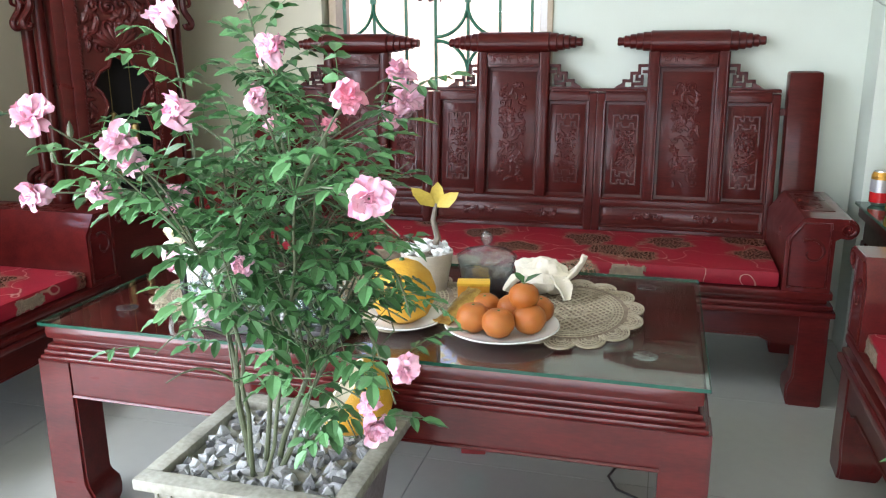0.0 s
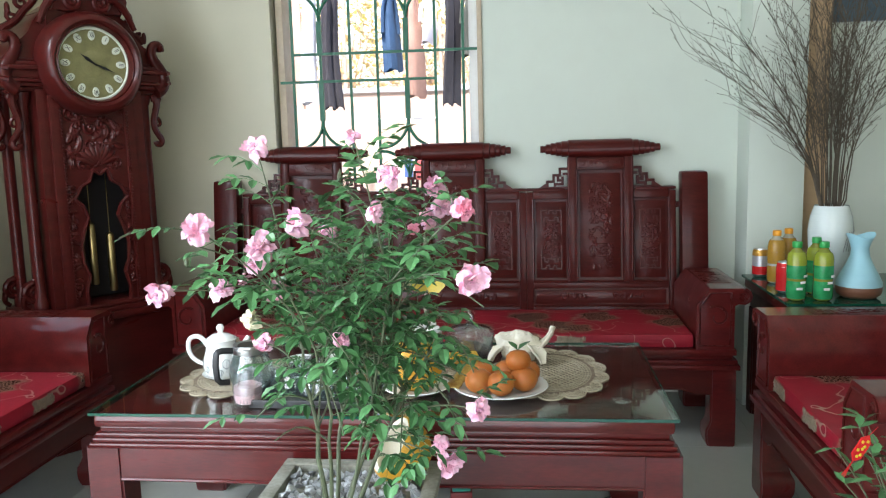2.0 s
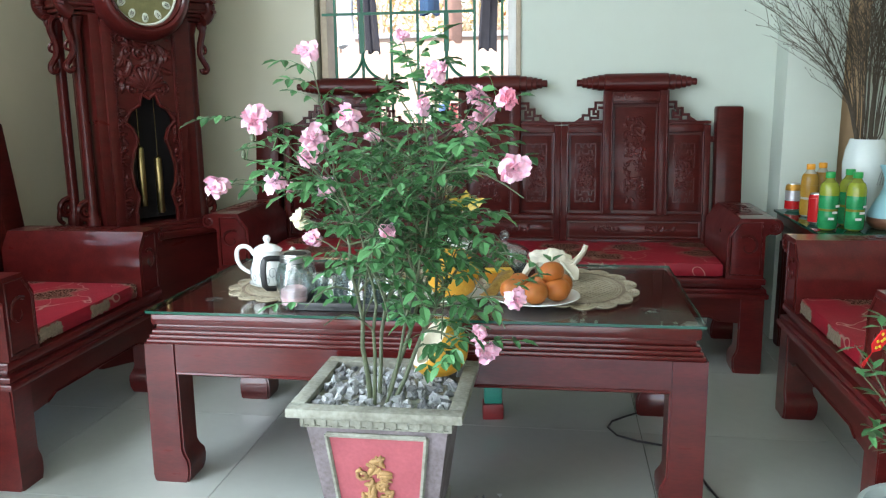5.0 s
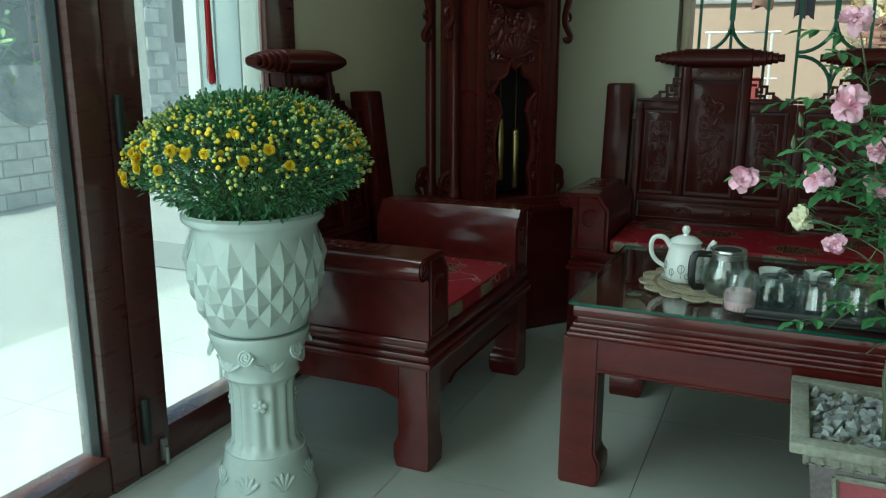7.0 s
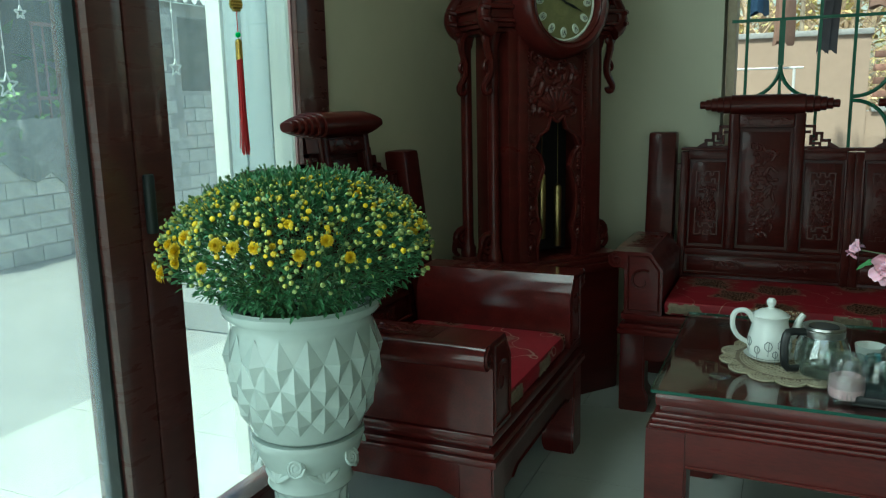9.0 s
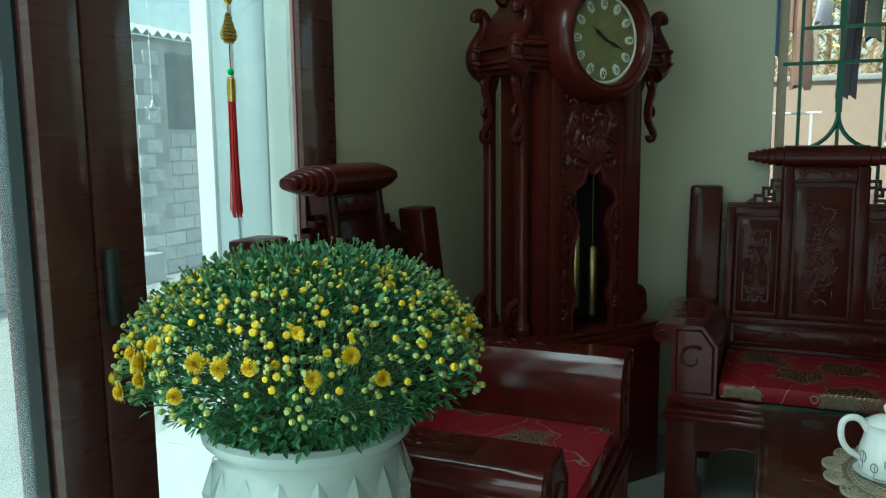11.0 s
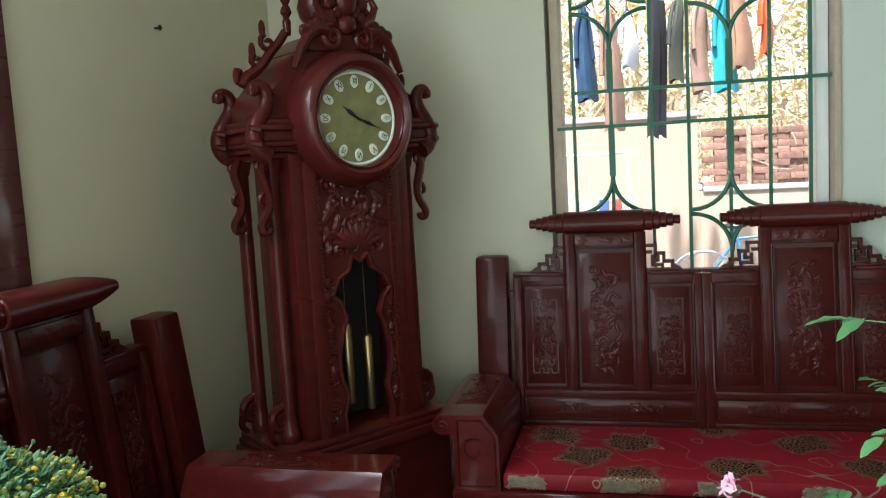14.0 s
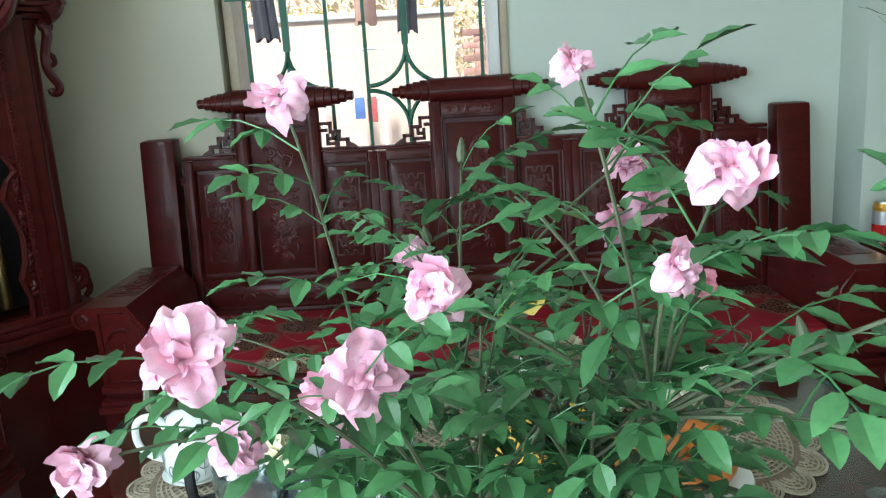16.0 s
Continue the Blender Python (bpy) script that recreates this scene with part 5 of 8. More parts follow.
for k in range(9):
    add_box(bm, -0.115 + 0.0262 * k, -0.098 + 0.0262 * k, -0.114, -0.109, 0.060, 0.064)
    add_box(bm, -0.115 + 0.0262 * k, -0.111 + 0.0262 * k, -0.114, -0.109, 0.060, 0.078)
part("key_border", bm, STONEP, rim)
slope = math.atan2(0.032, 0.282)
tiltm = Matrix.Translation((0, -0.1025, 0.07)) @ Matrix.Rotation(slope, 4, "X")
bm = bmesh.new()
add_prism(bm, [(-0.086, 0.03), (-0.110, 0.262), (0.110, 0.262), (0.086, 0.03)], -0.004, 0.002, "y", tiltm)
panel = part("front_panel", bm, PINKP, body_ob, "faded pink panel")
bm = bmesh.new()
for a, b in (((-0.088, 0.026), (-0.113, 0.266)), ((0.088, 0.026), (0.113, 0.266)), ((-0.113, 0.266), (0.113, 0.266)), ((-0.088, 0.026), (0.088, 0.026))):
    add_tube(bm, [(a[0], -0.004, a[1]), (b[0], -0.004, b[1])], 0.006, 6, m=tiltm)
part("panel_frame", bm, STONEP, body_ob)
bm = bmesh.new()
r2 = random.Random(5)
for k in range(70):
    h = r2.random()
    w = 0.066 * (1 - h) * (0.55 + 0.45 * abs(math.sin(9 * h + 0.6))) + 0.008
    mm = tiltm @ Matrix.Translation((r2.uniform(-w, w), -0.006, 0.035 + 0.175 * h)) @ Matrix.Rotation(r2.uniform(0, 3), 4, "Y")
    add_ball(bm, (0, 0, 0), r2.uniform(0.007, 0.014), 1.4, 0.5, 0.5, 7, 5, mm)
for k in range(8):
    pts = [(px, -0.008, pz) for px, pz in spiral(r2.uniform(-0.05, 0.05), r2.uniform(0.05, 0.17), 0.016, 0.004, 1.1, r2.uniform(0, 6), 8)]
    add_tube(bm, pts, 0.005, 5, m=tiltm)
part("gilt_tree", bm, GILT, panel, "raised gilt tree ornament")
part("soil", box_bm(-0.162, 0.162, -0.13, 0.13, 0.34, 0.372), SOIL, rose)
for o in rose.children_recursive:
    o.data.transform(Matrix.Diagonal((1, 1.13, 1, 1)))

GRAVEL = material("grey_gravel", (0.40, 0.42, 0.42), 0.8, vary=0.4, scale=60, bump=0.4, bump_scale=120, per_object=0.6)


def stone_mesh(seed):
    bm, rr = bmesh.new(), random.Random(seed)
    pts = [bm.verts.new(Vector((rr.gauss(0, 1), rr.gauss(0, 1), rr.gauss(0, 1))).normalized() * rr.uniform(0.75, 1.1)) for _ in range(11)]
    bmesh.ops.convex_hull(bm, input=pts)
    return mesh_from(bm, "stone", GRAVEL, smooth=False)


stones = [stone_mesh(k) for k in range(7)]
r3 = random.Random(9)
for i in range(290):
    x, y = r3.uniform(-0.153, 0.153), r3.uniform(-0.136, 0.136)
    s = r3.uniform(0.008, 0.0165)
    ob = new("stone", stones[i % 7])
    ob.parent = rose
    ob.matrix_local = Matrix.Translation((x, y, 0.374 + s * 0.5 + r3.uniform(0, 0.010))) @ Euler((r3.uniform(0, 6), r3.uniform(0, 6), r3.uniform(0, 6))).to_matrix().to_4x4() @ Matrix.Diagonal((s * 1.25, s, s * 0.8, 1))

ROSELEAF = material("rose_leaf", (0.090, 0.245, 0.090), 0.30, vary=0.35, scale=18, per_object=0.4, ior=1.4)
ROSELEAF2 = material("rose_leaf_mass", (0.085, 0.235, 0.086), 0.30, vary=0.35, scale=18, island=0.4, ior=1.4)
ROSESTEM = material("rose_stem", (0.10, 0.125, 0.065), 0.6, vary=0.35, scale=30)
PETAL = material("pink_petal", (0.80, 0.36, 0.50), 0.6, vary=0.2, scale=75, soft=0.12, second=(0.87, 0.57, 0.68), per_object=0.12)
DEEPPETAL = material("deep_pink_petal", (0.80, 0.24, 0.36), 0.6, vary=0.2, scale=35, second=(0.86, 0.42, 0.52))
CREAM = material("cream_petal", (0.82, 0.78, 0.55), 0.6, vary=0.1, scale=30)
inv = rose.matrix_world.inverted()
r4 = random.Random(21)
# canes: world places of the tops that they climb to
FLOWERS = [(-0.920, 0.957, 1.033, 1.2, 0), (-1.067, 1.102, 0.892, 1.05, 0), (-0.907, 1.256, 1.176, 1.15, 0), (-0.662, 1.091, 1.190, 0.62, 0), (-0.580, 1.003, 1.122, 1.05, 0), (-0.443, 0.920, 1.066, 0.85, 1), (-0.435, 0.953, 0.941, 1.15, 0),
           (-0.550, 1.420, 1.075, 1.1, 0), (-0.530, 1.400, 1.030, 1.15, 0), (-0.562, 1.425, 1.000, 1.0, 0), (-0.803, 1.430, 0.98, 0.9, 0), (-0.820, 1.000, 0.996, 1.2, 0), (-0.775, 1.072, 1.033, 1.15, 0), (-0.944, 1.119, 0.900, 1.05, 0), (-0.849, 1.165, 0.884, 1.05, 0), (-0.860, 1.08, 0.955, 0.9, 0),
           (-0.436, 1.075, 0.667, 1.0, 0), (-0.500, 1.123, 0.541, 1.1, 0), (-0.52, 1.14, 0.575, 0.8, 0), (-0.935, 1.083, 0.906, 0.7, 0), (-0.610, 1.010, 1.056, 0.75, 0), (-0.558, 1.120, 1.012, 0.5, 1), (-0.963, 1.320, 0.788, 1.1, 2), (-0.70, 1.10, 0.80, 0.8, 0), (-0.62, 1.40, 0.86, 0.8, 2), (-0.90, 1.22, 0.76, 0.9, 0),
           (-1.080, 1.60, 0.832, 0.85, 0), (-0.98, 1.10, 0.985, 0.9, 3), (-0.99, 1.07, 0.95, 0.8, 3), (-0.742, 1.303, 1.096, 0.9, 3), (-0.79, 1.70, 0.93, 1.1, 3), (-0.52, 1.02, 0.99, 0.8, 3)]
stems_bm, mass_bm = bmesh.new(), bmesh.new()
canes = []
for i in range(6):
    a = 2 * math.pi * i / 6
    base = Vector((-0.752 + 0.026 * math.cos(a), 1.215 + 0.030 * math.sin(a), 0.375))
    topp = Vector((-0.68 + 0.16 * math.cos(a), 1.22 + 0.15 * math.sin(a), r4.uniform(0.74, 0.93)))
    mid = base.lerp(topp, 0.45) + Vector((r4.uniform(-0.03, 0.03), r4.uniform(-0.03, 0.03), 0.08))
    pts = [((1 - t) ** 2) * base + 2 * t * (1 - t) * mid + t * t * topp + Vector((r4.uniform(-0.006, 0.006), r4.uniform(-0.006, 0.006), 0)) for t in spread(9)]
    canes.append(pts)
    cane_bm = bmesh.new()
    add_tube(cane_bm, [inv @ p for p in pts], r4.uniform(0.0040, 0.0068), 8, 0.0020)
    part("cane", cane_bm, ROSESTEM, rose)
twigs = []
for fx, fy, fz, fs, fk in FLOWERS:
    f = Vector((fx, fy, fz))
    cane = min(canes, key=lambda c: min((p - f).length + max(0, p.z - f.z + 0.04) * 3 for p in c[3:]))
    q = min(cane[3:], key=lambda p: (p - f).length + max(0, p.z - f.z + 0.04) * 3)
    mid = q.lerp(f, 0.55) + Vector((r4.uniform(-0.02, 0.02), r4.uniform(-0.02, 0.02), 0.03))
    pts = [((1 - t) ** 2) * q + 2 * t * (1 - t) * mid + t * t * f for t in spread(7)]
    twigs.append(pts)
    add_tube(stems_bm, [inv @ p for p in pts], 0.0022, 5, 0.0014)
for i in range(66):
    c = r4.choice(canes)
    q = c[r4.randint(3, 8)]
    u = r4.uniform(0, 2 * math.pi)
    tip = Vector((-0.655 + 0.195 * math.cos(u) * r4.uniform(0.35, 1), 1.20 + 0.20 * math.sin(u) * r4.uniform(0.35, 1), r4.uniform(0.58, 0.97) if i < 50 else r4.uniform(0.86, 1.02)))
    if tip.y > 1.46:
        tip.z = max(tip.z, 0.66)
    mid = q.lerp(tip, 0.5) + Vector((0, 0, 0.04))
    pts = [((1 - t) ** 2) * q + 2 * t * (1 - t) * mid + t * t * tip for t in spread(6)]
    twigs.append(pts)
    add_tube(stems_bm, [inv @ p for p in pts], 0.0024, 5, 0.0012)
# low and reaching shoots
for tip in ((-0.46, 1.10, 0.60), (-0.62, 1.18, 0.50), (-0.55, 1.16, 0.50), (-0.90, 1.14, 0.62), (-0.42, 1.02, 0.88), (-0.84, 1.08, 0.60), (-0.70, 1.18, 1.08), (-0.45, 1.15, 0.72)):
    tip = Vector(tip)
    q = min((p for c in canes for p in c[2:]), key=lambda p: (p - tip).length)
    pts = [q.lerp(tip, t) + Vector((0, 0, 0.03 * math.sin(math.pi * t))) for t in spread(6)]
    twigs.append(pts)
    add_tube(stems_bm, [inv @ p for p in pts], 0.0026, 5, 0.0013)
tagged(part("twig_growth", stems_bm, ROSESTEM, rose), kind="stuff")


def spray_bm(seed):
    """A compound rose leaf: a bent stalk with five or seven leaflets."""
    rr = random.Random(seed)
    bm = bmesh.new()
    k = rr.choice((2, 2, 3))
    ln = 0.075 + 0.012 * k
    stalk = [Vector((ln * t, 0, 0.02 * math.sin(2.2 * t))) for t in spread(4)]
    add_tube(bm, stalk, 0.0011, 4, 0.0006)
    for j in range(k):
        t = 0.4 + 0.45 * j / max(1, k - 1)
        p = Vector((ln * t, 0, 0.02 * math.sin(2.2 * t)))
        for s in (-1, 1):
            d = Vector((0.55, s * 0.85, rr.uniform(-0.65, 0.15)))
            add_leaf(bm, p, d, Vector((0, rr.uniform(-0.3, 0.3), 1)), rr.uniform(0.027, 0.043), rr.uniform(0.015, 0.022), 0.22, True)
    add_leaf(bm, stalk[-1], Vector((1, rr.uniform(-0.2, 0.2), -0.25)), Vector((0, 0, 1)), rr.uniform(0.036, 0.050), rr.uniform(0.019, 0.026), 0.22, True)
    return bm


sprays = [mesh_from(spray_bm(50 + k), "leaf", ROSELEAF) for k in range(10)]
spots = []
for pts in twigs:
    n = len(pts)
    for j in range(1, n):
        for _ in range(r4.choice((0, 0, 1, 1, 1))):
            spots.append((pts[j].lerp(pts[j - 1], r4.random()), (pts[j] - pts[j - 1])))
for pts in twigs[:len(FLOWERS)]:
    if pts[-1].z > 1.09:
        for j in (3, 4, 4, 5):
            spots.append((pts[j].lerp(pts[j - 1], r4.random()), (pts[j] - pts[j - 1])))
for pts in canes:
    for j in range(4, 9):
        spots.append((pts[j], (pts[j] - pts[j - 1])))
spots = [q for q in spots if (-0.97 < q[0].x < -0.38 or r4.random() < 0.2) and (q[0].z < 1.10 or q[0].x < -0.62 or r4.random() < 0.4)]
r4.shuffle(spots)


def spray_pose(p, way):
    a = r4.uniform(0, 2 * math.pi)
    d = Vector((math.cos(a), math.sin(a), r4.uniform(-0.5, 0.35))) + 0.5 * way.normalized()
    d.normalize()
    side = d.cross(Vector((r4.uniform(-0.3, 0.3), r4.uniform(-0.3, 0.3), 1))).normalized()
    up = side.cross(d)
    s = r4.uniform(0.68, 1.06)
    rot = Matrix((d, -side, up)).transposed().to_4x4()
    return Matrix.Translation(p) @ rot @ Matrix.Diagonal((s, s, s, 1))


for k, (p, way) in enumerate(spots):
    m = inv @ spray_pose(p, way)
    if k < 300:
        ob = new("leaf", sprays[k % 10])
        ob.parent = rose
        ob.matrix_local = m
    else:
        me = sprays[k % 10]
        vs = [mass_bm.verts.new(m @ v.co) for v in me.vertices]
        for f in me.polygons:
            mass_bm.faces.new([vs[i] for i in f.vertices])
tagged(part("foliage", mass_bm, ROSELEAF2, rose), kind="stuff")


def rose_mesh(seed, mat, full=True):
    """A loose, ragged double rose: uneven whorls of wide pointed petals."""
    bm, rr = bmesh.new(), random.Random(seed)
    whorls = ((7, 0.003, -0.15, 0.041), (7, 0.003, 0.25, 0.038), (6, 0.003, 0.65, 0.033), (5, 0.002, 1.0, 0.027), (3, 0.001, 1.3, 0.020)) if full else ((5, 0.003, -0.35, 0.043), (5, 0.003, 0.45, 0.034), (3, 0.002, 1.1, 0.024))
    for count, r, tilt, size in whorls:
        for i in range(count):
            a = 2 * math.pi * (i + rr.uniform(-0.35, 0.35)) / count + tilt * 3
            t = tilt + rr.uniform(-0.35, 0.35)
            s = size * rr.uniform(0.75, 1.12)
            out, up = Vector((math.cos(a), math.sin(a), 0)), Vector((0, 0, 1))
            side = Vector((-math.sin(a), math.cos(a), 0))
            curl, twist, cup = rr.uniform(-0.7, 1.1), rr.uniform(-0.5, 0.5), rr.uniform(0.1, 0.55)
            grid = []
            for gu in range(6):
                uu = gu / 5
                w = s * 0.42 * (0.25 + 0.75 * math.sin(math.pi * (0.06 + 0.64 * uu)) ** 0.7)
                row = []
                for gv in range(7):
                    vv = (gv - 3) / 3
                    bend = t + 0.35 * (1 - uu) - curl * uu * uu
                    ln = s * uu * (1 - 0.22 * vv * vv * uu * uu) * (1 + 0.06 * math.sin(5 * vv + a * 7) * uu)
                    p = out * (r + ln * math.cos(bend)) + up * (ln * math.sin(bend) - 0.006) + side * w * vv + up * (cup * w * vv * vv + twist * w * vv + 0.0032 * uu * math.sin(5.5 * vv + a * 3))
                    row.append(bm.verts.new(p))
                grid.append(row)
            for gu in range(5):
                for gv in range(6):
                    bm.faces.new((grid[gu][gv], grid[gu][gv + 1], grid[gu + 1][gv + 1], grid[gu + 1][gv]))
    me = mesh_from(bm, "rose_flower", mat)
    me.set_sharp_from_angle(angle=radians(120))
    return me


rose_kinds = {0: [rose_mesh(k, PETAL, k % 3 != 0) for k in range(1, 9)], 1: [rose_mesh(8, DEEPPETAL)], 2: [rose_mesh(9, CREAM)]}
bud_bm = lathe_bm([(0, 0), (0.004, 0.002), (0.0062, 0.010), (0.0045, 0.020), (0.0015, 0.029), (0, 0.031)], 8)
rosebud = mesh_from(bud_bm, "rosebud", ROSESTEM)
for k, (fx, fy, fz, fs, fk) in enumerate(FLOWERS):
    f = Vector((fx, fy, fz))
    if fk == 3:
        place("rosebud", rosebud, rose, inv @ f, (r4.uniform(-0.4, 0.4), r4.uniform(-0.4, 0.4), 1), 0, fs)
        continue
    out = 0.5 * (f - Vector((-0.72, 1.3, 0.75))).normalized() + Vector((r4.uniform(-0.6, 0.6), r4.uniform(-1.1, -0.5), r4.uniform(-0.1, 0.7)))
    me = rose_kinds[fk][k % len(rose_kinds[fk])]
    ob = place("flower", me, rose, inv @ f, inv.to_3x3() @ out, r4.uniform(0, 6), fs * 0.64)
    if fk:
        tagged(ob, "deep pink rose" if fk == 1 else "cream white rose")
# cut pomelo leaning on the planter's back edge
RIND = material("pomelo_rind", (0.72, 0.42, 0.035), 0.5, vary=0.2, scale=8, bump=0.35, bump_scale=220, second=(0.60, 0.30, 0.02))
PITH = material("white_pith", (0.78, 0.74, 0.60), 0.7, vary=0.15, scale=20, bump=0.3)

half_pomelo = thing("cut_pomelo", "hollowed yellow pomelo half leaning on the planter edge", "fruit", (-0.645, 1.385, 0.462), 0)
lean_m = Euler((radians(18), radians(-52), 0)).to_matrix().to_4x4()
R = 0.076
outer = [(R * math.sin(t) * (1 + 0.02 * math.sin(5 * t)), -R * math.cos(t)) for t in np.linspace(0.02, 1.85, 14)]
bm = bmesh.new()
add_lathe(bm, [(0, -R)] + outer + [(0.94 * outer[-1][0], outer[-1][1] + 0.004)], 32, lean_m)
part("rind", bm, RIND, half_pomelo)
bm = bmesh.new()
add_lathe(bm, [(0.95 * outer[-1][0], outer[-1][1] + 0.0035), (0.80 * outer[-1][0], outer[-1][1] + 0.001)] + [(0.83 * x, 0.83 * z) for x, z in outer[::-1][1:]] + [(0, -0.83 * R)], 32, lean_m)
part("pith", bm, PITH, half_pomelo, "thick white pith inside")

# ---- on the tea table ----
Z = 0.5005
PORCELAIN = material("white_porcelain", (0.80, 0.83, 0.80), 0.12, vary=0.04, scale=9, coat=0.5)
GREYINK = material("grey_leaf_print", (0.26, 0.30, 0.30), 0.3, vary=0.3, scale=30)
CLEAR = glass_material("clear_glassware", (0.90, 0.95, 0.94), haze=0.08, shine=0.16)
BLACKP = material("black_plastic", (0.014, 0.015, 0.016), 0.3, vary=0.2, scale=20)
LACE = material("lace_doily", (0.47, 0.42, 0.31), 0.8, vary=0.2, scale=30, second=(0.31, 0.27, 0.18), bump=0.5, bump_scale=150)

LACEGROUND = material("lace_ground", (0.27, 0.225, 0.155), 0.85, vary=0.35, scale=40, second=(0.17, 0.12, 0.085), bump=0.8, bump_scale=260)


def doily(at, rx, ry, label):
    """A round crocheted mat: an open net in the middle, rings of threads, and fans of arcs that make a scalloped edge."""
    ob = thing("doily", label, "table mat", (*at, Z))
    n = 14
    bm = bmesh.new()

    def thread(pts, r=0.0013):
        add_tube(bm, [(rx * x, ry * y, 0.0014) for x, y in pts], r, 4)

    def ring(r, w=0.0016, k=60):
        thread([(r * math.cos(2 * math.pi * i / k), r * math.sin(2 * math.pi * i / k)) for i in range(k + 1)], w)

    for k in range(-8, 9):
        d = 0.068 * k
        h = math.sqrt(max(0.0, 0.56 ** 2 - d * d))
        if h > 0.05:
            for s in (-1, 1):
                c = math.sqrt(0.5)
                thread([((d - h) * c, s * (d + h) * c), ((d + h) * c, s * (d - h) * c)], 0.0017 if k % 3 else 0.0030)
    for r, w in ((0.20, 0.003), (0.56, 0.0024), (0.60, 0.0016), (0.645, 0.0024), (0.69, 0.0014)):
        ring(r, w)
    for i in range(4 * n):
        a = 2 * math.pi * i / (4 * n)
        thread([(r * math.cos(a + q), r * math.sin(a + q)) for r, q in ((0.56, 0.0), (0.625, 0.03), (0.69, 0.0))])
    for i in range(n):
        a = 2 * math.pi * (i + 0.5) / n
        mid, c, s = 0.765, math.cos(a), math.sin(a)
        for rad, w in ((0.205, 0.0030), (0.175, 0.0014), (0.14, 0.0022), (0.095, 0.0014), (0.055, 0.0026)):
            arc = []
            for t in np.linspace(-1.75, 1.75, 13):
                u, v = mid + rad * math.cos(t), rad * math.sin(t) * 0.98
                arc.append((u * c - v * s, u * s + v * c))
            thread(arc, w)
        for t in (-1.2, -0.6, 0.0, 0.6, 1.2):
            thread([((mid + q * math.cos(t)) * c - q * math.sin(t) * s, (mid + q * math.cos(t)) * s + q * math.sin(t) * c) for q in (0.03, 0.20)], 0.0012)
    part("lace", bm, LACE, ob)
    bm = bmesh.new()
    edge = []
    for i in range(14 * n):
        a = 2 * math.pi * i / (14 * n)
        k = 0.80 + 0.15 * abs(math.sin(n * a / 2))
        edge.append((rx * k * math.cos(a), ry * k * math.sin(a)))
    lo = [bm.verts.new((x, y, 0.0002)) for x, y in edge]
    hi = [bm.verts.new((x, y, 0.0010)) for x, y in edge]
    bm.faces.new(hi)
    bm.faces.new(lo[::-1])
    for i in range(len(lo)):
        bm.faces.new((lo[i], lo[(i + 1) % len(lo)], hi[(i + 1) % len(lo)], hi[i]))
    part("ground_net", bm, LACEGROUND, ob, "close woven ground of the lace")
    return ob


doily((-1.185, 1.82), 0.175, 0.20, "beige lace doily under the teapot")
doily((-0.285, 1.88), 0.175, 0.26, "beige lace doily beside the fruit plate")
doily((-0.735, 1.86), 0.21, 0.25, "beige lace doily under the plates")


def teapot(at):
    ob = thing("teapot", "white porcelain teapot with grey leaf print", "teapot", (*at, Z + 0.002), 18)
    part("saucer", lathe_bm([(0, 0), (0.04, 0), (0.058, 0.010), (0.060, 0.013), (0.045, 0.008), (0, 0.006)], 28), PORCELAIN, ob)
    part("body", lathe_bm([(0, 0.008), (0.042, 0.008), (0.050, 0.016), (0.054, 0.036), (0.052, 0.058), (0.046, 0.080), (0.042, 0.098), (0.043, 0.108), (0.046, 0.114), (0.043, 0.115), (0.039, 0.105)], 32), PORCELAIN, ob)
    part("lid", lathe_bm([(0.042, 0.112), (0.038, 0.12), (0.024, 0.128), (0.010, 0.131), (0.007, 0.135), (0.011, 0.142), (0.012, 0.149), (0.007, 0.157), (0, 0.158)], 24), PORCELAIN, ob)
    bm = bmesh.new()
    add_tube(bm, smooth_path([(-0.038, 0, 0.096), (-0.058, 0, 0.128), (-0.090, 0, 0.124), (-0.094, 0, 0.088), (-0.080, 0, 0.058), (-0.048, 0, 0.040)]), 0.0075, 10, 0.006)
    part("handle", bm, PORCELAIN, ob)
    bm = bmesh.new()
    add_tube(bm, smooth_path([(0.040, 0, 0.050), (0.062, 0, 0.070), (0.068, 0, 0.098), (0.080, 0, 0.116)]), 0.014, 12, 0.007)
    part("spout", bm, PORCELAIN, ob)
    bm = bmesh.new()
    for a, z, s in ((-1.9, 0.046, 1), (-1.3, 0.050, 1.2), (-1.6, 0.026, 0.7), (-0.8, 0.044, 0.9), (-2.4, 0.034, 0.8), (-2.9, 0.05, 1.0)):
        for k in range(7):
            u = a + 0.17 * s * math.cos(k * 2 * math.pi / 7)
            zz = z + 0.012 * s * math.sin(k * 2 * math.pi / 7)
            u2, z2 = a + 0.17 * s * math.cos((k + 1) * 2 * math.pi / 7), z + 0.012 * s * math.sin((k + 1) * 2 * math.pi / 7)
            add_tube(bm, [(0.0545 * math.cos(u), 0.0545 * math.sin(u), zz), (0.0545 * math.cos(u2), 0.0545 * math.sin(u2), z2)], 0.0011, 4)
        add_tube(bm, [(0.0543 * math.cos(a), 0.0543 * math.sin(a), z - 0.026), (0.0543 * math.cos(a + 0.03), 0.0543 * math.sin(a + 0.03), z + 0.01)], 0.0009, 4)
    part("leaf_print", bm, GREYINK, ob)


teapot((-1.238, 1.815))


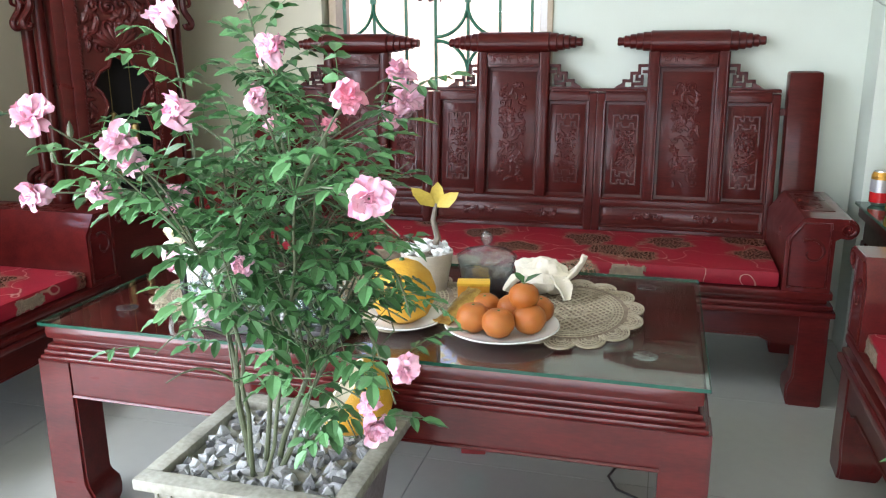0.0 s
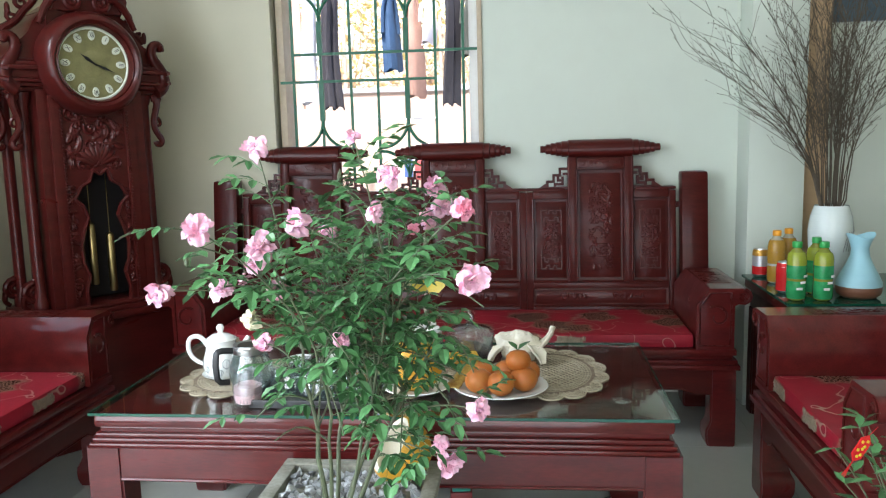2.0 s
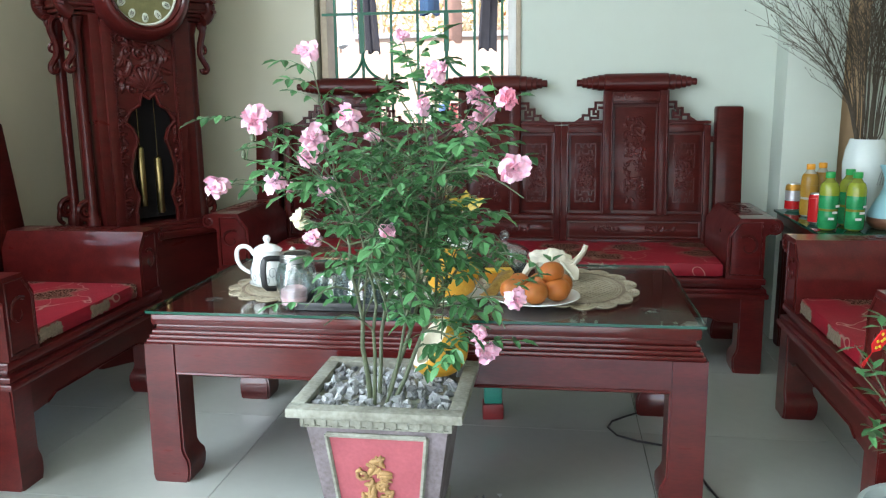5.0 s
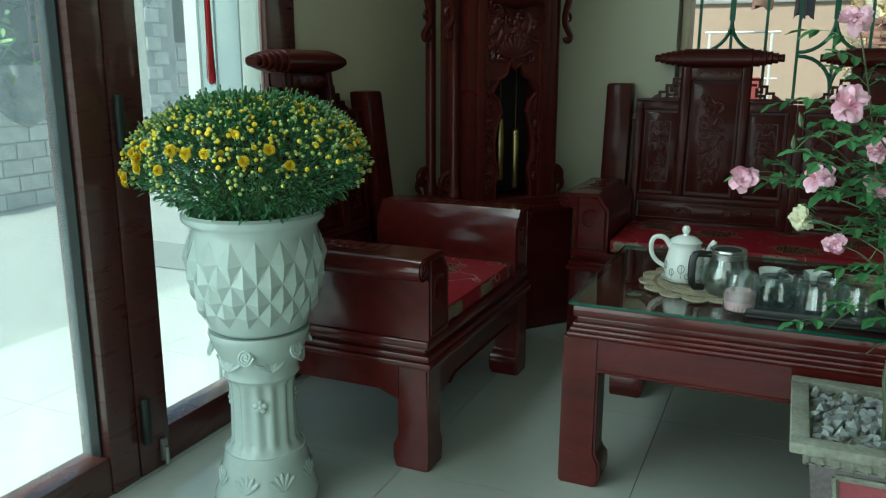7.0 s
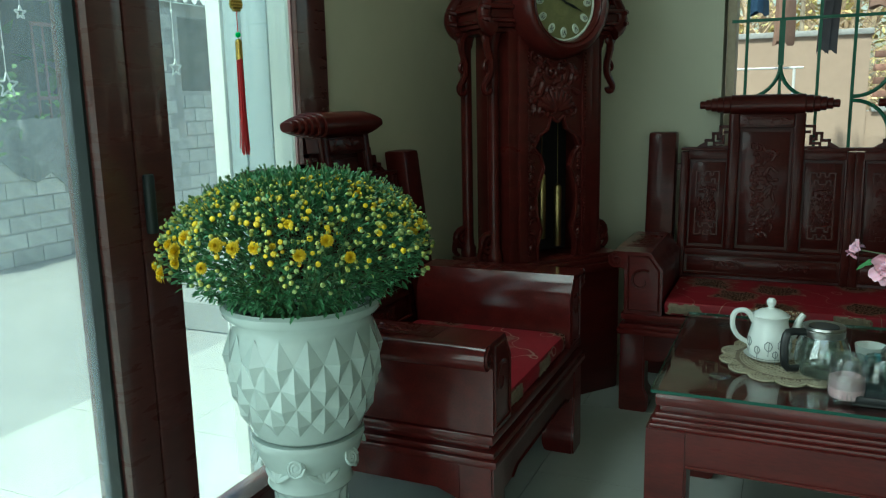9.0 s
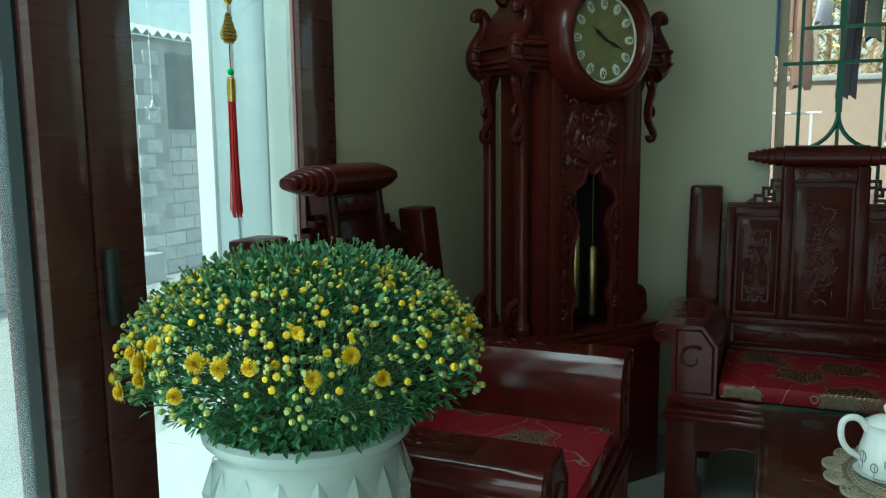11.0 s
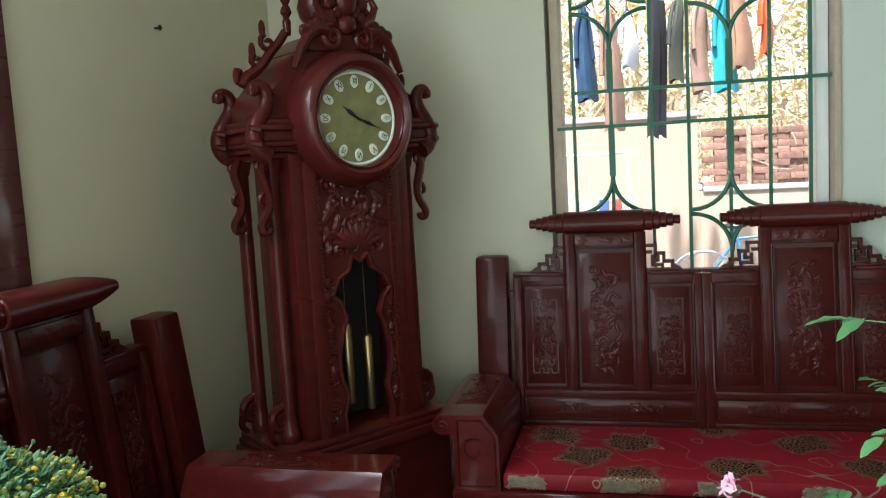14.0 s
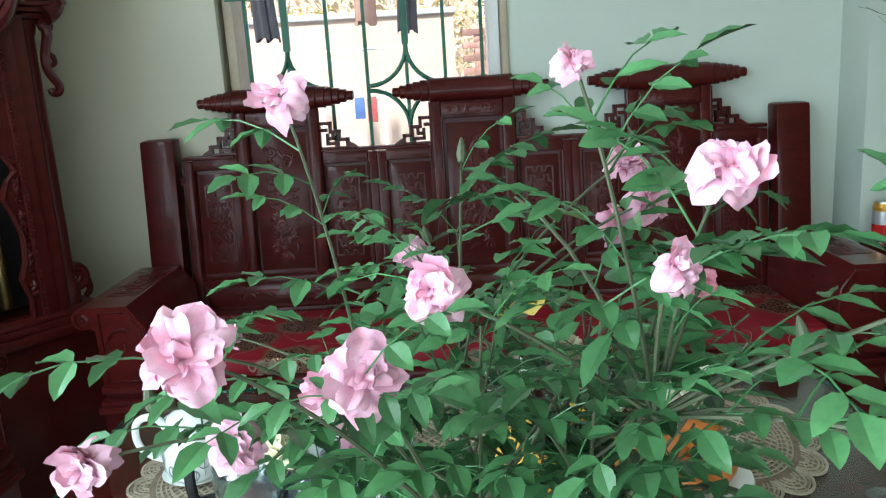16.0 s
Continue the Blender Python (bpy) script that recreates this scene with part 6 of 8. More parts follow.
def pitcher(at):
    ob = thing("glass_teapot", "round clear glass pitcher with black handle and lid", "pitcher", (*at, Z + 0.002), -150)
    part("body", lathe_bm([(0, 0.002), (0.045, 0.002), (0.058, 0.02), (0.062, 0.045), (0.058, 0.075), (0.046, 0.10), (0.045, 0.112), (0.0435, 0.112), (0.0445, 0.10), (0.056, 0.075), (0.0602, 0.045), (0.056, 0.022), (0.044, 0.0045), (0, 0.0045)], 30), CLEAR, ob, "clear glass body")
    part("collar", lathe_bm([(0.047, 0.098), (0.048, 0.112), (0.046, 0.114), (0.046, 0.098)], 28), STEEL, ob)
    part("lid", lathe_bm([(0, 0.117), (0.036, 0.117), (0.040, 0.121), (0.046, 0.122), (0.047, 0.117), (0.044, 0.113), (0, 0.113)], 28), STEEL, ob, "steel lid with dark strainer")
    part("strainer", lathe_bm([(0, 0.121), (0.033, 0.1205), (0.034, 0.1172), (0, 0.1172)], 24), BLACKP, ob, "black strainer disc")
    bm = bmesh.new()
    add_tube(bm, smooth_path([(0.046, 0, 0.108), (0.086, 0, 0.112), (0.094, 0, 0.10), (0.096, 0, 0.06), (0.092, 0, 0.022), (0.060, 0, 0.020)], 1), 0.0072, 8, 0.0068, flat=1.4)
    part("handle", bm, BLACKP, ob, "black plastic handle")


pitcher((-1.120, 1.728))


def tumbler(name, at, r, h, label, flare=1.0, upside=False, z=Z):
    ob = thing(name, label, "glass", (*at, z + 0.001), 0, "glass cups on the tray" if upside else "")
    t = 0.0022
    prof = [(0, 0.0), (r * 0.82, 0.0), (r * 0.92, 0.006), (r, h * 0.45), (r * flare, h), (r * flare - t, h), (r - t, h * 0.45), (r * 0.9 - t, 0.009), (0, 0.008)]
    if upside:
        prof = [(a, h - b) for a, b in prof]
        bm = bmesh.new()
        rings = []
        for a, b in prof:
            rings.append([bm.verts.new((0, 0, b))] if a < 1e-5 else [bm.verts.new((a * (1 + 0.05 * math.cos(12 * 2 * math.pi * i / 48)) * math.cos(2 * math.pi * i / 48), a * (1 + 0.05 * math.cos(12 * 2 * math.pi * i / 48)) * math.sin(2 * math.pi * i / 48), b)) for i in range(48)])
        for p, q in zip(rings, rings[1:]):
            for i in range(48):
                f = list(dict.fromkeys([p[i % len(p)], p[(i + 1) % 48 % len(p)], q[(i + 1) % 48 % len(q)], q[i % len(q)]]))
                if len(f) > 2:
                    bm.faces.new(f)
    else:
        bm = lathe_bm(prof, 28)
    part("cup", bm, CLEAR, ob)
    return ob


g = tumbler("candle_glass", (-1.075, 1.575), 0.040, 0.100, "clear glass tumbler with a pink candle inside", 0.92)
PINKWAX = material("pink_wax", (0.75, 0.36, 0.42), 0.5, vary=0.3, scale=30, second=(0.85, 0.62, 0.62))
part("candle", lathe_bm([(0, 0.010), (0.034, 0.010), (0.0365, 0.03), (0.036, 0.052), (0.026, 0.058), (0.018, 0.048), (0, 0.046)], 22), PINKWAX, g, "pink candle")
tray = thing("tea_tray", "black lacquered tea tray on the glass top", "tray", (-0.90, 1.66, Z))
bm = bmesh.new()
add_box(bm, -0.165, 0.165, -0.115, 0.115, 0.0, 0.006, 0.002)
for x0, x1, y0, y1 in ((-0.165, 0.165, -0.115, -0.107), (-0.165, 0.165, 0.107, 0.115), (-0.165, -0.157, -0.107, 0.107), (0.157, 0.165, -0.107, 0.107)):
    add_box(bm, x0, x1, y0, y1, 0.004, 0.022, 0.002)
part("tray_body", bm, BLACKP, tray)
for x, y in ((-1.0, 1.665), (-0.905, 1.625), (-0.815, 1.66), (-0.96, 1.735), (-0.865, 1.73)):
    tumbler("glass_cup", (x, y), 0.040, 0.072, "upturned fluted clear glass cup on the black tray", 1.12, True, Z + 0.006)
for x, y in ((-1.01, 1.84), (-0.90, 1.85)):
    c = thing("teacup", "small white porcelain cup behind the tray", "cup", (x, y, Z + 0.002), 0, "white cups behind the tray")
    part("cup", lathe_bm([(0, 0.004), (0.018, 0.0), (0.020, 0.004), (0.032, 0.03), (0.036, 0.052), (0.034, 0.052), (0.030, 0.03), (0, 0.010)], 22), PORCELAIN, c)
    bm = bmesh.new()
    add_tube(bm, [(0.033, 0, 0.042), (0.048, 0, 0.040), (0.050, 0, 0.026), (0.034, 0, 0.020)], 0.0035, 6)
    part("handle", bm, PORCELAIN, c)
ORANGE = material("mandarin_skin", (0.46, 0.115, 0.014), 0.45, vary=0.15, scale=14, bump=0.4, bump_scale=350, second=(0.40, 0.15, 0.022))
GREENLEAF = material("citrus_leaf", (0.04, 0.14, 0.03), 0.35, vary=0.3, scale=20)


def plate(name, at, r, label):
    ob = thing(name, label, "plate", (*at, Z + 0.002))
    part("dish", lathe_bm([(0, 0.002), (r * 0.55, 0.0), (r * 0.62, 0.003), (r * 0.9, 0.013), (r, 0.018), (r * 0.985, 0.0205), (r * 0.88, 0.0165), (r * 0.6, 0.007), (0, 0.006)], 40), PORCELAIN, ob)
    return ob


plate("fruit_plate", (-0.418, 1.70), 0.128, "white porcelain plate with mandarins on the table")
for k, (x, y, z, r) in enumerate(((-0.475, 1.665, 0.0, 0.037), (-0.415, 1.645, 0, 0.036), (-0.355, 1.685, 0, 0.037), (-0.40, 1.735, 0.004, 0.036), (-0.465, 1.745, 0.0, 0.035), (-0.37, 1.70, 0.048, 0.034), (-0.345, 1.76, 0.0, 0.034))):
    o = thing("mandarin", "ripe orange mandarin on the white plate", "fruit", (x, y, Z + 0.0085 + z + r * 0.86), 40 * k, "mandarins on the plate")
    o.rotation_euler[0] = 0.25 * math.sin(3 * k)
    part("skin", lathe_bm([(0, -r * 0.84), (r * 0.3, -r * 0.86), (r * 0.72, -r * 0.62), (r * 0.97, -r * 0.2), (r, r * 0.1), (r * 0.9, r * 0.48), (r * 0.6, r * 0.76), (r * 0.25, r * 0.86), (r * 0.08, r * 0.82), (0, r * 0.80)], 22), ORANGE, o)
    part("stem_end", lathe_bm([(0, r * 0.80), (0.004, r * 0.815), (0.002, r * 0.86), (0, r * 0.87)], 7), GREENLEAF, o, "green stem end")
    if k == 5:
        bm = bmesh.new()
        add_leaf(bm, Vector((0, 0, r * 0.84)), Vector((-0.8, -0.3, 0.5)), Vector((0, 0, 1)), 0.05, 0.026, 0.15)
        add_leaf(bm, Vector((0, 0, r * 0.84)), Vector((0.3, -0.8, 0.7)), Vector((0, 0, 1)), 0.042, 0.022, 0.15)
        part("leaf", bm, GREENLEAF, o)
FOIL = material("printed_gold_foil", (0.62, 0.42, 0.10), 0.32, 0.75, vary=0.5, scale=55, second=(0.22, 0.10, 0.03), bump=0.7, bump_scale=60)
o = thing("sweet_sachet", "crumpled gold foil sachet leaning on the mandarins", "sachet", (-0.522, 1.715, Z + 0.022), 62)
bm = bmesh.new()
grid = []
for i in range(13):
    u = i / 12 - 0.5
    grid.append([[bm.verts.new((0.115 * u, 0.022 * v * (1 + 0.1 * math.sin(9 * u)), sgn * 0.011 * math.cos(math.pi * u) * (1 - v * v) + 0.052 * (u + 0.5) ** 1.4 + 0.0012 * sgn + 0.002 * math.sin(31 * u + 4 * v))) for v in (-1, -0.6, -0.2, 0.2, 0.6, 1)] for sgn in (-1, 1)])
for p, q in zip(grid, grid[1:]):
    for k in range(2):
        for j in range(5):
            f = (p[k][j], q[k][j], q[k][j + 1], p[k][j + 1])
            bm.faces.new(f if k else f[::-1])
    for j, e in ((0, 1), (5, -1)):
        bm.faces.new((p[0][j], q[0][j], q[1][j], p[1][j])[::e])
for g, e in ((grid[0], -1), (grid[-1], 1)):
    for j in range(5):
        bm.faces.new((g[0][j], g[0][j + 1], g[1][j + 1], g[1][j])[::e])
part("foil_bag", bm, FOIL, o)
plate("pomelo_dish", (-0.645, 1.69), 0.092, "white porcelain dish under a pomelo")
o = thing("pomelo", "large yellow pomelo on a white dish", "fruit", (-0.648, 1.70, Z + 0.075))
part("rind", lathe_bm([(0, -0.064), (0.03, -0.066), (0.058, -0.048), (0.074, -0.015), (0.076, 0.012), (0.064, 0.044), (0.042, 0.066), (0.02, 0.075), (0, 0.076)], 30), RIND, o)
part("stem_end", lathe_bm([(0, 0.074), (0.007, 0.075), (0.005, 0.081), (0, 0.082)], 8), GREENLEAF, o)
# lidded crystal jar
o = thing("candy_jar", "lidded cut glass candy jar beside the peeled pomelo", "jar", (-0.525, 2.03, Z + 0.002))
part("jar", lathe_bm([(0, 0.0), (0.05, 0.0), (0.056, 0.01), (0.062, 0.05), (0.064, 0.068), (0.061, 0.068), (0.059, 0.05), (0.053, 0.012), (0, 0.008)], 30), CLEAR, o)
part("lid", lathe_bm([(0.066, 0.069), (0.066, 0.074), (0.05, 0.086), (0.02, 0.094), (0.008, 0.096), (0.006, 0.102), (0.012, 0.112), (0.014, 0.122), (0.007, 0.134), (0, 0.136)], 24), CLEAR, o, "domed glass lid with knob")
o.scale = (1.2, 1.2, 1.08)
part("sweets", lathe_bm([(0, 0.012), (0.045, 0.014), (0.050, 0.03), (0.03, 0.04), (0, 0.043)], 14), material("dark_sweets", (0.10, 0.035, 0.02), 0.5, vary=0.6, scale=50), o, "dark sweets inside")
# peeled pomelo rind
o = thing("pomelo_peel", "thick white peeled pomelo rind lying open", "fruit peel", (-0.375, 1.99, Z + 0.002))
bm = bmesh.new()
add_ball(bm, (0, 0, 0.046), 0.062, 1.1, 0.9, 0.74, 36, 20)
for v in bm.verts:
    d = (v.co - Vector((0, 0, 0.046))).normalized()
    k = 1 + 0.34 * noise.noise(d * 1.7 + Vector((3, 1, 0))) + 0.16 * noise.noise(d * 5.0) + 0.05 * noise.noise(d * 13.0)
    v.co = Vector((v.co.x * k, v.co.y * k, max(0.001, 0.046 + (v.co.z - 0.046) * k)))


def rind_flap(bm, root, way, up, ln, width, bend, seed):
    """A thick torn strip of rind: bent along its length, with a ragged edge and an uneven thickness."""
    way, up = Vector(way).normalized(), Vector(up).normalized()
    side = way.cross(up).normalized()
    up = side.cross(way)
    front, back = [], []
    for i in range(9):
        t = i / 8
        a = bend * t
        c = Vector(root) + way * (ln * math.sin(a) / bend) + up * (ln * (1 - math.cos(a)) / bend)
        nrm = up * math.cos(a) - way * math.sin(a)
        w = width * (0.95 - 0.6 * t ** 2.2) * (1 + 0.28 * noise.noise(Vector((3 * t, seed, 0))))
        f, b = [], []
        for j in range(7):
            u = (j - 3) / 3
            rough = 0.004 * noise.noise(Vector((5 * t, 3 * u, seed)))
            p = c + side * w * u * (1 + 0.15 * noise.noise(Vector((6 * t, u, seed + 4)))) + nrm * (0.010 * u * u + rough)
            f.append(bm.verts.new(p + nrm * 0.0075 * (1 - 0.7 * u * u) * (1 - 0.5 * t)))
            b.append(bm.verts.new(p - nrm * 0.004))
        front.append(f)
        back.append(b)
    for i in range(8):
        for j in range(6):
            bm.faces.new((front[i][j], front[i][j + 1], front[i + 1][j + 1], front[i + 1][j]))
            bm.faces.new((back[i][j], back[i + 1][j], back[i + 1][j + 1], back[i][j + 1]))
        for j, e in ((0, 1), (6, -1)):
            q = (front[i][j], front[i + 1][j], back[i + 1][j], back[i][j])
            bm.faces.new(q[::e])
    for i, e in ((0, -1), (8, 1)):
        for j in range(6):
            q = (front[i][j], front[i][j + 1], back[i][j + 1], back[i][j])
            bm.faces.new(q[::e])


rind_flap(bm, (0.045, -0.005, 0.030), (0.8, 0, 0.35), (-0.35, 0, 0.8), 0.105, 0.030, 0.9, 1.0)
rind_flap(bm, (0.045, -0.030, 0.050), (0.5, -0.7, -0.25), (0.4, -0.3, 0.8), 0.065, 0.026, -0.8, 2.0)
rind_flap(bm, (-0.045, -0.020, 0.045), (-0.75, -0.5, -0.2), (-0.3, 0, 0.9), 0.055, 0.024, -0.9, 3.0)
rind_flap(bm, (0.0, 0.035, 0.050), (0.1, 0.9, 0.1), (0, -0.2, 0.9), 0.060, 0.035, -1.0, 5.0)
part("pith", bm, PITH, o)
o = thing("cake_box", "small orange cardboard cake box", "box", (-0.535, 1.925, Z + 0.002), 12)
CARTON = material("orange_carton", (0.72, 0.30, 0.02), 0.5, vary=0.25, scale=14)
part("carton", box_bm(-0.04, 0.04, -0.022, 0.022, 0.0, 0.036, 0.002), CARTON, o)
part("carton_lid", box_bm(-0.041, 0.041, -0.023, 0.023, 0.033, 0.041, 0.002), material("yellow_carton", (0.78, 0.46, 0.03), 0.5, vary=0.15, scale=14), o)
# white pot of pebbles with a bare branch
o = thing("pebble_pot", "pale woven pot of white pebbles with a bare stem", "potted plant", (-0.672, 1.975, Z + 0.002))
o.scale = (1.28, 1.28, 1.12)
part("pot", lathe_bm([(0, 0), (0.04, 0), (0.048, 0.05), (0.054, 0.088), (0.050, 0.088), (0.046, 0.07), (0, 0.07)], 26), material("pale_ribbed_pot", (0.55, 0.52, 0.44), 0.6, vary=0.2, scale=30, bump=0.4), o)
WHITEPEB = material("white_pebbles", (0.74, 0.78, 0.76), 0.5, vary=0.1, scale=20, per_object=0.1)
peb = mesh_from(lathe_bm([(0, -0.7), (0.6, -0.6), (0.95, 0), (0.6, 0.6), (0, 0.7)], 8), "pebble", WHITEPEB)
r5 = random.Random(31)
for k in range(46):
    a, rr = r5.uniform(0, 6.28), 0.046 * math.sqrt(r5.random())
    s = r5.uniform(0.008, 0.012)
    ob = new("pebble", peb)
    ob.parent = o
    ob.matrix_local = Matrix.Translation((rr * math.cos(a), rr * math.sin(a), 0.082 + 0.020 * (1 - rr / 0.046) + r5.uniform(0, 0.010))) @ Euler((r5.uniform(0, 3), r5.uniform(0, 3), 0)).to_matrix().to_4x4() @ Matrix.Diagonal((s * 1.3, s, s * 0.8, 1))
bm = bmesh.new()
add_tube(bm, [(0.01, 0, 0.08), (0.022, 0.004, 0.12), (0.012, 0.006, 0.16), (0.02, 0.004, 0.20)], 0.009, 7, 0.004)
part("stem", bm, material("grey_bark", (0.22, 0.19, 0.15), 0.8, vary=0.4, scale=40, bump=0.5), o)
YELLEAF = material("yellowed_leaf", (0.55, 0.42, 0.06), 0.5, vary=0.3, scale=20)
bm = bmesh.new()
for d, ln in (((-0.5, -0.4, 0.6), 0.07), ((0.6, -0.3, 0.5), 0.065), ((0.1, -0.2, 1), 0.06)):
    add_leaf(bm, Vector((0.02, 0.004, 0.19)), Vector(d), Vector((0.2, -1, 0.3)), ln, 0.032, 0.15)
part("leaf", bm, YELLEAF, o, "yellowing leaf")
for x, y in ((-1.34, 1.64), (-0.107, 1.63), (-0.116, 2.115), (-1.36, 2.10)):
    o = thing("glass_pad", "clear round suction pad under the glass top", "pad", (x, y, 0.5002), 0, "clear pads of the glass top")
    part("disc", lathe_bm([(0.012, 0.0004), (0.024, 0.0008), (0.026, 0.0014), (0.012, 0.0018), (0.006, 0.003), (0, 0.003)], 24), CLEAR, o)

# ---- corner table and what stands on it ----
ct = thing("corner_table", "square rosewood corner table with a glass top", "side table")
CX0, CX1, CY0, CY1, CZ = 0.555, 1.13, 2.44, 3.045, 0.58
part("tabletop", box_bm(CX0 + 0.01, CX1 - 0.01, CY0 + 0.01, CY1 - 0.01, CZ - 0.05, CZ - 0.011, 0.008), WOOD_X, ct)
part("glass_top", box_bm(CX0, CX1, CY0, CY1, CZ - 0.009, CZ), GREENEDGE, ct, "dark green tinted glass top")
part("apron", box_bm(CX0 + 0.03, CX1 - 0.03, CY0 + 0.03, CY1 - 0.03, CZ - 0.13, CZ - 0.05, 0.005), WOOD_X, ct)
for x0, ix in ((CX0 + 0.025, 1), (CX1 - 0.085, -1)):
    for y0, iy in ((CY0 + 0.025, 1), (CY1 - 0.085, -1)):
        part("leg", hoof_leg_bm(x0, x0 + 0.06, y0, y0 + 0.06, CZ - 0.13, ix, iy), WOOD, ct)
ALU = material("can_aluminium", (0.75, 0.75, 0.74), 0.3, 1.0, vary=0.1, scale=30)
SILVERP = material("silver_can_print", (0.62, 0.64, 0.66), 0.3, 0.6, vary=0.1, scale=20)
REDP = material("red_can_print", (0.55, 0.02, 0.02), 0.25, vary=0.15, scale=20, coat=0.4)
GOLDP = material("gold_can_band", (0.62, 0.33, 0.05), 0.3, 0.6, vary=0.1, scale=20)
WHITEP = material("white_print", (0.8, 0.8, 0.78), 0.4, vary=0.05)
BLUEP = material("navy_print", (0.02, 0.03, 0.10), 0.4, vary=0.1)


def can(at, kind):
    ob = thing("drink_can", "silver and red beer can with gold rim" if kind == 0 else "red soft drink can with white swirl", "can", (*at, CZ + 0.001), 200 if kind else 150, "cans on the corner table")
    part("shell", lathe_bm([(0, 0.003), (0.022, 0.0), (0.025, 0.003), (0.032, 0.010), (0.032, 0.100), (0.027, 0.113), (0.0265, 0.116), (0.024, 0.113), (0, 0.112)], 26), ALU, ob)
    bands = ((0.011, 0.045, REDP), (0.045, 0.088, SILVERP), (0.088, 0.100, GOLDP)) if kind == 0 else ((0.011, 0.100, REDP),)
    for z0, z1, m in bands:
        part("label_band", lathe_bm([(0.0321, z0), (0.0325, z0 + 0.0005), (0.0325, z1 - 0.0005), (0.0321, z1)], 26), m, ob)
    part("neck_band", lathe_bm([(0.0323, 0.1002), (0.0275, 0.1128), (0.027, 0.1125)], 26), GOLDP if kind == 0 else REDP, ob)
    bm = bmesh.new()
    if kind == 0:
        for k in range(7):
            a = -2.3 + 0.2 * k
            add_box(bm, -0.0022, 0.0022, -0.0005, 0.0005, -0.005, 0.005, 0, Matrix.Rotation(a + math.pi / 2, 4, "Z") @ Matrix.Translation((0, -0.0328, 0.067)))
        part("writing_bar", bm, BLUEP, ob)
    else:
        pts = [(0.0328 * math.cos(-2.2 + 0.9 * t), 0.0328 * math.sin(-2.2 + 0.9 * t), 0.03 + 0.06 * t + 0.010 * math.sin(6 * t)) for t in spread(10)]
        add_tube(bm, pts, 0.0035, 5)
        part("swirl", bm, WHITEP, ob)
    bm = bmesh.new()
    add_box(bm, -0.006, 0.006, -0.010, 0.012, 0.1135, 0.115, 0.0005)
    part("tab", bm, ALU, ob)


can((0.615, 2.99), 0)
can((0.683, 3.0), 0)
can((0.605, 2.64), 1)
GREENB = material("green_bottle_label", (0.010, 0.17, 0.055), 0.2, vary=0.5, scale=30, coat=0.5, second=(0.03, 0.30, 0.10))
LEMON = material("yellow_bottle_band", (0.26, 0.32, 0.03), 0.2, vary=0.15, scale=14, coat=0.5)
GREENCAP = material("green_cap", (0.015, 0.30, 0.06), 0.4, vary=0.1)
YELCAP = material("orange_cap", (0.75, 0.32, 0.01), 0.4, vary=0.1)
ORANGEB = material("orange_drink_label", (0.42, 0.23, 0.03), 0.25, vary=0.3, scale=14, coat=0.4)
PALEDRINK = material("pale_plastic_bottle", (0.42, 0.40, 0.32), 0.15, vary=0.1, coat=0.5)
TEA = material("tea_liquid", (0.20, 0.22, 0.03), 0.1, vary=0.2, coat=0.5)


def bottle(at, kind):
    green = kind == 0
    ob = thing("drink_bottle", "green-labelled plastic tea bottle with green cap" if green else "orange-labelled plastic drink bottle with orange cap", "bottle", (*at, CZ + 0.001), 30, "bottles on the corner table")
    part("shell", lathe_bm([(0, 0.004), (0.022, 0.0), (0.030, 0.006), (0.0325, 0.02), (0.0325, 0.125), (0.031, 0.150), (0.024, 0.170), (0.0145, 0.184), (0.0135, 0.20), (0, 0.20)], 24), TEA if green else PALEDRINK, ob, "clear bottle of amber tea" if green else "pale clear plastic bottle")
    part("label_band", lathe_bm([(0.031, 0.008), (0.0335, 0.020), (0.0336, 0.055), (0.0322, 0.075), (0.0336, 0.095), (0.0338, 0.118), (0.0332, 0.126)], 24), GREENB if green else ORANGEB, ob, "printed sleeve")
    part("label_band", lathe_bm([(0.0333, 0.1262), (0.0330, 0.145), (0.0314, 0.156), (0.0285, 0.166), (0.0245, 0.172)], 24), LEMON if green else ORANGEB, ob)
    part("cap", lathe_bm([(0.0155, 0.188), (0.0165, 0.19), (0.0165, 0.206), (0.015, 0.209), (0, 0.209)], 20), GREENCAP if green else YELCAP, ob, "screw cap")
    bm = bmesh.new()
    for k in range(3):
        mm = Matrix.Rotation(-0.5 + 0.35 * k, 4, "Z") @ Matrix.Translation((0, -0.0345, 0.045 + 0.022 * k))
        add_box(bm, -0.010, 0.010, -0.0008, 0.001, -0.004, 0.004, 0, mm)
    part("writing_bar", bm, WHITEP, ob)


for x, y, k in ((0.602, 2.51, 0), (0.690, 2.50, 0), (0.705, 2.62, 0), (0.632, 2.84, 1), (0.695, 2.90, 1)):
    bottle((x, y), k)
VASEM = material("white_vase_glaze", (0.58, 0.66, 0.64), 0.18, vary=0.06, scale=6, coat=0.4)
vase = thing("tall_vase", "tall white porcelain vase filled with dry budding branches", "vase", (0.81, 2.78, CZ + 0.001))
part("body", lathe_bm([(0, 0), (0.052, 0), (0.057, 0.010), (0.068, 0.08), (0.078, 0.16), (0.081, 0.215), (0.074, 0.268), (0.063, 0.302), (0.060, 0.310), (0.056, 0.308), (0.061, 0.288), (0.05, 0.24), (0, 0.22)], 36), VASEM, vase)
bm = bmesh.new()
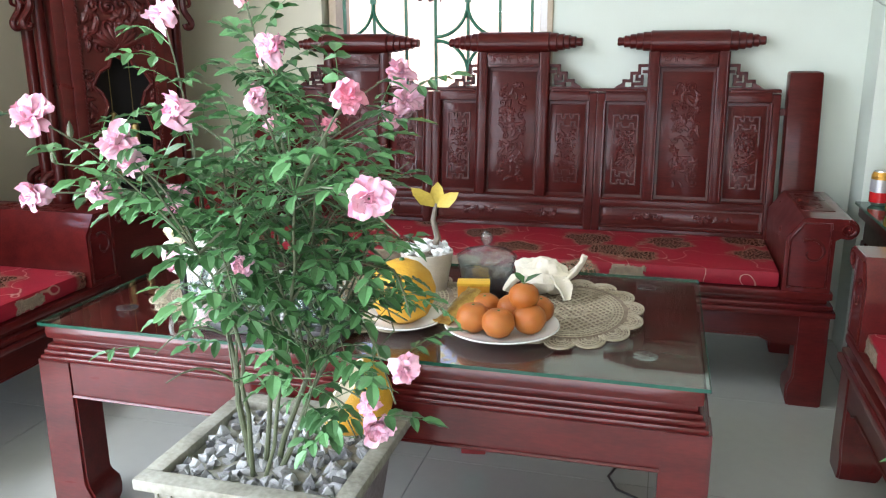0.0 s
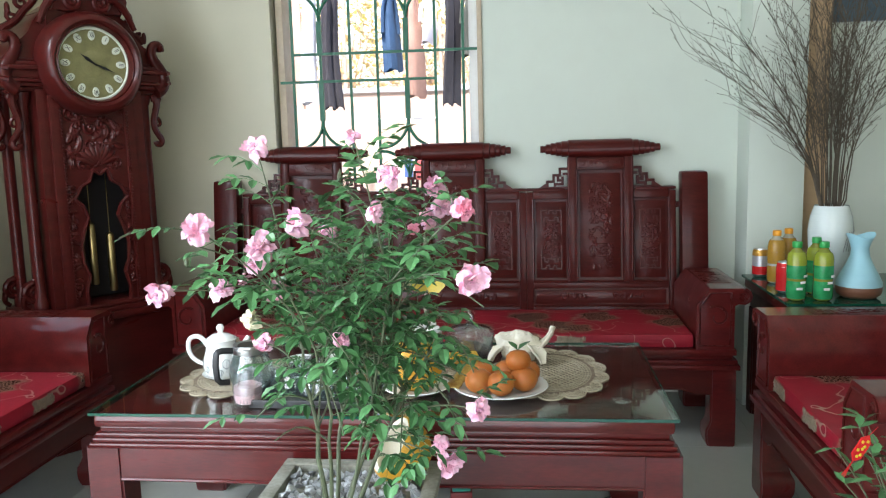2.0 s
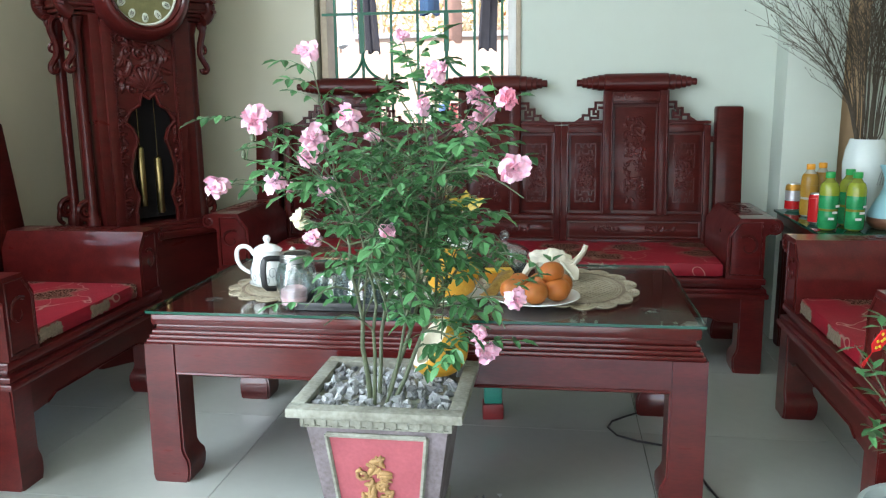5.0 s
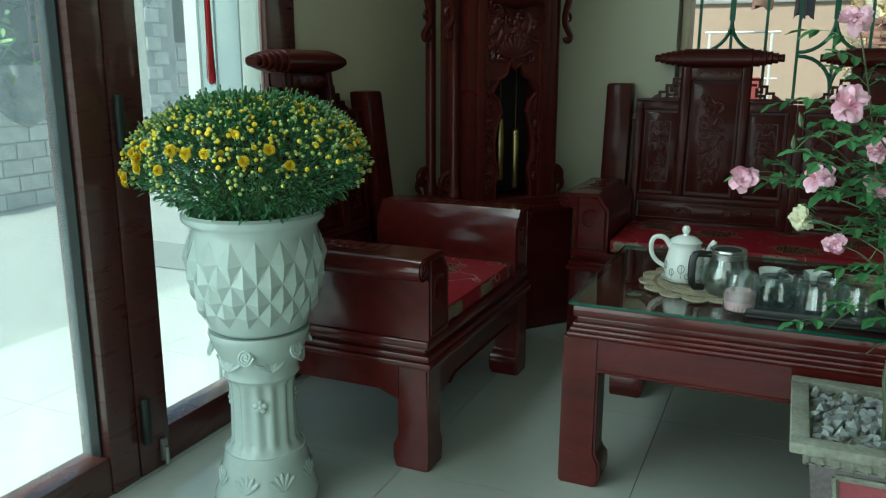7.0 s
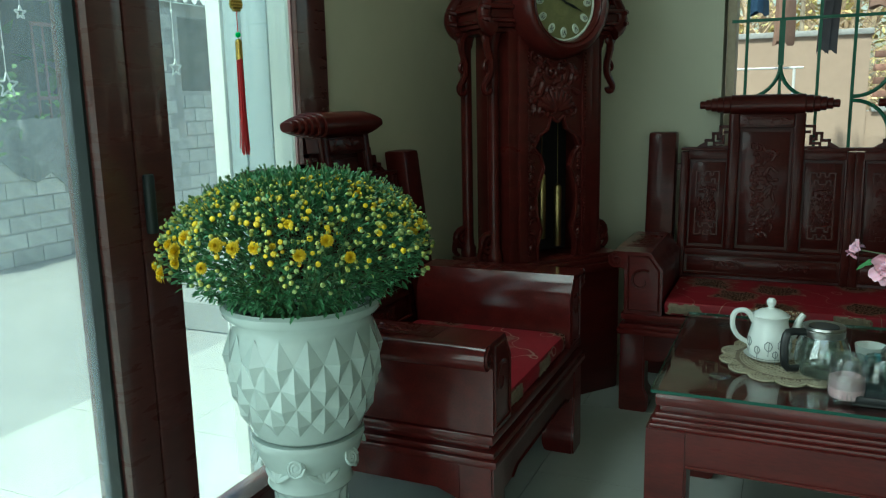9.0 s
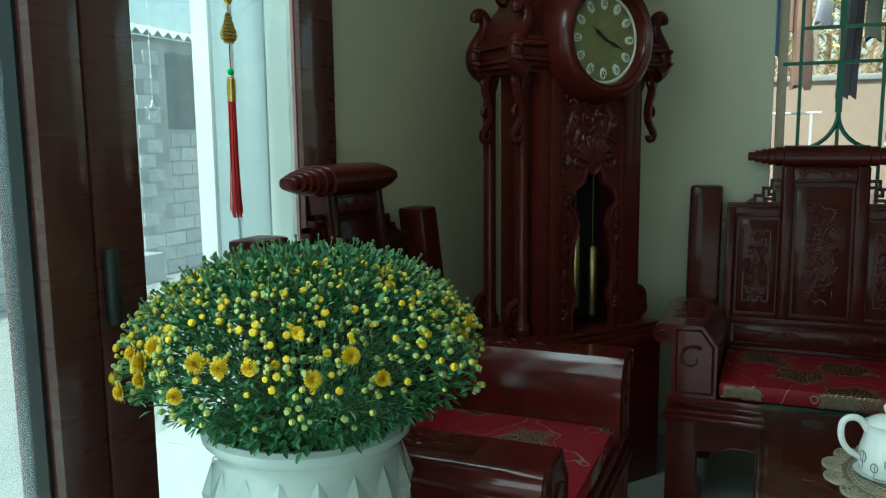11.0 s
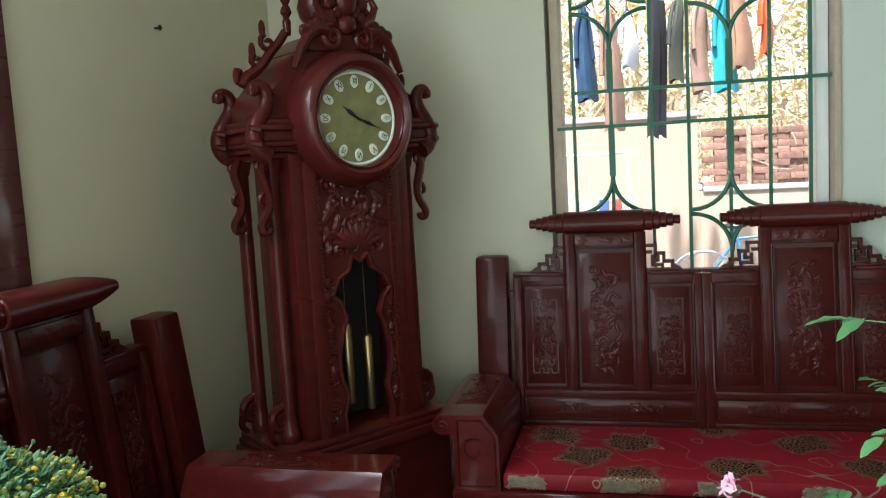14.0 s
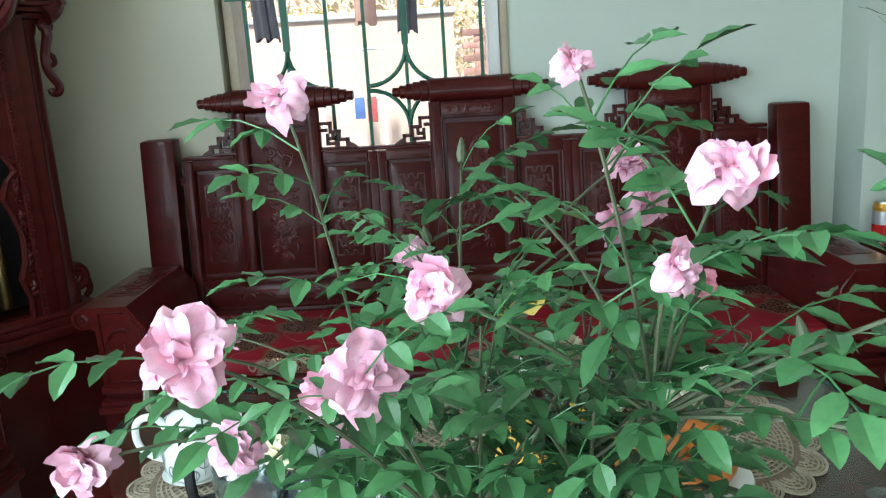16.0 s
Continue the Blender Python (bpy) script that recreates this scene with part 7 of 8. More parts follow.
for k in range(5):
    a = -1.3 + 0.16 * k
    add_tube(bm, [(0.0775 * math.cos(a), 0.0775 * math.sin(a), 0.14), (0.081 * math.cos(a + 0.1), 0.081 * math.sin(a + 0.1), 0.18 + 0.010 * k), (0.0815 * math.cos(a + 0.3), 0.0815 * math.sin(a + 0.3), 0.215)], 0.0012, 4)
part("bamboo_print", bm, GREYINK, vase)
TWIG = material("dry_twig", (0.085, 0.068, 0.045), 0.8, vary=0.4, scale=50, bump=0.3)
r6 = random.Random(77)


def grow(bm, p, d, ln, r, depth):
    """A crooked dry twig that forks into finer ones, with small buds."""
    pts, q, w = [p.copy()], p.copy(), d.normalized()
    n = 7 if depth < 2 else 4
    for i in range(n):
        w = (w + Vector((r6.uniform(-0.13, 0.13), r6.uniform(-0.13, 0.13), r6.uniform(-0.08, 0.10)))).normalized()
        q = q + w * ln / n
        q.y = min(q.y, 0.40)
        pts.append(q.copy())
    add_tube(bm, pts, r, 5 if depth < 2 else 3, max(0.0005, r * 0.35))
    if depth < 2:
        for i in range(2, n + 1):
            for _ in range(1 if depth else 2):
                if r6.random() < (0.8 if depth == 0 else 0.5):
                    side = (pts[i] - pts[i - 1]).normalized() + Vector((r6.uniform(-0.75, 0.75), r6.uniform(-0.75, 0.75), r6.uniform(-0.35, 0.45)))
                    grow(bm, pts[i], side, ln * r6.uniform(0.16, 0.42), max(0.0007, r * 0.42), depth + 1)
    elif r6.random() < 0.6:
        add_ball(bm, pts[-1], 0.0022, 1, 1, 1.4, 4, 3)


REACH = ((-0.52, 0.78), (-0.60, 0.72), (-0.58, 0.60), (-0.42, 0.42), (-0.38, 0.88), (-0.44, 0.52), (-0.34, 0.62), (-0.26, 0.36))
for k in range(34):
    if k < len(REACH):
        tip = Vector((REACH[k][0], r6.uniform(-0.15, 0.05), REACH[k][1]))
    else:
        a = r6.uniform(0, 2 * math.pi)
        rr = abs(r6.gauss(0.18, 0.11))
        tip = Vector((rr * math.cos(a) + 0.04, min(0.2, rr * math.sin(a)), r6.uniform(0.45, 0.95)))
    a = math.atan2(tip.y, tip.x)
    base = Vector((0.034 * math.cos(a) * r6.random(), 0.034 * math.sin(a) * r6.random(), 0.235))
    mouth = Vector((0.048 * math.cos(a) * min(1, 4 * math.hypot(tip.x, tip.y)), 0.048 * math.sin(a) * min(1, 4 * math.hypot(tip.x, tip.y)), 0.33))
    bend = Vector((0.22 * tip.x, 0.22 * tip.y, 0.30 + tip.z * 0.62))
    tip.z += 0.30
    pts = [base] + [((1 - t) ** 2) * mouth + 2 * t * (1 - t) * bend + t * t * tip + Vector((r6.uniform(-0.009, 0.009), r6.uniform(-0.009, 0.009), 0)) * t for t in spread(12)]
    bm = bmesh.new()
    add_tube(bm, pts, r6.uniform(0.0020, 0.0034), 6, 0.0006)
    for j in range(4, 13):
        for _ in range(2 if j < 10 else 1):
            side = (pts[j] - pts[j - 1]).normalized() + Vector((r6.uniform(-0.8, 0.8), r6.uniform(-0.8, 0.8), r6.uniform(-0.3, 0.5)))
            grow(bm, pts[j], side, r6.uniform(0.08, 0.24), 0.0012, 1)
    part("branch", bm, TWIG, vase, "dry brown forked branch")
hum = thing("humidifier", "pale blue petal-shaped humidifier on a wooden base", "humidifier", (0.833, 2.56, CZ + 0.001))
part("base", lathe_bm([(0, 0), (0.055, 0), (0.072, 0.012), (0.078, 0.028), (0.076, 0.042), (0, 0.042)], 32), material("walnut_base", (0.20, 0.085, 0.045), 0.45, vary=0.4, scale=14, stretch=(1, 1, 6)), hum, "wood-grain base")
bm = bmesh.new()
n = 40
rings = []
for r, z, wave in ((0.076, 0.042, 0), (0.076, 0.055, 0), (0.062, 0.085, 0), (0.044, 0.12, 0), (0.032, 0.15, 0), (0.029, 0.175, 0.1), (0.036, 0.20, 0.35), (0.046, 0.222, 0.6)):
    rings.append([bm.verts.new((r * (1 + 0.10 * wave * math.cos(2 * a)) * math.cos(a), r * math.sin(a), z + 0.016 * wave * math.cos(2 * a - 0.6))) for a in [2 * math.pi * i / n for i in range(n)]])
for a, b in zip(rings, rings[1:]):
    for i in range(n):
        bm.faces.new((a[i], a[(i + 1) % n], b[(i + 1) % n], b[i]))
part("shell", bm, material("pale_blue_plastic", (0.30, 0.55, 0.62), 0.35, vary=0.08, scale=6, coat=0.2), hum)


# ---- floor tiles, one by one ----
def tile_floor(parent, mat, x0, x1, y0, y1, ox, oy, size, z, gap=0.0022, name="tile", group_mesh={}):
    nx0, nx1 = math.floor((x0 - ox) / size), math.ceil((x1 - ox) / size)
    ny0, ny1 = math.floor((y0 - oy) / size), math.ceil((y1 - oy) / size)
    shared = {}
    for i in range(nx0, nx1):
        for j in range(ny0, ny1):
            a0, a1 = max(x0, ox + i * size), min(x1, ox + (i + 1) * size)
            b0, b1 = max(y0, oy + j * size), min(y1, oy + (j + 1) * size)
            w, h = round(a1 - a0, 3), round(b1 - b0, 3)
            if w < 0.02 or h < 0.02:
                continue
            if (w, h) not in shared:
                bm = box_bm(-w / 2 + gap / 2, w / 2 - gap / 2, -h / 2 + gap / 2, h / 2 - gap / 2, -0.011, 0.0)
                shared[w, h] = mesh_from(bm, name, mat)
            ob = new(name, shared[w, h])
            ob.parent = parent
            ob.location = ((a0 + a1) / 2, (b0 + b1) / 2, z)


tile_floor(floor_ob, TILE, X0 - 0.08, X1, Y0, Y1, -1.293, 1.376, 0.605, 0.0)

# ---- poster, ornaments and small things ----
poster = thing("poster", "printed picture of a flower stand on the wall", "poster", (1.06, Y1 - 0.004, 1.62))
PAPER = material("poster_paper", (0.42, 0.46, 0.47), 0.4, vary=0.15, scale=6)
part("sheet", box_bm(-0.115, 0.42, -0.004, 0.0, 0.0, 0.62, 0.001), PAPER, poster)
flat = lambda x0, x1, z0, z1, d, mat, name: part(name, box_bm(x0, x1, -0.004 - d, -0.0041, z0, z1), mat, poster)
flat(-0.113, 0.418, 0.003, 0.13, 0.0006, material("printed_blue_floor", (0.05, 0.09, 0.12), 0.4, vary=0.3, scale=12), "printed_floor")
WOODPRINT = material("printed_wood", (0.40, 0.20, 0.13), 0.4, vary=0.2, scale=12)
bm = bmesh.new()
for x0, z0, x1, z1 in ((-0.10, 0.13, 0.12, 0.20), (0.10, 0.14, -0.02, 0.60), (0.24, 0.13, 0.12, 0.60), (-0.06, 0.26, 0.20, 0.26)):
    add_tube(bm, [(x0, -0.0052, z0), (x1, -0.0052, z1)], 0.010, 4, flat=0.1)
part("printed_stand", bm, WOODPRINT, poster)
bm = bmesh.new()
for k in range(40):
    add_ball(bm, (0.02 + 0.06 * math.sin(k * 2.4), -0.005, 0.30 + 0.05 * math.cos(k * 1.7) + 0.18 * (k % 2)), 0.018, 1, 0.05, 1, 6, 4)
part("printed_leaves", bm, GREENLEAF, poster)
bm = bmesh.new()
for k in range(16):
    add_ball(bm, (0.02 + 0.05 * math.sin(k * 1.9), -0.006, 0.32 + 0.04 * math.cos(k * 2.7) + 0.19 * (k % 2)), 0.014, 1, 0.05, 1, 6, 4)
part("printed_flowers", bm, material("printed_red", (0.5, 0.10, 0.06), 0.4, vary=0.3, scale=20), poster)
bm = bmesh.new()
add_box(bm, -0.02, 0.05, -0.0055, -0.0045, 0.20, 0.26)
part("printed_pot", bm, material("printed_red_pot", (0.45, 0.03, 0.03), 0.4, vary=0.2), poster)

# festive charm with a tassel at the glass door
GOLD = material("gold_ornament", (0.70, 0.48, 0.12), 0.25, 0.85, vary=0.3, scale=40)
REDSILK = material("red_silk_thread", (0.55, 0.01, 0.012), 0.5, vary=0.3, scale=60)
charm = thing("hanging_charm", "golden festive charm with red tassel at the glass", "ornament", (X0 + 0.02, 1.435, 0))
bm = bmesh.new()
add_prism(bm, [(0, 1.47), (-0.085, 1.565), (-0.085, 1.66), (0, 1.75), (0.085, 1.66), (0.085, 1.565)], -0.004, 0.004, "x")
part("plaque", bm, GOLD, charm)
bm = bmesh.new()
r5 = random.Random(6)
for k in range(70):
    u, w = r5.uniform(-1, 1), r5.uniform(-1, 1)
    yy, zz = 0.074 * u, 1.61 + 0.115 * w
    if abs(zz - 1.61) < 0.135 - 1.15 * abs(yy) and math.hypot(yy, (zz - 1.61) * 0.8) > 0.026:
        add_ball(bm, (0.005, yy, zz), r5.uniform(0.005, 0.010), 0.55, r5.uniform(0.6, 1.4), r5.uniform(0.6, 1.4), 7, 5)
rim = [(0.003, 0, 1.474), (0.003, -0.083, 1.567), (0.003, -0.083, 1.658), (0.003, 0, 1.747), (0.003, 0.083, 1.658), (0.003, 0.083, 1.567), (0.003, 0, 1.474)]
add_tube(bm, rim, 0.0035, 6)
part("plaque_relief", bm, GOLD, charm)
bm = bmesh.new()
add_ball(bm, (0.006, 0, 1.61), 0.024, 0.3, 1, 1.2, 12, 8)
part("red_medallion", bm, REDP, charm)
bm = bmesh.new()
for j in range(9):
    z = 1.398 + 0.0068 * j
    r = (0.010, 0.0165, 0.018, 0.0165, 0.0135, 0.0105, 0.0075, 0.006, 0.0045)[j]
    n = max(4, int(r * 900))
    for k in range(n):
        a = 2 * math.pi * (k + 0.5 * (j % 2)) / n
        add_ball(bm, (r * 0.6 * math.cos(a), r * math.sin(a), z), 0.0042, 1, 1, 1, 5, 4)
part("bead_drop", bm, GOLD, charm)
bm = bmesh.new()
add_tube(bm, [(0, 0, 1.47), (0, 0, 1.335)], 0.0014, 5)
add_tube(bm, [(0, 0, 1.75), (0, 0, 2.45)], 0.0014, 5)
part("cord", bm, REDSILK, charm)
bm = bmesh.new()
add_ball(bm, (0, 0, 1.337), 0.0075, 1, 1, 1, 12, 8)
part("jade_bead", bm, material("green_bead", (0.02, 0.6, 0.12), 0.15, vary=0.1, coat=0.6), charm, "bright green bead")
part("cap", lathe_bm([(0.004, 1.327), (0.0085, 1.322), (0.009, 1.312), (0.009, 1.275), (0, 1.275)], 14), GOLD, charm)
bm = bmesh.new()
r7 = random.Random(4)
for k in range(46):
    a, rr = r7.uniform(0, 6.28), 0.0085 * math.sqrt(r7.random())
    e = r7.uniform(1.6, 2.3)
    add_tube(bm, [(rr * math.cos(a), rr * math.sin(a), 1.278), (rr * 1.2 * math.cos(a), rr * 1.2 * math.sin(a), 1.15), (e * rr * math.cos(a), e * rr * math.sin(a), r7.uniform(1.03, 1.05))], 0.0016, 4, 0.001)
part("tassel", bm, REDSILK, charm, "long red silk tassel")

# strings of little star lights outside the panes
STARM = material("clear_star_plastic", (0.80, 0.84, 0.84), 0.3, vary=0.05)
def star(y, z, r):
    o = thing("hanging_star", "small clear plastic star on a wire", "light string", (X0 - 0.16, y, z), 0, "stars of the light string")
    pts = [(0, r * (1 if k % 2 == 0 else 0.42) * math.sin(2 * math.pi * k / 10), r * (1 if k % 2 == 0 else 0.42) * math.cos(2 * math.pi * k / 10)) for k in range(11)]
    bm = bmesh.new()
    for a, b in zip(pts, pts[1:]):
        add_tube(bm, [a, b], 0.0022, 5)
    part("outline", bm, STARM, o)
    bm = bmesh.new()
    add_tube(bm, [(0, 0, r), (0, 0, 2.5 - z)], 0.0008, 4)
    for k in range(4):
        add_ball(bm, (0, 0, r + 0.05 + 0.07 * k), 0.003, 1, 1, 1.5, 5, 4)
    part("wire", bm, STARM, o)
for y, z, r in ((0.72, 1.19, 0.032), (0.80, 1.30, 0.018), (0.90, 1.21, 0.026), (1.21, 1.36, 0.014), (1.29, 1.24, 0.022), (1.33, 1.32, 0.018), (1.40, 1.26, 0.022), (1.20, 1.15, 0.012), (0.62, 1.28, 0.018), (0.95, 1.36, 0.014), (1.16, 1.30, 0.016)):
    star(y, z, r)

# under the table: jar, adapter with its cable
o = thing("lacquer_box", "small teal and red lacquered box on the floor", "box", (-0.565, 2.06, 0), 8)
part("body", box_bm(-0.035, 0.035, -0.03, 0.03, 0.0, 0.055, 0.006), material("red_lacquer", (0.22, 0.02, 0.02), 0.4, vary=0.3, scale=14), o)
part("lid", box_bm(-0.030, 0.030, -0.026, 0.026, 0.055, 0.12, 0.006), material("teal_lacquer", (0.03, 0.25, 0.19), 0.4, vary=0.3, scale=14), o)
o = thing("power_adapter", "black power adapter with a cable on the floor", "adapter", (-0.045, 2.17, 0), 10)
part("box", box_bm(-0.035, 0.035, -0.025, 0.025, 0.0, 0.12, 0.006), BLACKP, o)
cable = thing("power_cable", "thin black cable curling over the floor tiles", "cable")
bm = bmesh.new()
add_tube(bm, [(-0.07, 2.14, 0.006), (-0.12, 2.10, 0.006), (-0.17, 2.05, 0.006), (-0.185, 2.0, 0.006), (-0.16, 1.94, 0.006), (-0.10, 1.905, 0.006), (-0.02, 1.88, 0.006), (0.04, 1.78, 0.006), (0.064, 1.63, 0.006), (0.097, 1.485, 0.006), (0.13, 1.35, 0.006)], 0.0035, 6)
part("cord", bm, BLACKP, cable)
# fallen petals and chips on the floor
for k, (x, y) in enumerate(((-1.227, 1.335), (-0.545, 1.50), (-0.56, 1.49), (-0.50, 1.51), (-0.46, 1.43))):
    ob = new("stone_chip", stones[k % 7])
    ob.matrix_world = Matrix.Translation((x, y, 0.006)) @ Euler((k, 2 * k, k)).to_matrix().to_4x4() @ Matrix.Diagonal((0.009, 0.007, 0.006, 1))
    tagged(ob, "small grey gravel chip fallen on the floor tiles", "stone", "fallen gravel chips")
# small ornamental shrub with a festive ornament
shrub = thing("potted_shrub", "leafy little shrub hung with a red and gold ornament", "potted plant", (0.42, 1.13, 0))
part("pot", lathe_bm([(0, 0), (0.10, 0), (0.115, 0.02), (0.14, 0.2), (0.15, 0.22), (0.14, 0.22), (0.13, 0.2), (0, 0.19)], 28), CERAMIC, shrub)
bm, lb = bmesh.new(), bmesh.new()
r8 = random.Random(15)
for k in range(26):
    a = r8.uniform(0, 6.28)
    tip = Vector((0.21 * math.cos(a) * r8.uniform(0.3, 1), 0.20 * math.sin(a) * r8.uniform(0.3, 1), r8.uniform(0.34, 0.60)))
    pts = [Vector((0.01 * math.cos(a), 0.01 * math.sin(a), 0.18)).lerp(tip, t) + Vector((0, 0, 0.05 * math.sin(math.pi * t))) for t in spread(6)]
    add_tube(bm, pts, 0.003, 5, 0.0012)
    for j in range(2, 6):
        for _ in range(3):
            d = Vector((r8.uniform(-1, 1), r8.uniform(-1, 1), r8.uniform(-0.3, 0.6)))
            add_leaf(lb, pts[j], d, Vector((0, 0, 1)), r8.uniform(0.035, 0.055), r8.uniform(0.014, 0.02), 0.15)
tagged(part("twig_growth", bm, ROSESTEM, shrub), kind="stuff")
tagged(part("leaves", lb, ROSELEAF2, shrub), kind="stuff")
orn = thing("festive_ornament", "red and gold paper ornament hung in the shrub", "ornament", (0.255, 1.075, 0.605), 15)
orn.matrix_world = orn.matrix_world @ Matrix.Rotation(0.6, 4, "Y") @ Matrix.Diagonal((0.55, 0.55, 0.55, 1))
bm = bmesh.new()
add_prism(bm, [(-0.02, -0.03), (0.0, -0.05), (0.02, -0.03), (0.02, 0.03), (0.0, 0.05), (-0.02, 0.03)], -0.003, 0.003)
part("plaque", bm, REDP, orn)
bm = bmesh.new()
for k in range(7):
    add_ball(bm, (0.010 * math.sin(2.2 * k), -0.004, -0.03 + 0.01 * k), 0.006, 1, 0.4, 1, 6, 4)
part("gold_relief", bm, YELLOW, orn)
bm = bmesh.new()
add_tube(bm, [(0, 0, 0.05), (0.01, 0, 0.09)], 0.001, 4)
for k in range(10):
    add_tube(bm, [(0, 0, -0.05), (0.006 * math.cos(k), 0.006 * math.sin(k), -0.11)], 0.001, 4)
part("thread", bm, REDSILK, orn)

nail = thing("wall_nail", "small dark nail in the painted side wall", "nail", (X0, 2.47, 1.79))
part("shank", lathe_bm([(0.003, -0.004), (0.003, 0.016), (0, 0.016)], 8, Matrix.Rotation(radians(90), 4, "Y")), SHADE_NAIL, nail)
part("head", lathe_bm([(0, 0.015), (0.008, 0.015), (0.008, 0.019), (0, 0.020)], 10, Matrix.Rotation(radians(90), 4, "Y")), SHADE_NAIL, nail)

# ---- outside the glazed side: terrace, lane, block walls, shed ----
TERR = material("pale_terrace_tile", (0.50, 0.525, 0.49), 0.13, vary=0.06, scale=3, per_object=0.03)
ROAD = material("concrete_lane", (0.28, 0.29, 0.28), 0.85, vary=0.25, scale=0.9, bump=0.3, bump_scale=25)
BLOCK = material("grey_concrete_block", (0.60, 0.62, 0.60), 0.9, vary=0.3, scale=7, bump=0.5, bump_scale=40, per_object=0.16)
MORTAR = material("mortar_render", (0.42, 0.43, 0.42), 0.95, vary=0.35, scale=4, bump=0.4)
CREAMW = material("cream_rendered_wall", (0.43, 0.325, 0.245), 0.8, vary=0.10, scale=1.5, bump=0.15)
terrace = structure("terrace", box_bm(-3.88, X0 - 0.08, -5, 9, -0.3, -0.062), GROUT, "pale tiled terrace along the house", "terrace")
bm = bmesh.new()
for x0, x1, y0, y1 in ((-400, -3.88, -400, 400), (-3.88, 400, 9.0, 400), (-3.88, 400, -400, -5.0), (2.2, 400, -5, 9), (-3.88, 2.2, 3.44, 9), (-3.88, 2.2, -5, -2.9)):
    bm.faces.new([bm.verts.new((x, y, -0.21)) for x, y in ((x0, y0), (x1, y0), (x1, y1), (x0, y1))])
structure("ground", bm, ROAD, "pale grey concrete lane and yard", "ground")
IVORYW = material("cream_reveal", (0.60, 0.63, 0.57), 0.5, vary=0.06, scale=4)
BLUEGREY = material("blue_grey_shutter_guide", (0.30, 0.36, 0.38), 0.4, vary=0.1, scale=6)
structure("reveal_wall", box_bm(X0 - 0.092, X0 - 0.014, 1.72, 1.90, 0.0, 2.7, 0.002), IVORYW, "cream door reveal", "trim")
structure("reveal_edge", box_bm(X0 - 0.0135, X0 - 0.0055, 1.713, 1.872, 0.0, 2.7), material("dull_pink_edge", (0.40, 0.22, 0.22), 0.5, vary=0.1), "dull pink edge of the door frame", "trim")
structure("reveal_guide", box_bm(X0 - 0.25, X0 - 0.094, 1.716, 1.90, -0.05, 2.7, 0.004), BLUEGREY, "blue-grey shutter guide rail", "trim")
structure("reveal_guide_lip", box_bm(X0 - 0.20, X0 - 0.185, 1.706, 1.715, -0.05, 2.7, 0.002), BLUEGREY, "raised lip of the shutter guide", "trim")
structure("reveal_post", box_bm(X0 - 0.305, X0 - 0.252, 1.706, 1.90, -0.05, 2.7, 0.004), WHITEMETAL, "white metal door post outside", "trim")
# unseen slab, added only to block sun at the front doorway
structure("front_porch_roof", box_bm(-3.95, 3.0, -6, Y0 - T, 2.75, 2.88), CEIL, "unseen flat slab added to keep sun off the doorway", "roof")


def block_wall(name, label, x, y0, y1, z0, z1, bw=0.31, bh=0.15, thick=0.2, seed=1):
    wall = tagged(new(name, mesh_from(box_bm(x - thick, x - 0.014, y0, y1, z0, z1), name, MORTAR)), label, "wall", "", "structure")
    rr = random.Random(seed)
    meshes = [mesh_from(box_bm(-0.012, 0.010, -bw / 2 + 0.008 - 0.003 * k, bw / 2 - 0.008, -bh / 2 + 0.007, bh / 2 - 0.007 - 0.003 * k, 0.004), "block", BLOCK) for k in range(3)]
    rows_n = int((z1 - z0) / bh)
    for r in range(rows_n):
        off = (r % 2) * bw / 2
        for c in range(int((y1 - y0 - off) / bw)):
            ob = new("block", meshes[rr.randint(0, 2)])
            ob.parent = wall
            ob.matrix_local = Matrix.Translation((x - 0.012 + rr.uniform(0, 0.012), y0 + off + (c + 0.5) * bw, z0 + (r + 0.5) * bh)) @ Matrix.Rotation(rr.uniform(-0.02, 0.02), 4, "X")
    return wall


block_wall("block_wall_low", "low grey concrete block wall across the lane", -7.45, 2.0, 5.28, -0.21, 1.06, seed=1)
block_wall("block_wall_high", "grey concrete block wall beside the shed", -7.45, 6.34, 9.6, -0.21, 1.33, seed=2)
block_wall("block_pillar", "tall block pillar of the shed", -7.43, 6.33, 6.77, 0.33, 2.2, bw=0.22, seed=3)
# old render left on the upper part of the low wall, with a ragged lower edge
rp = random.Random(31)
edge = [(2.0 + 0.164 * k, 0.56 + rp.uniform(-0.09, 0.09) + 0.10 * math.sin(k * 0.9)) for k in range(21)]
bm = bmesh.new()
for (ya, za), (yb, zb) in zip(edge, edge[1:]):
    add_prism(bm, [(ya, za), (yb, zb), (yb, 1.075), (ya, 1.075)], -7.452, -7.425, "x")
bmesh.ops.remove_doubles(bm, verts=bm.verts[:], dist=0.0005)
structure("wall_render", bm, material("stained_render", (0.34, 0.36, 0.36), 0.95, vary=0.6, scale=3.5, bump=0.6, bump_scale=30, second=(0.12, 0.13, 0.13)), "stained grey render on the low block wall", "wall")
steps_ob = thing("shed_steps", "grey concrete steps before the shed", "steps", kind="structure")
for x0, x1, z1 in ((-10.5, -7.5, 0.33), (-7.5, -7.2, 0.08)):
    part("step", box_bm(x0, x1, 5.28, 6.34, -0.21, z1, 0.01), MORTAR, steps_ob)
shed = thing("shed", "old block shed with a corrugated roof across the lane", "shed")
# wall grey darkened: the shed's inner shade is put into the colour
SHADEW = material("shed_wall_painted_shade", (0.20, 0.215, 0.22), 0.9, vary=0.5, scale=3, bump=0.3)
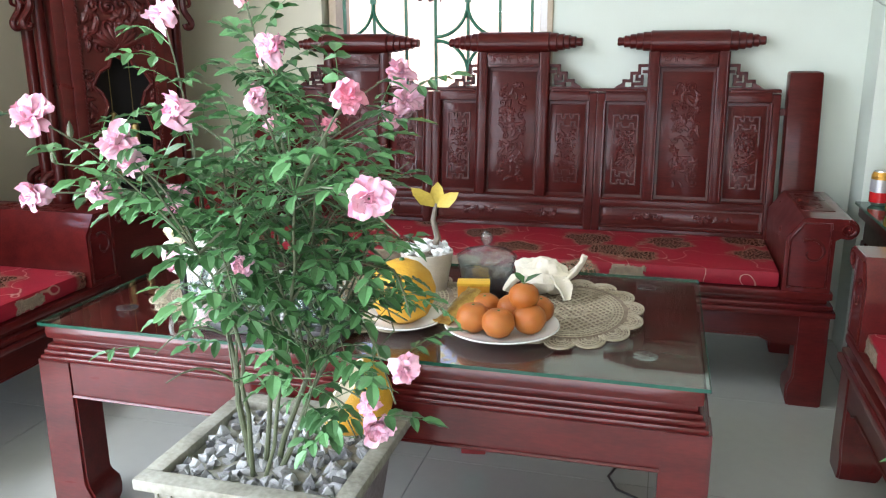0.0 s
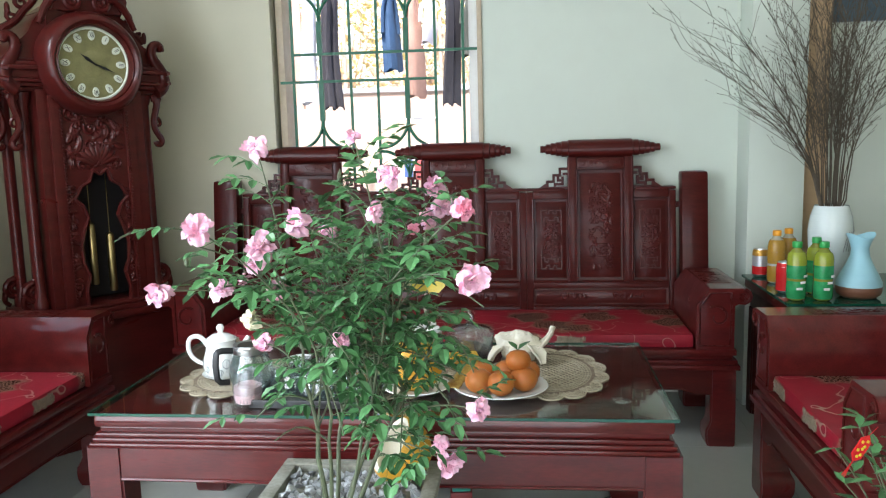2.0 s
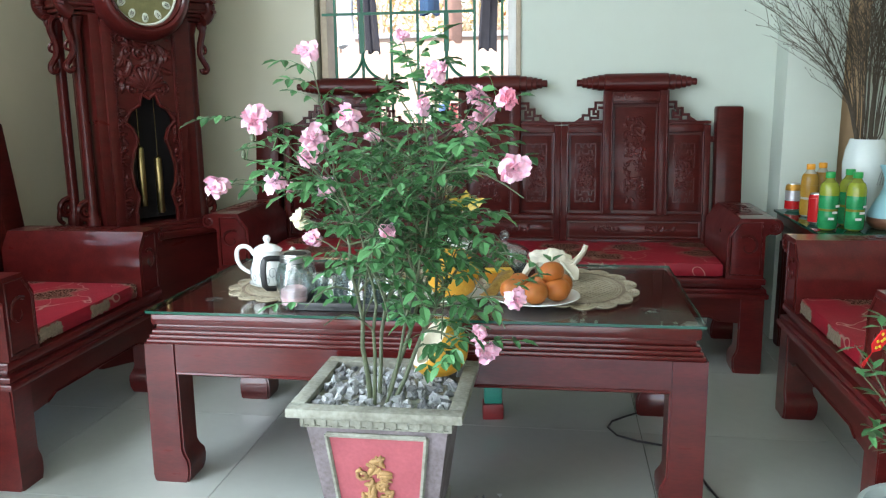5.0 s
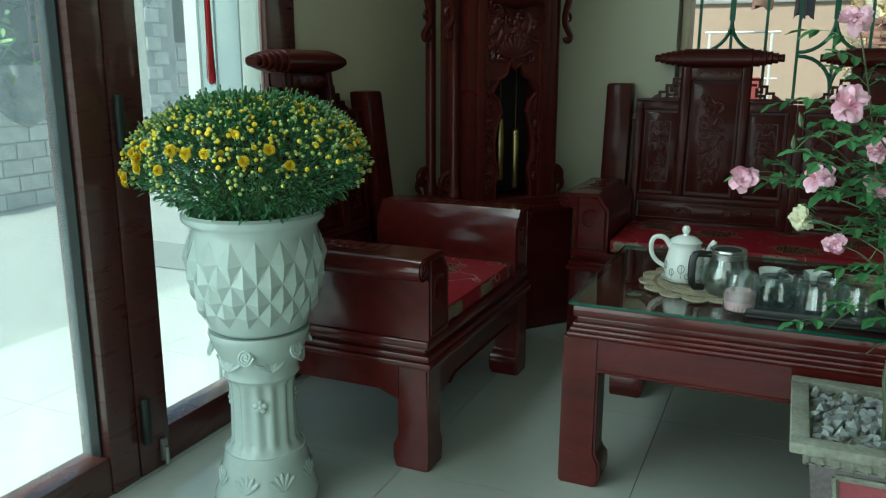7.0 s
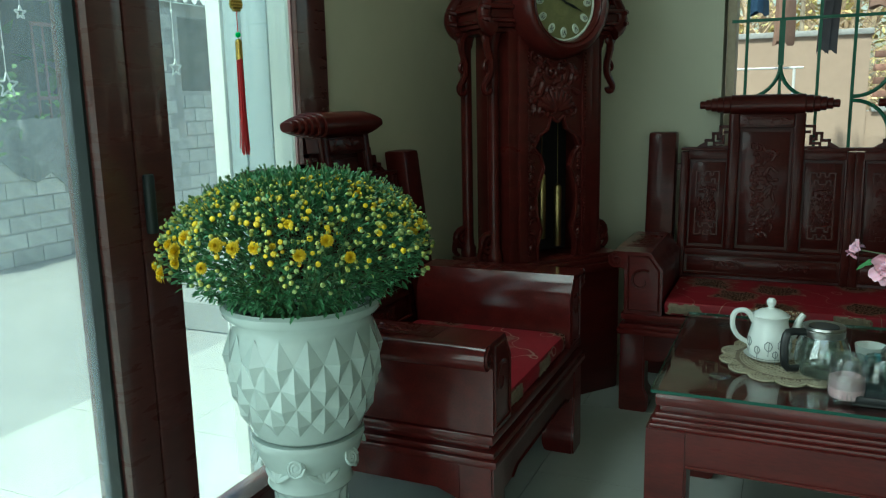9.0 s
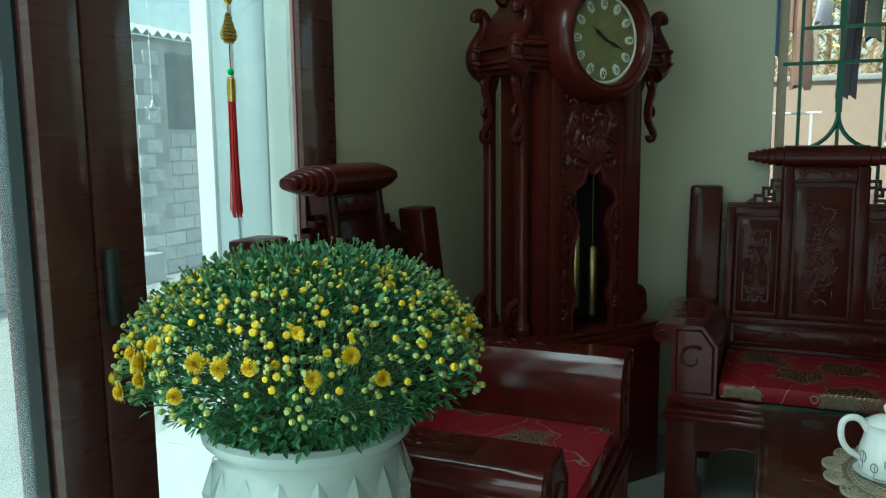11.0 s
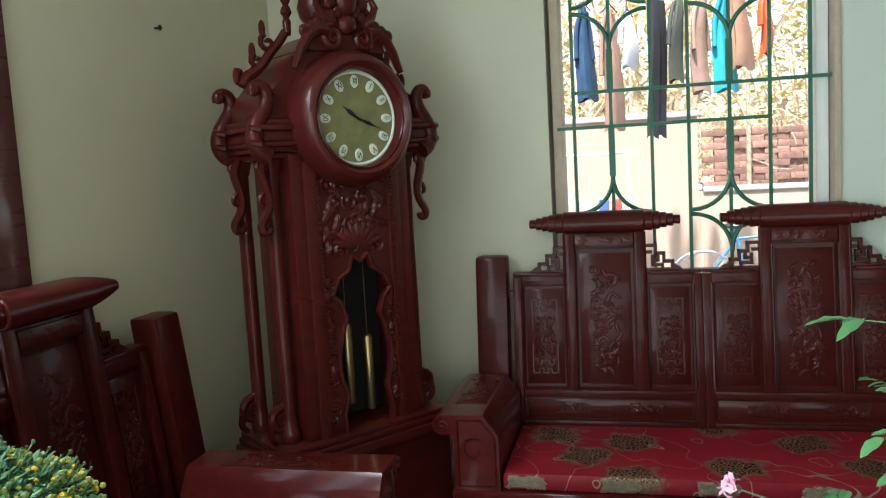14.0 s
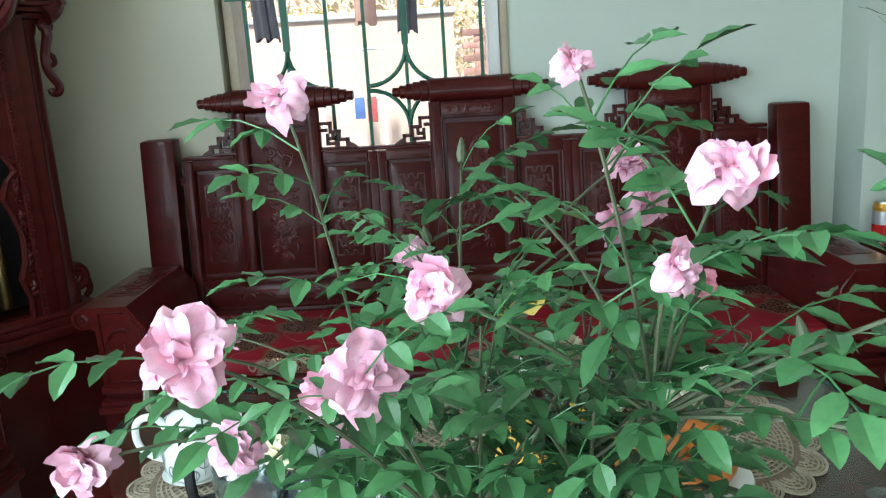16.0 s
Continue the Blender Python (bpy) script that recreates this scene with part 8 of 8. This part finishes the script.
part("wall", box_bm(-10.6, -10.4, 1.5, 9.0, -0.2, 2.6), SHADEW, shed)
part("side_wall", box_bm(-10.6, -7.7, 8.8, 9.0, -0.2, 2.5), MORTAR, shed)
ROOFM = material("grey_corrugated_sheet", (0.42, 0.44, 0.44), 0.7, vary=0.25, scale=3, bump=0.2)


def corrugated(name, parent, mat, y0, y1, x0, z0, x1, z1, pitch=0.16, amp=0.03):
    bm = bmesh.new()
    n = int((y1 - y0) / pitch * 6)
    rows = []
    for i in range(n + 1):
        y = y0 + (y1 - y0) * i / n
        h = amp * math.sin(2 * math.pi * (y - y0) / pitch)
        rows.append([bm.verts.new(p) for p in ((x0, y, z0 + h), (x1, y, z1 + h), (x1, y, z1 + h - 0.012), (x0, y, z0 + h - 0.012))])
    for a, b in zip(rows, rows[1:]):
        for i in range(4):
            bm.faces.new((a[i], a[(i + 1) % 4], b[(i + 1) % 4], b[i]))
    return part(name, bm, mat, parent)


corrugated("roof", shed, ROOFM, 1.5, 9.0, -7.7, 2.36, -10.7, 3.0)
part("eave_beam", box_bm(-8.0, -7.88, 1.5, 9.0, 2.20, 2.345), MORTAR, shed)
GATEM = material("faded_pink_steel", (0.36, 0.22, 0.22), 0.6, vary=0.3, scale=10)
gate = thing("yard_gate", "rusty pink steel gate before the shed", "gate")
for z in (0.36, 0.85, 1.25, 1.95):
    part("rail", box_bm(-7.93, -7.90, 5.30, 6.28, z, z + 0.035), GATEM, gate)
for k in range(9):
    y = 5.30 + 0.12 * k
    part("bar", box_bm(-7.925, -7.905, y, y + 0.014, 0.34, 1.95), GATEM, gate)
barrel = thing("water_barrel", "blue plastic water barrel on the shed step", "barrel", (-7.72, 5.52, 0.331))
BLUEB = material("blue_plastic", (0.05, 0.20, 0.38), 0.45, vary=0.2, scale=6)
part("body", lathe_bm([(0, 0), (0.15, 0), (0.17, 0.04), (0.18, 0.25), (0.17, 0.46), (0.15, 0.5), (0, 0.5)], 24), BLUEB, barrel)
part("lid", lathe_bm([(0, 0.5), (0.12, 0.5), (0.12, 0.54), (0, 0.55)], 20), BLUEB, barrel)


def shrubbery(name, label, category, c, size, count, leaf, seed, mat, trunk=None, bark=None):
    """Many small leaves in uneven clumps on thin twigs."""
    rr = random.Random(seed)
    ob = thing(name, label, category, c)
    bm = bmesh.new()
    clumps = [Vector((rr.gauss(0, 0.42) * size[0], rr.gauss(0, 0.42) * size[1], rr.uniform(0.05, 1) * size[2])) for _ in range(max(6, count // 90))]
    for i in range(count):
        q = rr.choice(clumps)
        p = q + Vector((rr.gauss(0, 0.13) * size[0], rr.gauss(0, 0.13) * size[1], rr.gauss(0, 0.10) * size[2]))
        p.z = max(p.z, 0.02)
        d = Vector((rr.uniform(-1, 1), rr.uniform(-1, 1), rr.uniform(-0.5, 0.7)))
        add_leaf(bm, p, d, Vector((rr.uniform(-0.6, 0.6), rr.uniform(-0.6, 0.6), 1)), leaf * rr.uniform(0.6, 1.3), leaf * rr.uniform(0.3, 0.55), 0.15)
    tagged(part("crown", bm, mat, ob), kind="stuff")
    bm = bmesh.new()
    for q in clumps:
        add_tube(bm, [Vector((0.1 * q.x, 0.1 * q.y, -0.02)), Vector((0.5 * q.x, 0.5 * q.y, q.z * 0.55)), q], 0.02 if trunk is None else trunk, 5, 0.006)
    part("trunk", bm, bark or TWIG, ob)
    return ob


BUSH = material("outdoor_leaves", (0.20, 0.36, 0.11), 0.55, vary=0.4, scale=5, island=0.4)
DRYL = material("dry_sunlit_leaves", (0.52, 0.50, 0.16), 0.6, vary=0.35, scale=1.6, island=0.35, second=(0.66, 0.48, 0.26), soft=0.2)
STRAW = material("bleached_dry_twigs", (0.56, 0.43, 0.29), 0.8, vary=0.35, scale=6, island=0.3)
shrubbery("bush", "leafy green bush behind the low block wall", "bush", (-7.72, 4.1, 0.55), (0.34, 1.0, 0.85), 1700, 0.12, 3, BUSH)
shrubbery("tree", "leafy tree behind the shed", "tree", (-12.5, 6.0, -0.2), (2.5, 4.5, 6.0), 5200, 0.30, 4, BUSH, trunk=0.08)
shrubbery("tree", "leafy tree beyond the lane", "tree", (-12.0, 0.5, -0.2), (2.5, 4.0, 5.5), 4200, 0.30, 5, BUSH, trunk=0.08)

# ---- the yard behind: low walls, fence, washing line, greenery ----
structure("yard_paving", box_bm(-5.5, 2.2, Y1 + T + 0.002, 7.7, -0.2, -0.03), ROAD, "pale concrete paving of the back yard", "pavement")
structure("yard_wall_cream", box_bm(-6.5, -0.64, 7.75, 7.95, -0.21, 1.66), CREAMW, "sunlit cream rendered garden wall", "wall")
structure("yard_wall_coping", box_bm(-6.5, -0.62, 7.73, 7.97, 1.66, 1.71, 0.008), MORTAR, "weathered wall coping", "trim")
structure("yard_wall_low", box_bm(-0.64, 4.5, 7.77, 7.93, -0.21, 0.99), CREAMW, "low cream rendered garden wall", "wall")
structure("yard_wall_low_coping", box_bm(-0.60, 4.5, 7.75, 7.95, 0.99, 1.03, 0.006), MORTAR, "weathered low wall coping", "trim")
RUSTYWIRE = material("rusty_wire", (0.22, 0.15, 0.10), 0.8, vary=0.4, scale=10)
fence = thing("wire_fence", "chain-link wire fence on the garden wall", "fence")
bm = bmesh.new()
step = 0.085
for s in (-1, 1):
    for k in range(-14, 98):
        x = -6.2 + step * k
        z0 = 1.71 if x < -0.62 else 1.03
        a, b = (x, z0), (x + s * (2.4 - z0), 2.40)
        add_tube(bm, [(a[0], 7.85 + 0.004 * s, a[1]), (b[0], 7.85 + 0.004 * s, b[1])], 0.0018, 3)
tagged(part("mesh", bm, RUSTYWIRE, fence, "rusty chain-link wire"), kind="stuff")
for k in range(8):
    z0 = 1.70 if -6.2 + k < -0.62 else 1.02
    part("post", lathe_bm([(0.02, z0), (0.02, 2.42), (0, 2.42)], 8, pose(-6.2 + k * 1.0, 7.87, 0)), WINFRAME, fence)
RUBBLE = material("old_red_brick", (0.34, 0.19, 0.145), 0.9, vary=0.5, scale=8, bump=0.4, per_object=0.3)
pile = thing("brick_stack", "stack of old bricks behind the low wall", "bricks")
brick = mesh_from(box_bm(-0.11, 0.11, -0.05, 0.05, -0.03, 0.03, 0.004), "brick", RUBBLE)
r9 = random.Random(8)
for r in range(9):
    for c in range(5):
        ob = new("brick", brick)
        ob.parent = pile
        ob.matrix_local = Matrix.Translation((-0.44 + 0.226 * c + 0.11 * (r % 2), 8.45 + r9.uniform(-0.02, 0.02), 1.02 + 0.0615 * r)) @ Matrix.Rotation(r9.uniform(-0.05, 0.05), 4, "Z")
part("plinth", box_bm(-0.66, 0.95, 8.25, 8.65, -0.21, 0.985), MORTAR, pile)
shrubbery("dry_thicket", "sunlit dry leafy thicket behind the garden wall", "bush", (-2.8, 9.5, -0.2), (3.0, 0.9, 3.9), 6000, 0.10, 6, DRYL, bark=STRAW)
shrubbery("dry_thicket", "sunlit green and brown thicket beyond the brick stack", "bush", (0.7, 9.6, -0.2), (1.8, 0.9, 3.9), 4200, 0.10, 7, DRYL, bark=STRAW)
shrubbery("tree", "dry pale-leaved tree far behind the garden wall", "tree", (-1.0, 14.0, -0.2), (5.5, 1.8, 6.2), 6500, 0.20, 8, DRYL, trunk=0.08, bark=STRAW)
brush = thing("brushwood", "tangle of bleached dry branches behind the wire fence", "brushwood", (-0.9, 8.75, 0.9))
bm = bmesh.new()
r10 = random.Random(19)
for k in range(230):
    x = r10.uniform(-3.4, 1.9)
    p = Vector((x, r10.uniform(-0.15, 0.55), r10.uniform(0.0, 0.9)))
    d = Vector((r10.gauss(0, 0.7), r10.gauss(0, 0.2), r10.uniform(-0.1, 1.0)))
    pts = [p]
    for _ in range(6):
        d = d + Vector((r10.gauss(0, 0.22), r10.gauss(0, 0.1), r10.gauss(-0.10, 0.2)))
        pts.append(pts[-1] + d.normalized() * r10.uniform(0.10, 0.20))
    add_tube(bm, pts, r10.uniform(0.004, 0.013), 4, 0.002)
tagged(part("branch_tangle", bm, STRAW, brush), kind="stuff")
bm = bmesh.new()
for k in range(900):
    d = Vector((r10.gauss(0, 1), r10.gauss(0, 1), r10.gauss(0, 1)))
    add_leaf(bm, Vector((r10.uniform(-3.4, 1.9), r10.uniform(-0.1, 0.5), r10.triangular(0, 1.5, 0.2))), d, Vector((r10.gauss(0, 1), r10.gauss(0, 1), 1)), r10.uniform(0.04, 0.10), r10.uniform(0.015, 0.04), 0.2)
tagged(part("dead_leaves", bm, DRYL, brush), kind="stuff")
part("bank", box_bm(-3.5, 1.95, -0.08, 0.6, -1.1, 0.02, 0.03), MORTAR, brush)
awning = thing("awning", "corrugated sheet awning over the back yard", "awning")
bm = bmesh.new()
n = 260
rows = []
for i in range(n + 1):
    x = -4.5 + 6.5 * i / n
    h = 0.022 * math.sin(2 * math.pi * i / 6.5)
    rows.append([bm.verts.new(p) for p in ((x, Y1 + T + 0.02, 2.80 + h), (x, 5.5, 2.47 + h), (x, 5.5, 2.458 + h), (x, Y1 + T + 0.02, 2.788 + h))])
for a, b in zip(rows, rows[1:]):
    for i in range(4):
        bm.faces.new((a[i], a[(i + 1) % 4], b[(i + 1) % 4], b[i]))
part("sheet", bm, ROOFM, awning)
part("beam", box_bm(-4.5, 2.0, 5.44, 5.50, 2.34, 2.435), MORTAR, awning)
part("beam", box_bm(-4.5, 2.0, Y1 + T, Y1 + T + 0.05, 2.66, 2.77), MORTAR, awning)
line = thing("washing_line", "thin wire washing line across the yard", "washing line")
LY, LZ = 6.9, 2.58
bm = bmesh.new()
add_tube(bm, [(-4.5, LY, LZ), (2.0, LY, LZ)], 0.003, 4)
part("wire", bm, ALU, line)
for x in (-4.45, 1.95):
    part("pole", lathe_bm([(0.022, -0.03), (0.022, LZ + 0.05), (0, LZ + 0.05)], 10, pose(x, LY, 0)), ALU, line)


def garment(x, top, bottom, w, colour, kind, seed, what):
    rr = random.Random(seed)
    mat = material(what.replace(" ", "_"), colour, 0.85, vary=0.25, scale=8, bump=0.2, bump_scale=60)
    ob = thing("garment", f"{what} hanging on the washing line", "clothes", (x, LY, 0), rr.uniform(40, 70), "washing on the line")
    bm = bmesh.new()
    nu, nv = 12, 12
    legs = 2 if kind == "trousers" else 1
    for lg in range(legs):
        grid = []
        for j in range(nv + 1):
            t = j / nv
            row = []
            for i in range(nu):
                a = 2 * math.pi * i / nu
                ww = w / legs * (0.75 + 0.35 * t if kind != "shirt" else (0.26 + 0.62 * min(1, 1.7 * t) ** 0.8 + 0.10 * t))
                cx = (lg - 0.5) * w * (0.42 + 0.12 * t) if legs == 2 else 0
                fold = 1 + (0.10 + 0.22 * t) * math.sin(3 * a + seed) + 0.06 * math.sin(5 * a + 2 * seed)
                row.append(bm.verts.new((cx + 0.5 * ww * fold * math.cos(a), 0.035 * fold * math.sin(a) + 0.02 * math.sin(4 * t + seed), top + (bottom - top) * t + 0.02 * math.sin(2 * a) * t)))
            grid.append(row)
        for a1, b1 in zip(grid, grid[1:]):
            for i in range(nu):
                bm.faces.new((a1[i], a1[(i + 1) % nu], b1[(i + 1) % nu], b1[i]))
    part("cloth", bm, mat, ob)
    if kind == "shirt":
        for s in (-1, 1):
            bm = bmesh.new()
            ln = 0.55 * (top - bottom)
            add_tube(bm, smooth_path([(s * w * 0.16, 0, top - 0.03), (s * w * 0.30, 0.01, top - 0.09), (s * w * 0.44, 0.015, top - 0.5 * ln), (s * w * 0.50, 0.005 * seed % 0.03, top - ln)]), 0.024, 8, 0.032, flat=0.6)
            part("sleeve", bm, mat, ob)
    bm = bmesh.new()
    add_tube(bm, [(-w * 0.4, 0, top - 0.02), (0, 0, top + 0.04), (w * 0.4, 0, top - 0.02)], 0.006, 5)
    add_tube(bm, [(0, 0, top + 0.03), (0, 0, LZ + 0.004)], 0.004, 4)
    part("coat_hanger", bm, BLUEP, ob)


for k, (x, top, bot, w, col, kind, what) in enumerate((
        (-2.60, 2.50, 1.75, 0.20, (0.03, 0.03, 0.035), "shirt", "black shirt"), (-2.44, 2.48, 1.50, 0.15, (0.62, 0.44, 0.32), "towel", "pale tan towel"), (-2.30, 2.48, 1.53, 0.18, (0.62, 0.68, 0.72), "towel", "pale blue towel"), (-2.10, 2.47, 1.48, 0.24, (0.015, 0.015, 0.018), "trousers", "black trousers"),
        (-1.545, 2.53, 1.80, 0.19, (0.010, 0.045, 0.10), "shirt", "blue shirt"), (-1.345, 2.50, 1.56, 0.20, (0.30, 0.18, 0.13), "shirt", "tan brown tunic"), (-1.21, 2.45, 2.03, 0.17, (0.75, 0.74, 0.75), "shirt", "white cotton shirt"), (-1.00, 2.53, 1.48, 0.22, (0.013, 0.013, 0.016), "trousers", "dark grey trousers"), (-0.84, 2.53, 1.90, 0.16, (0.05, 0.06, 0.045), "shirt", "dark olive shirt"),
        (-0.66, 2.52, 1.80, 0.22, (0.30, 0.19, 0.14), "shirt", "brown checked shirt"), (-0.49, 2.53, 1.80, 0.24, (0.008, 0.26, 0.32), "shirt", "turquoise dress"), (-0.38, 2.53, 1.96, 0.20, (0.27, 0.16, 0.10), "towel", "brown cotton towel"), (-0.20, 2.53, 2.04, 0.18, (0.55, 0.075, 0.012), "shirt", "bright orange shirt"))):
    garment(x, top, bot, w, col, kind, 3 + k, what)
rack = thing("drying_rack", "white metal drying rack with small washing in the yard", "drying rack", (-1.44, 7.0, -0.03))
bm = bmesh.new()
add_tube(bm, [(-0.34, 0, 1.40), (0.27, 0, 1.40)], 0.010, 6)
part("top_bar", bm, WHITEMETAL, rack)
bm = bmesh.new()
add_tube(bm, [(-0.34, 0, 1.02), (0.27, 0, 1.02)], 0.006, 6)
part("lower_bar", bm, WHITEMETAL, rack)
for x in (-0.30, 0.20):
    bm = bmesh.new()
    add_tube(bm, [(x, 0, 1.40), (x, 0, 0.0)], 0.012, 6)
    part("post", bm, WHITEMETAL, rack)
    part("foot", box_bm(x - 0.02, x + 0.02, -0.2, 0.2, 0.0, 0.03, 0.004), WHITEMETAL, rack)
for k, (x, col) in enumerate(((-0.24, (0.5, 0.35, 0.3)), (-0.12, (0.7, 0.68, 0.66)), (0.0, (0.06, 0.12, 0.30)), (0.10, (0.35, 0.06, 0.06)))):
    bm = bmesh.new()
    add_box(bm, x - 0.04, x + 0.04, -0.012, 0.012, 0.86 - 0.03 * (k % 2), 1.03, 0.006)
    part("small_washing", bm, material("small_washing_cloth", col, 0.85, vary=0.3, scale=20, bump=0.2), rack)
bike = thing("bicycle", "old bicycle leaning by the garden wall", "bicycle", (-0.22, 7.3, -0.03))
bike.scale = (0.86, 0.86, 0.80)
for x in (-0.5, 0.5):
    bm = bmesh.new()
    add_tube(bm, [(x + 0.33 * math.cos(a), 0, 0.348 + 0.33 * math.sin(a)) for a in np.linspace(0, 2 * math.pi, 29)], 0.018, 6)
    wheel = part("wheel", bm, ALU, bike)
    bm = bmesh.new()
    for k in range(12):
        a = 2 * math.pi * k / 12
        add_tube(bm, [(x, 0, 0.348), (x + 0.32 * math.cos(a), 0, 0.348 + 0.32 * math.sin(a))], 0.003, 3)
    part("spokes", bm, ALU, wheel)
bm = bmesh.new()
for a, b in (((-0.5, 0.348), (-0.1, 0.34)), ((-0.1, 0.34), (0.3, 0.80)), ((-0.1, 0.34), (-0.2, 0.92)), ((-0.2, 0.80), (0.32, 0.84)), ((0.5, 0.348), (0.30, 1.02)), ((-0.5, 0.348), (-0.19, 0.80)), ((0.30, 1.02), (0.42, 1.05))):
    add_tube(bm, [(a[0], 0, a[1]), (b[0], 0, b[1])], 0.016, 6)
part("frame", bm, BLUEB, bike)
bm = bmesh.new()
add_ball(bm, (-0.2, 0, 0.94), 0.1, 1.2, 0.6, 0.35, 10, 6)
part("saddle", bm, BLACKP, bike)

tile_floor(terrace, TERR, -3.88, X0 - 0.085, -1.5, 6.2, -3.30, 1.33, 0.6, -0.05)
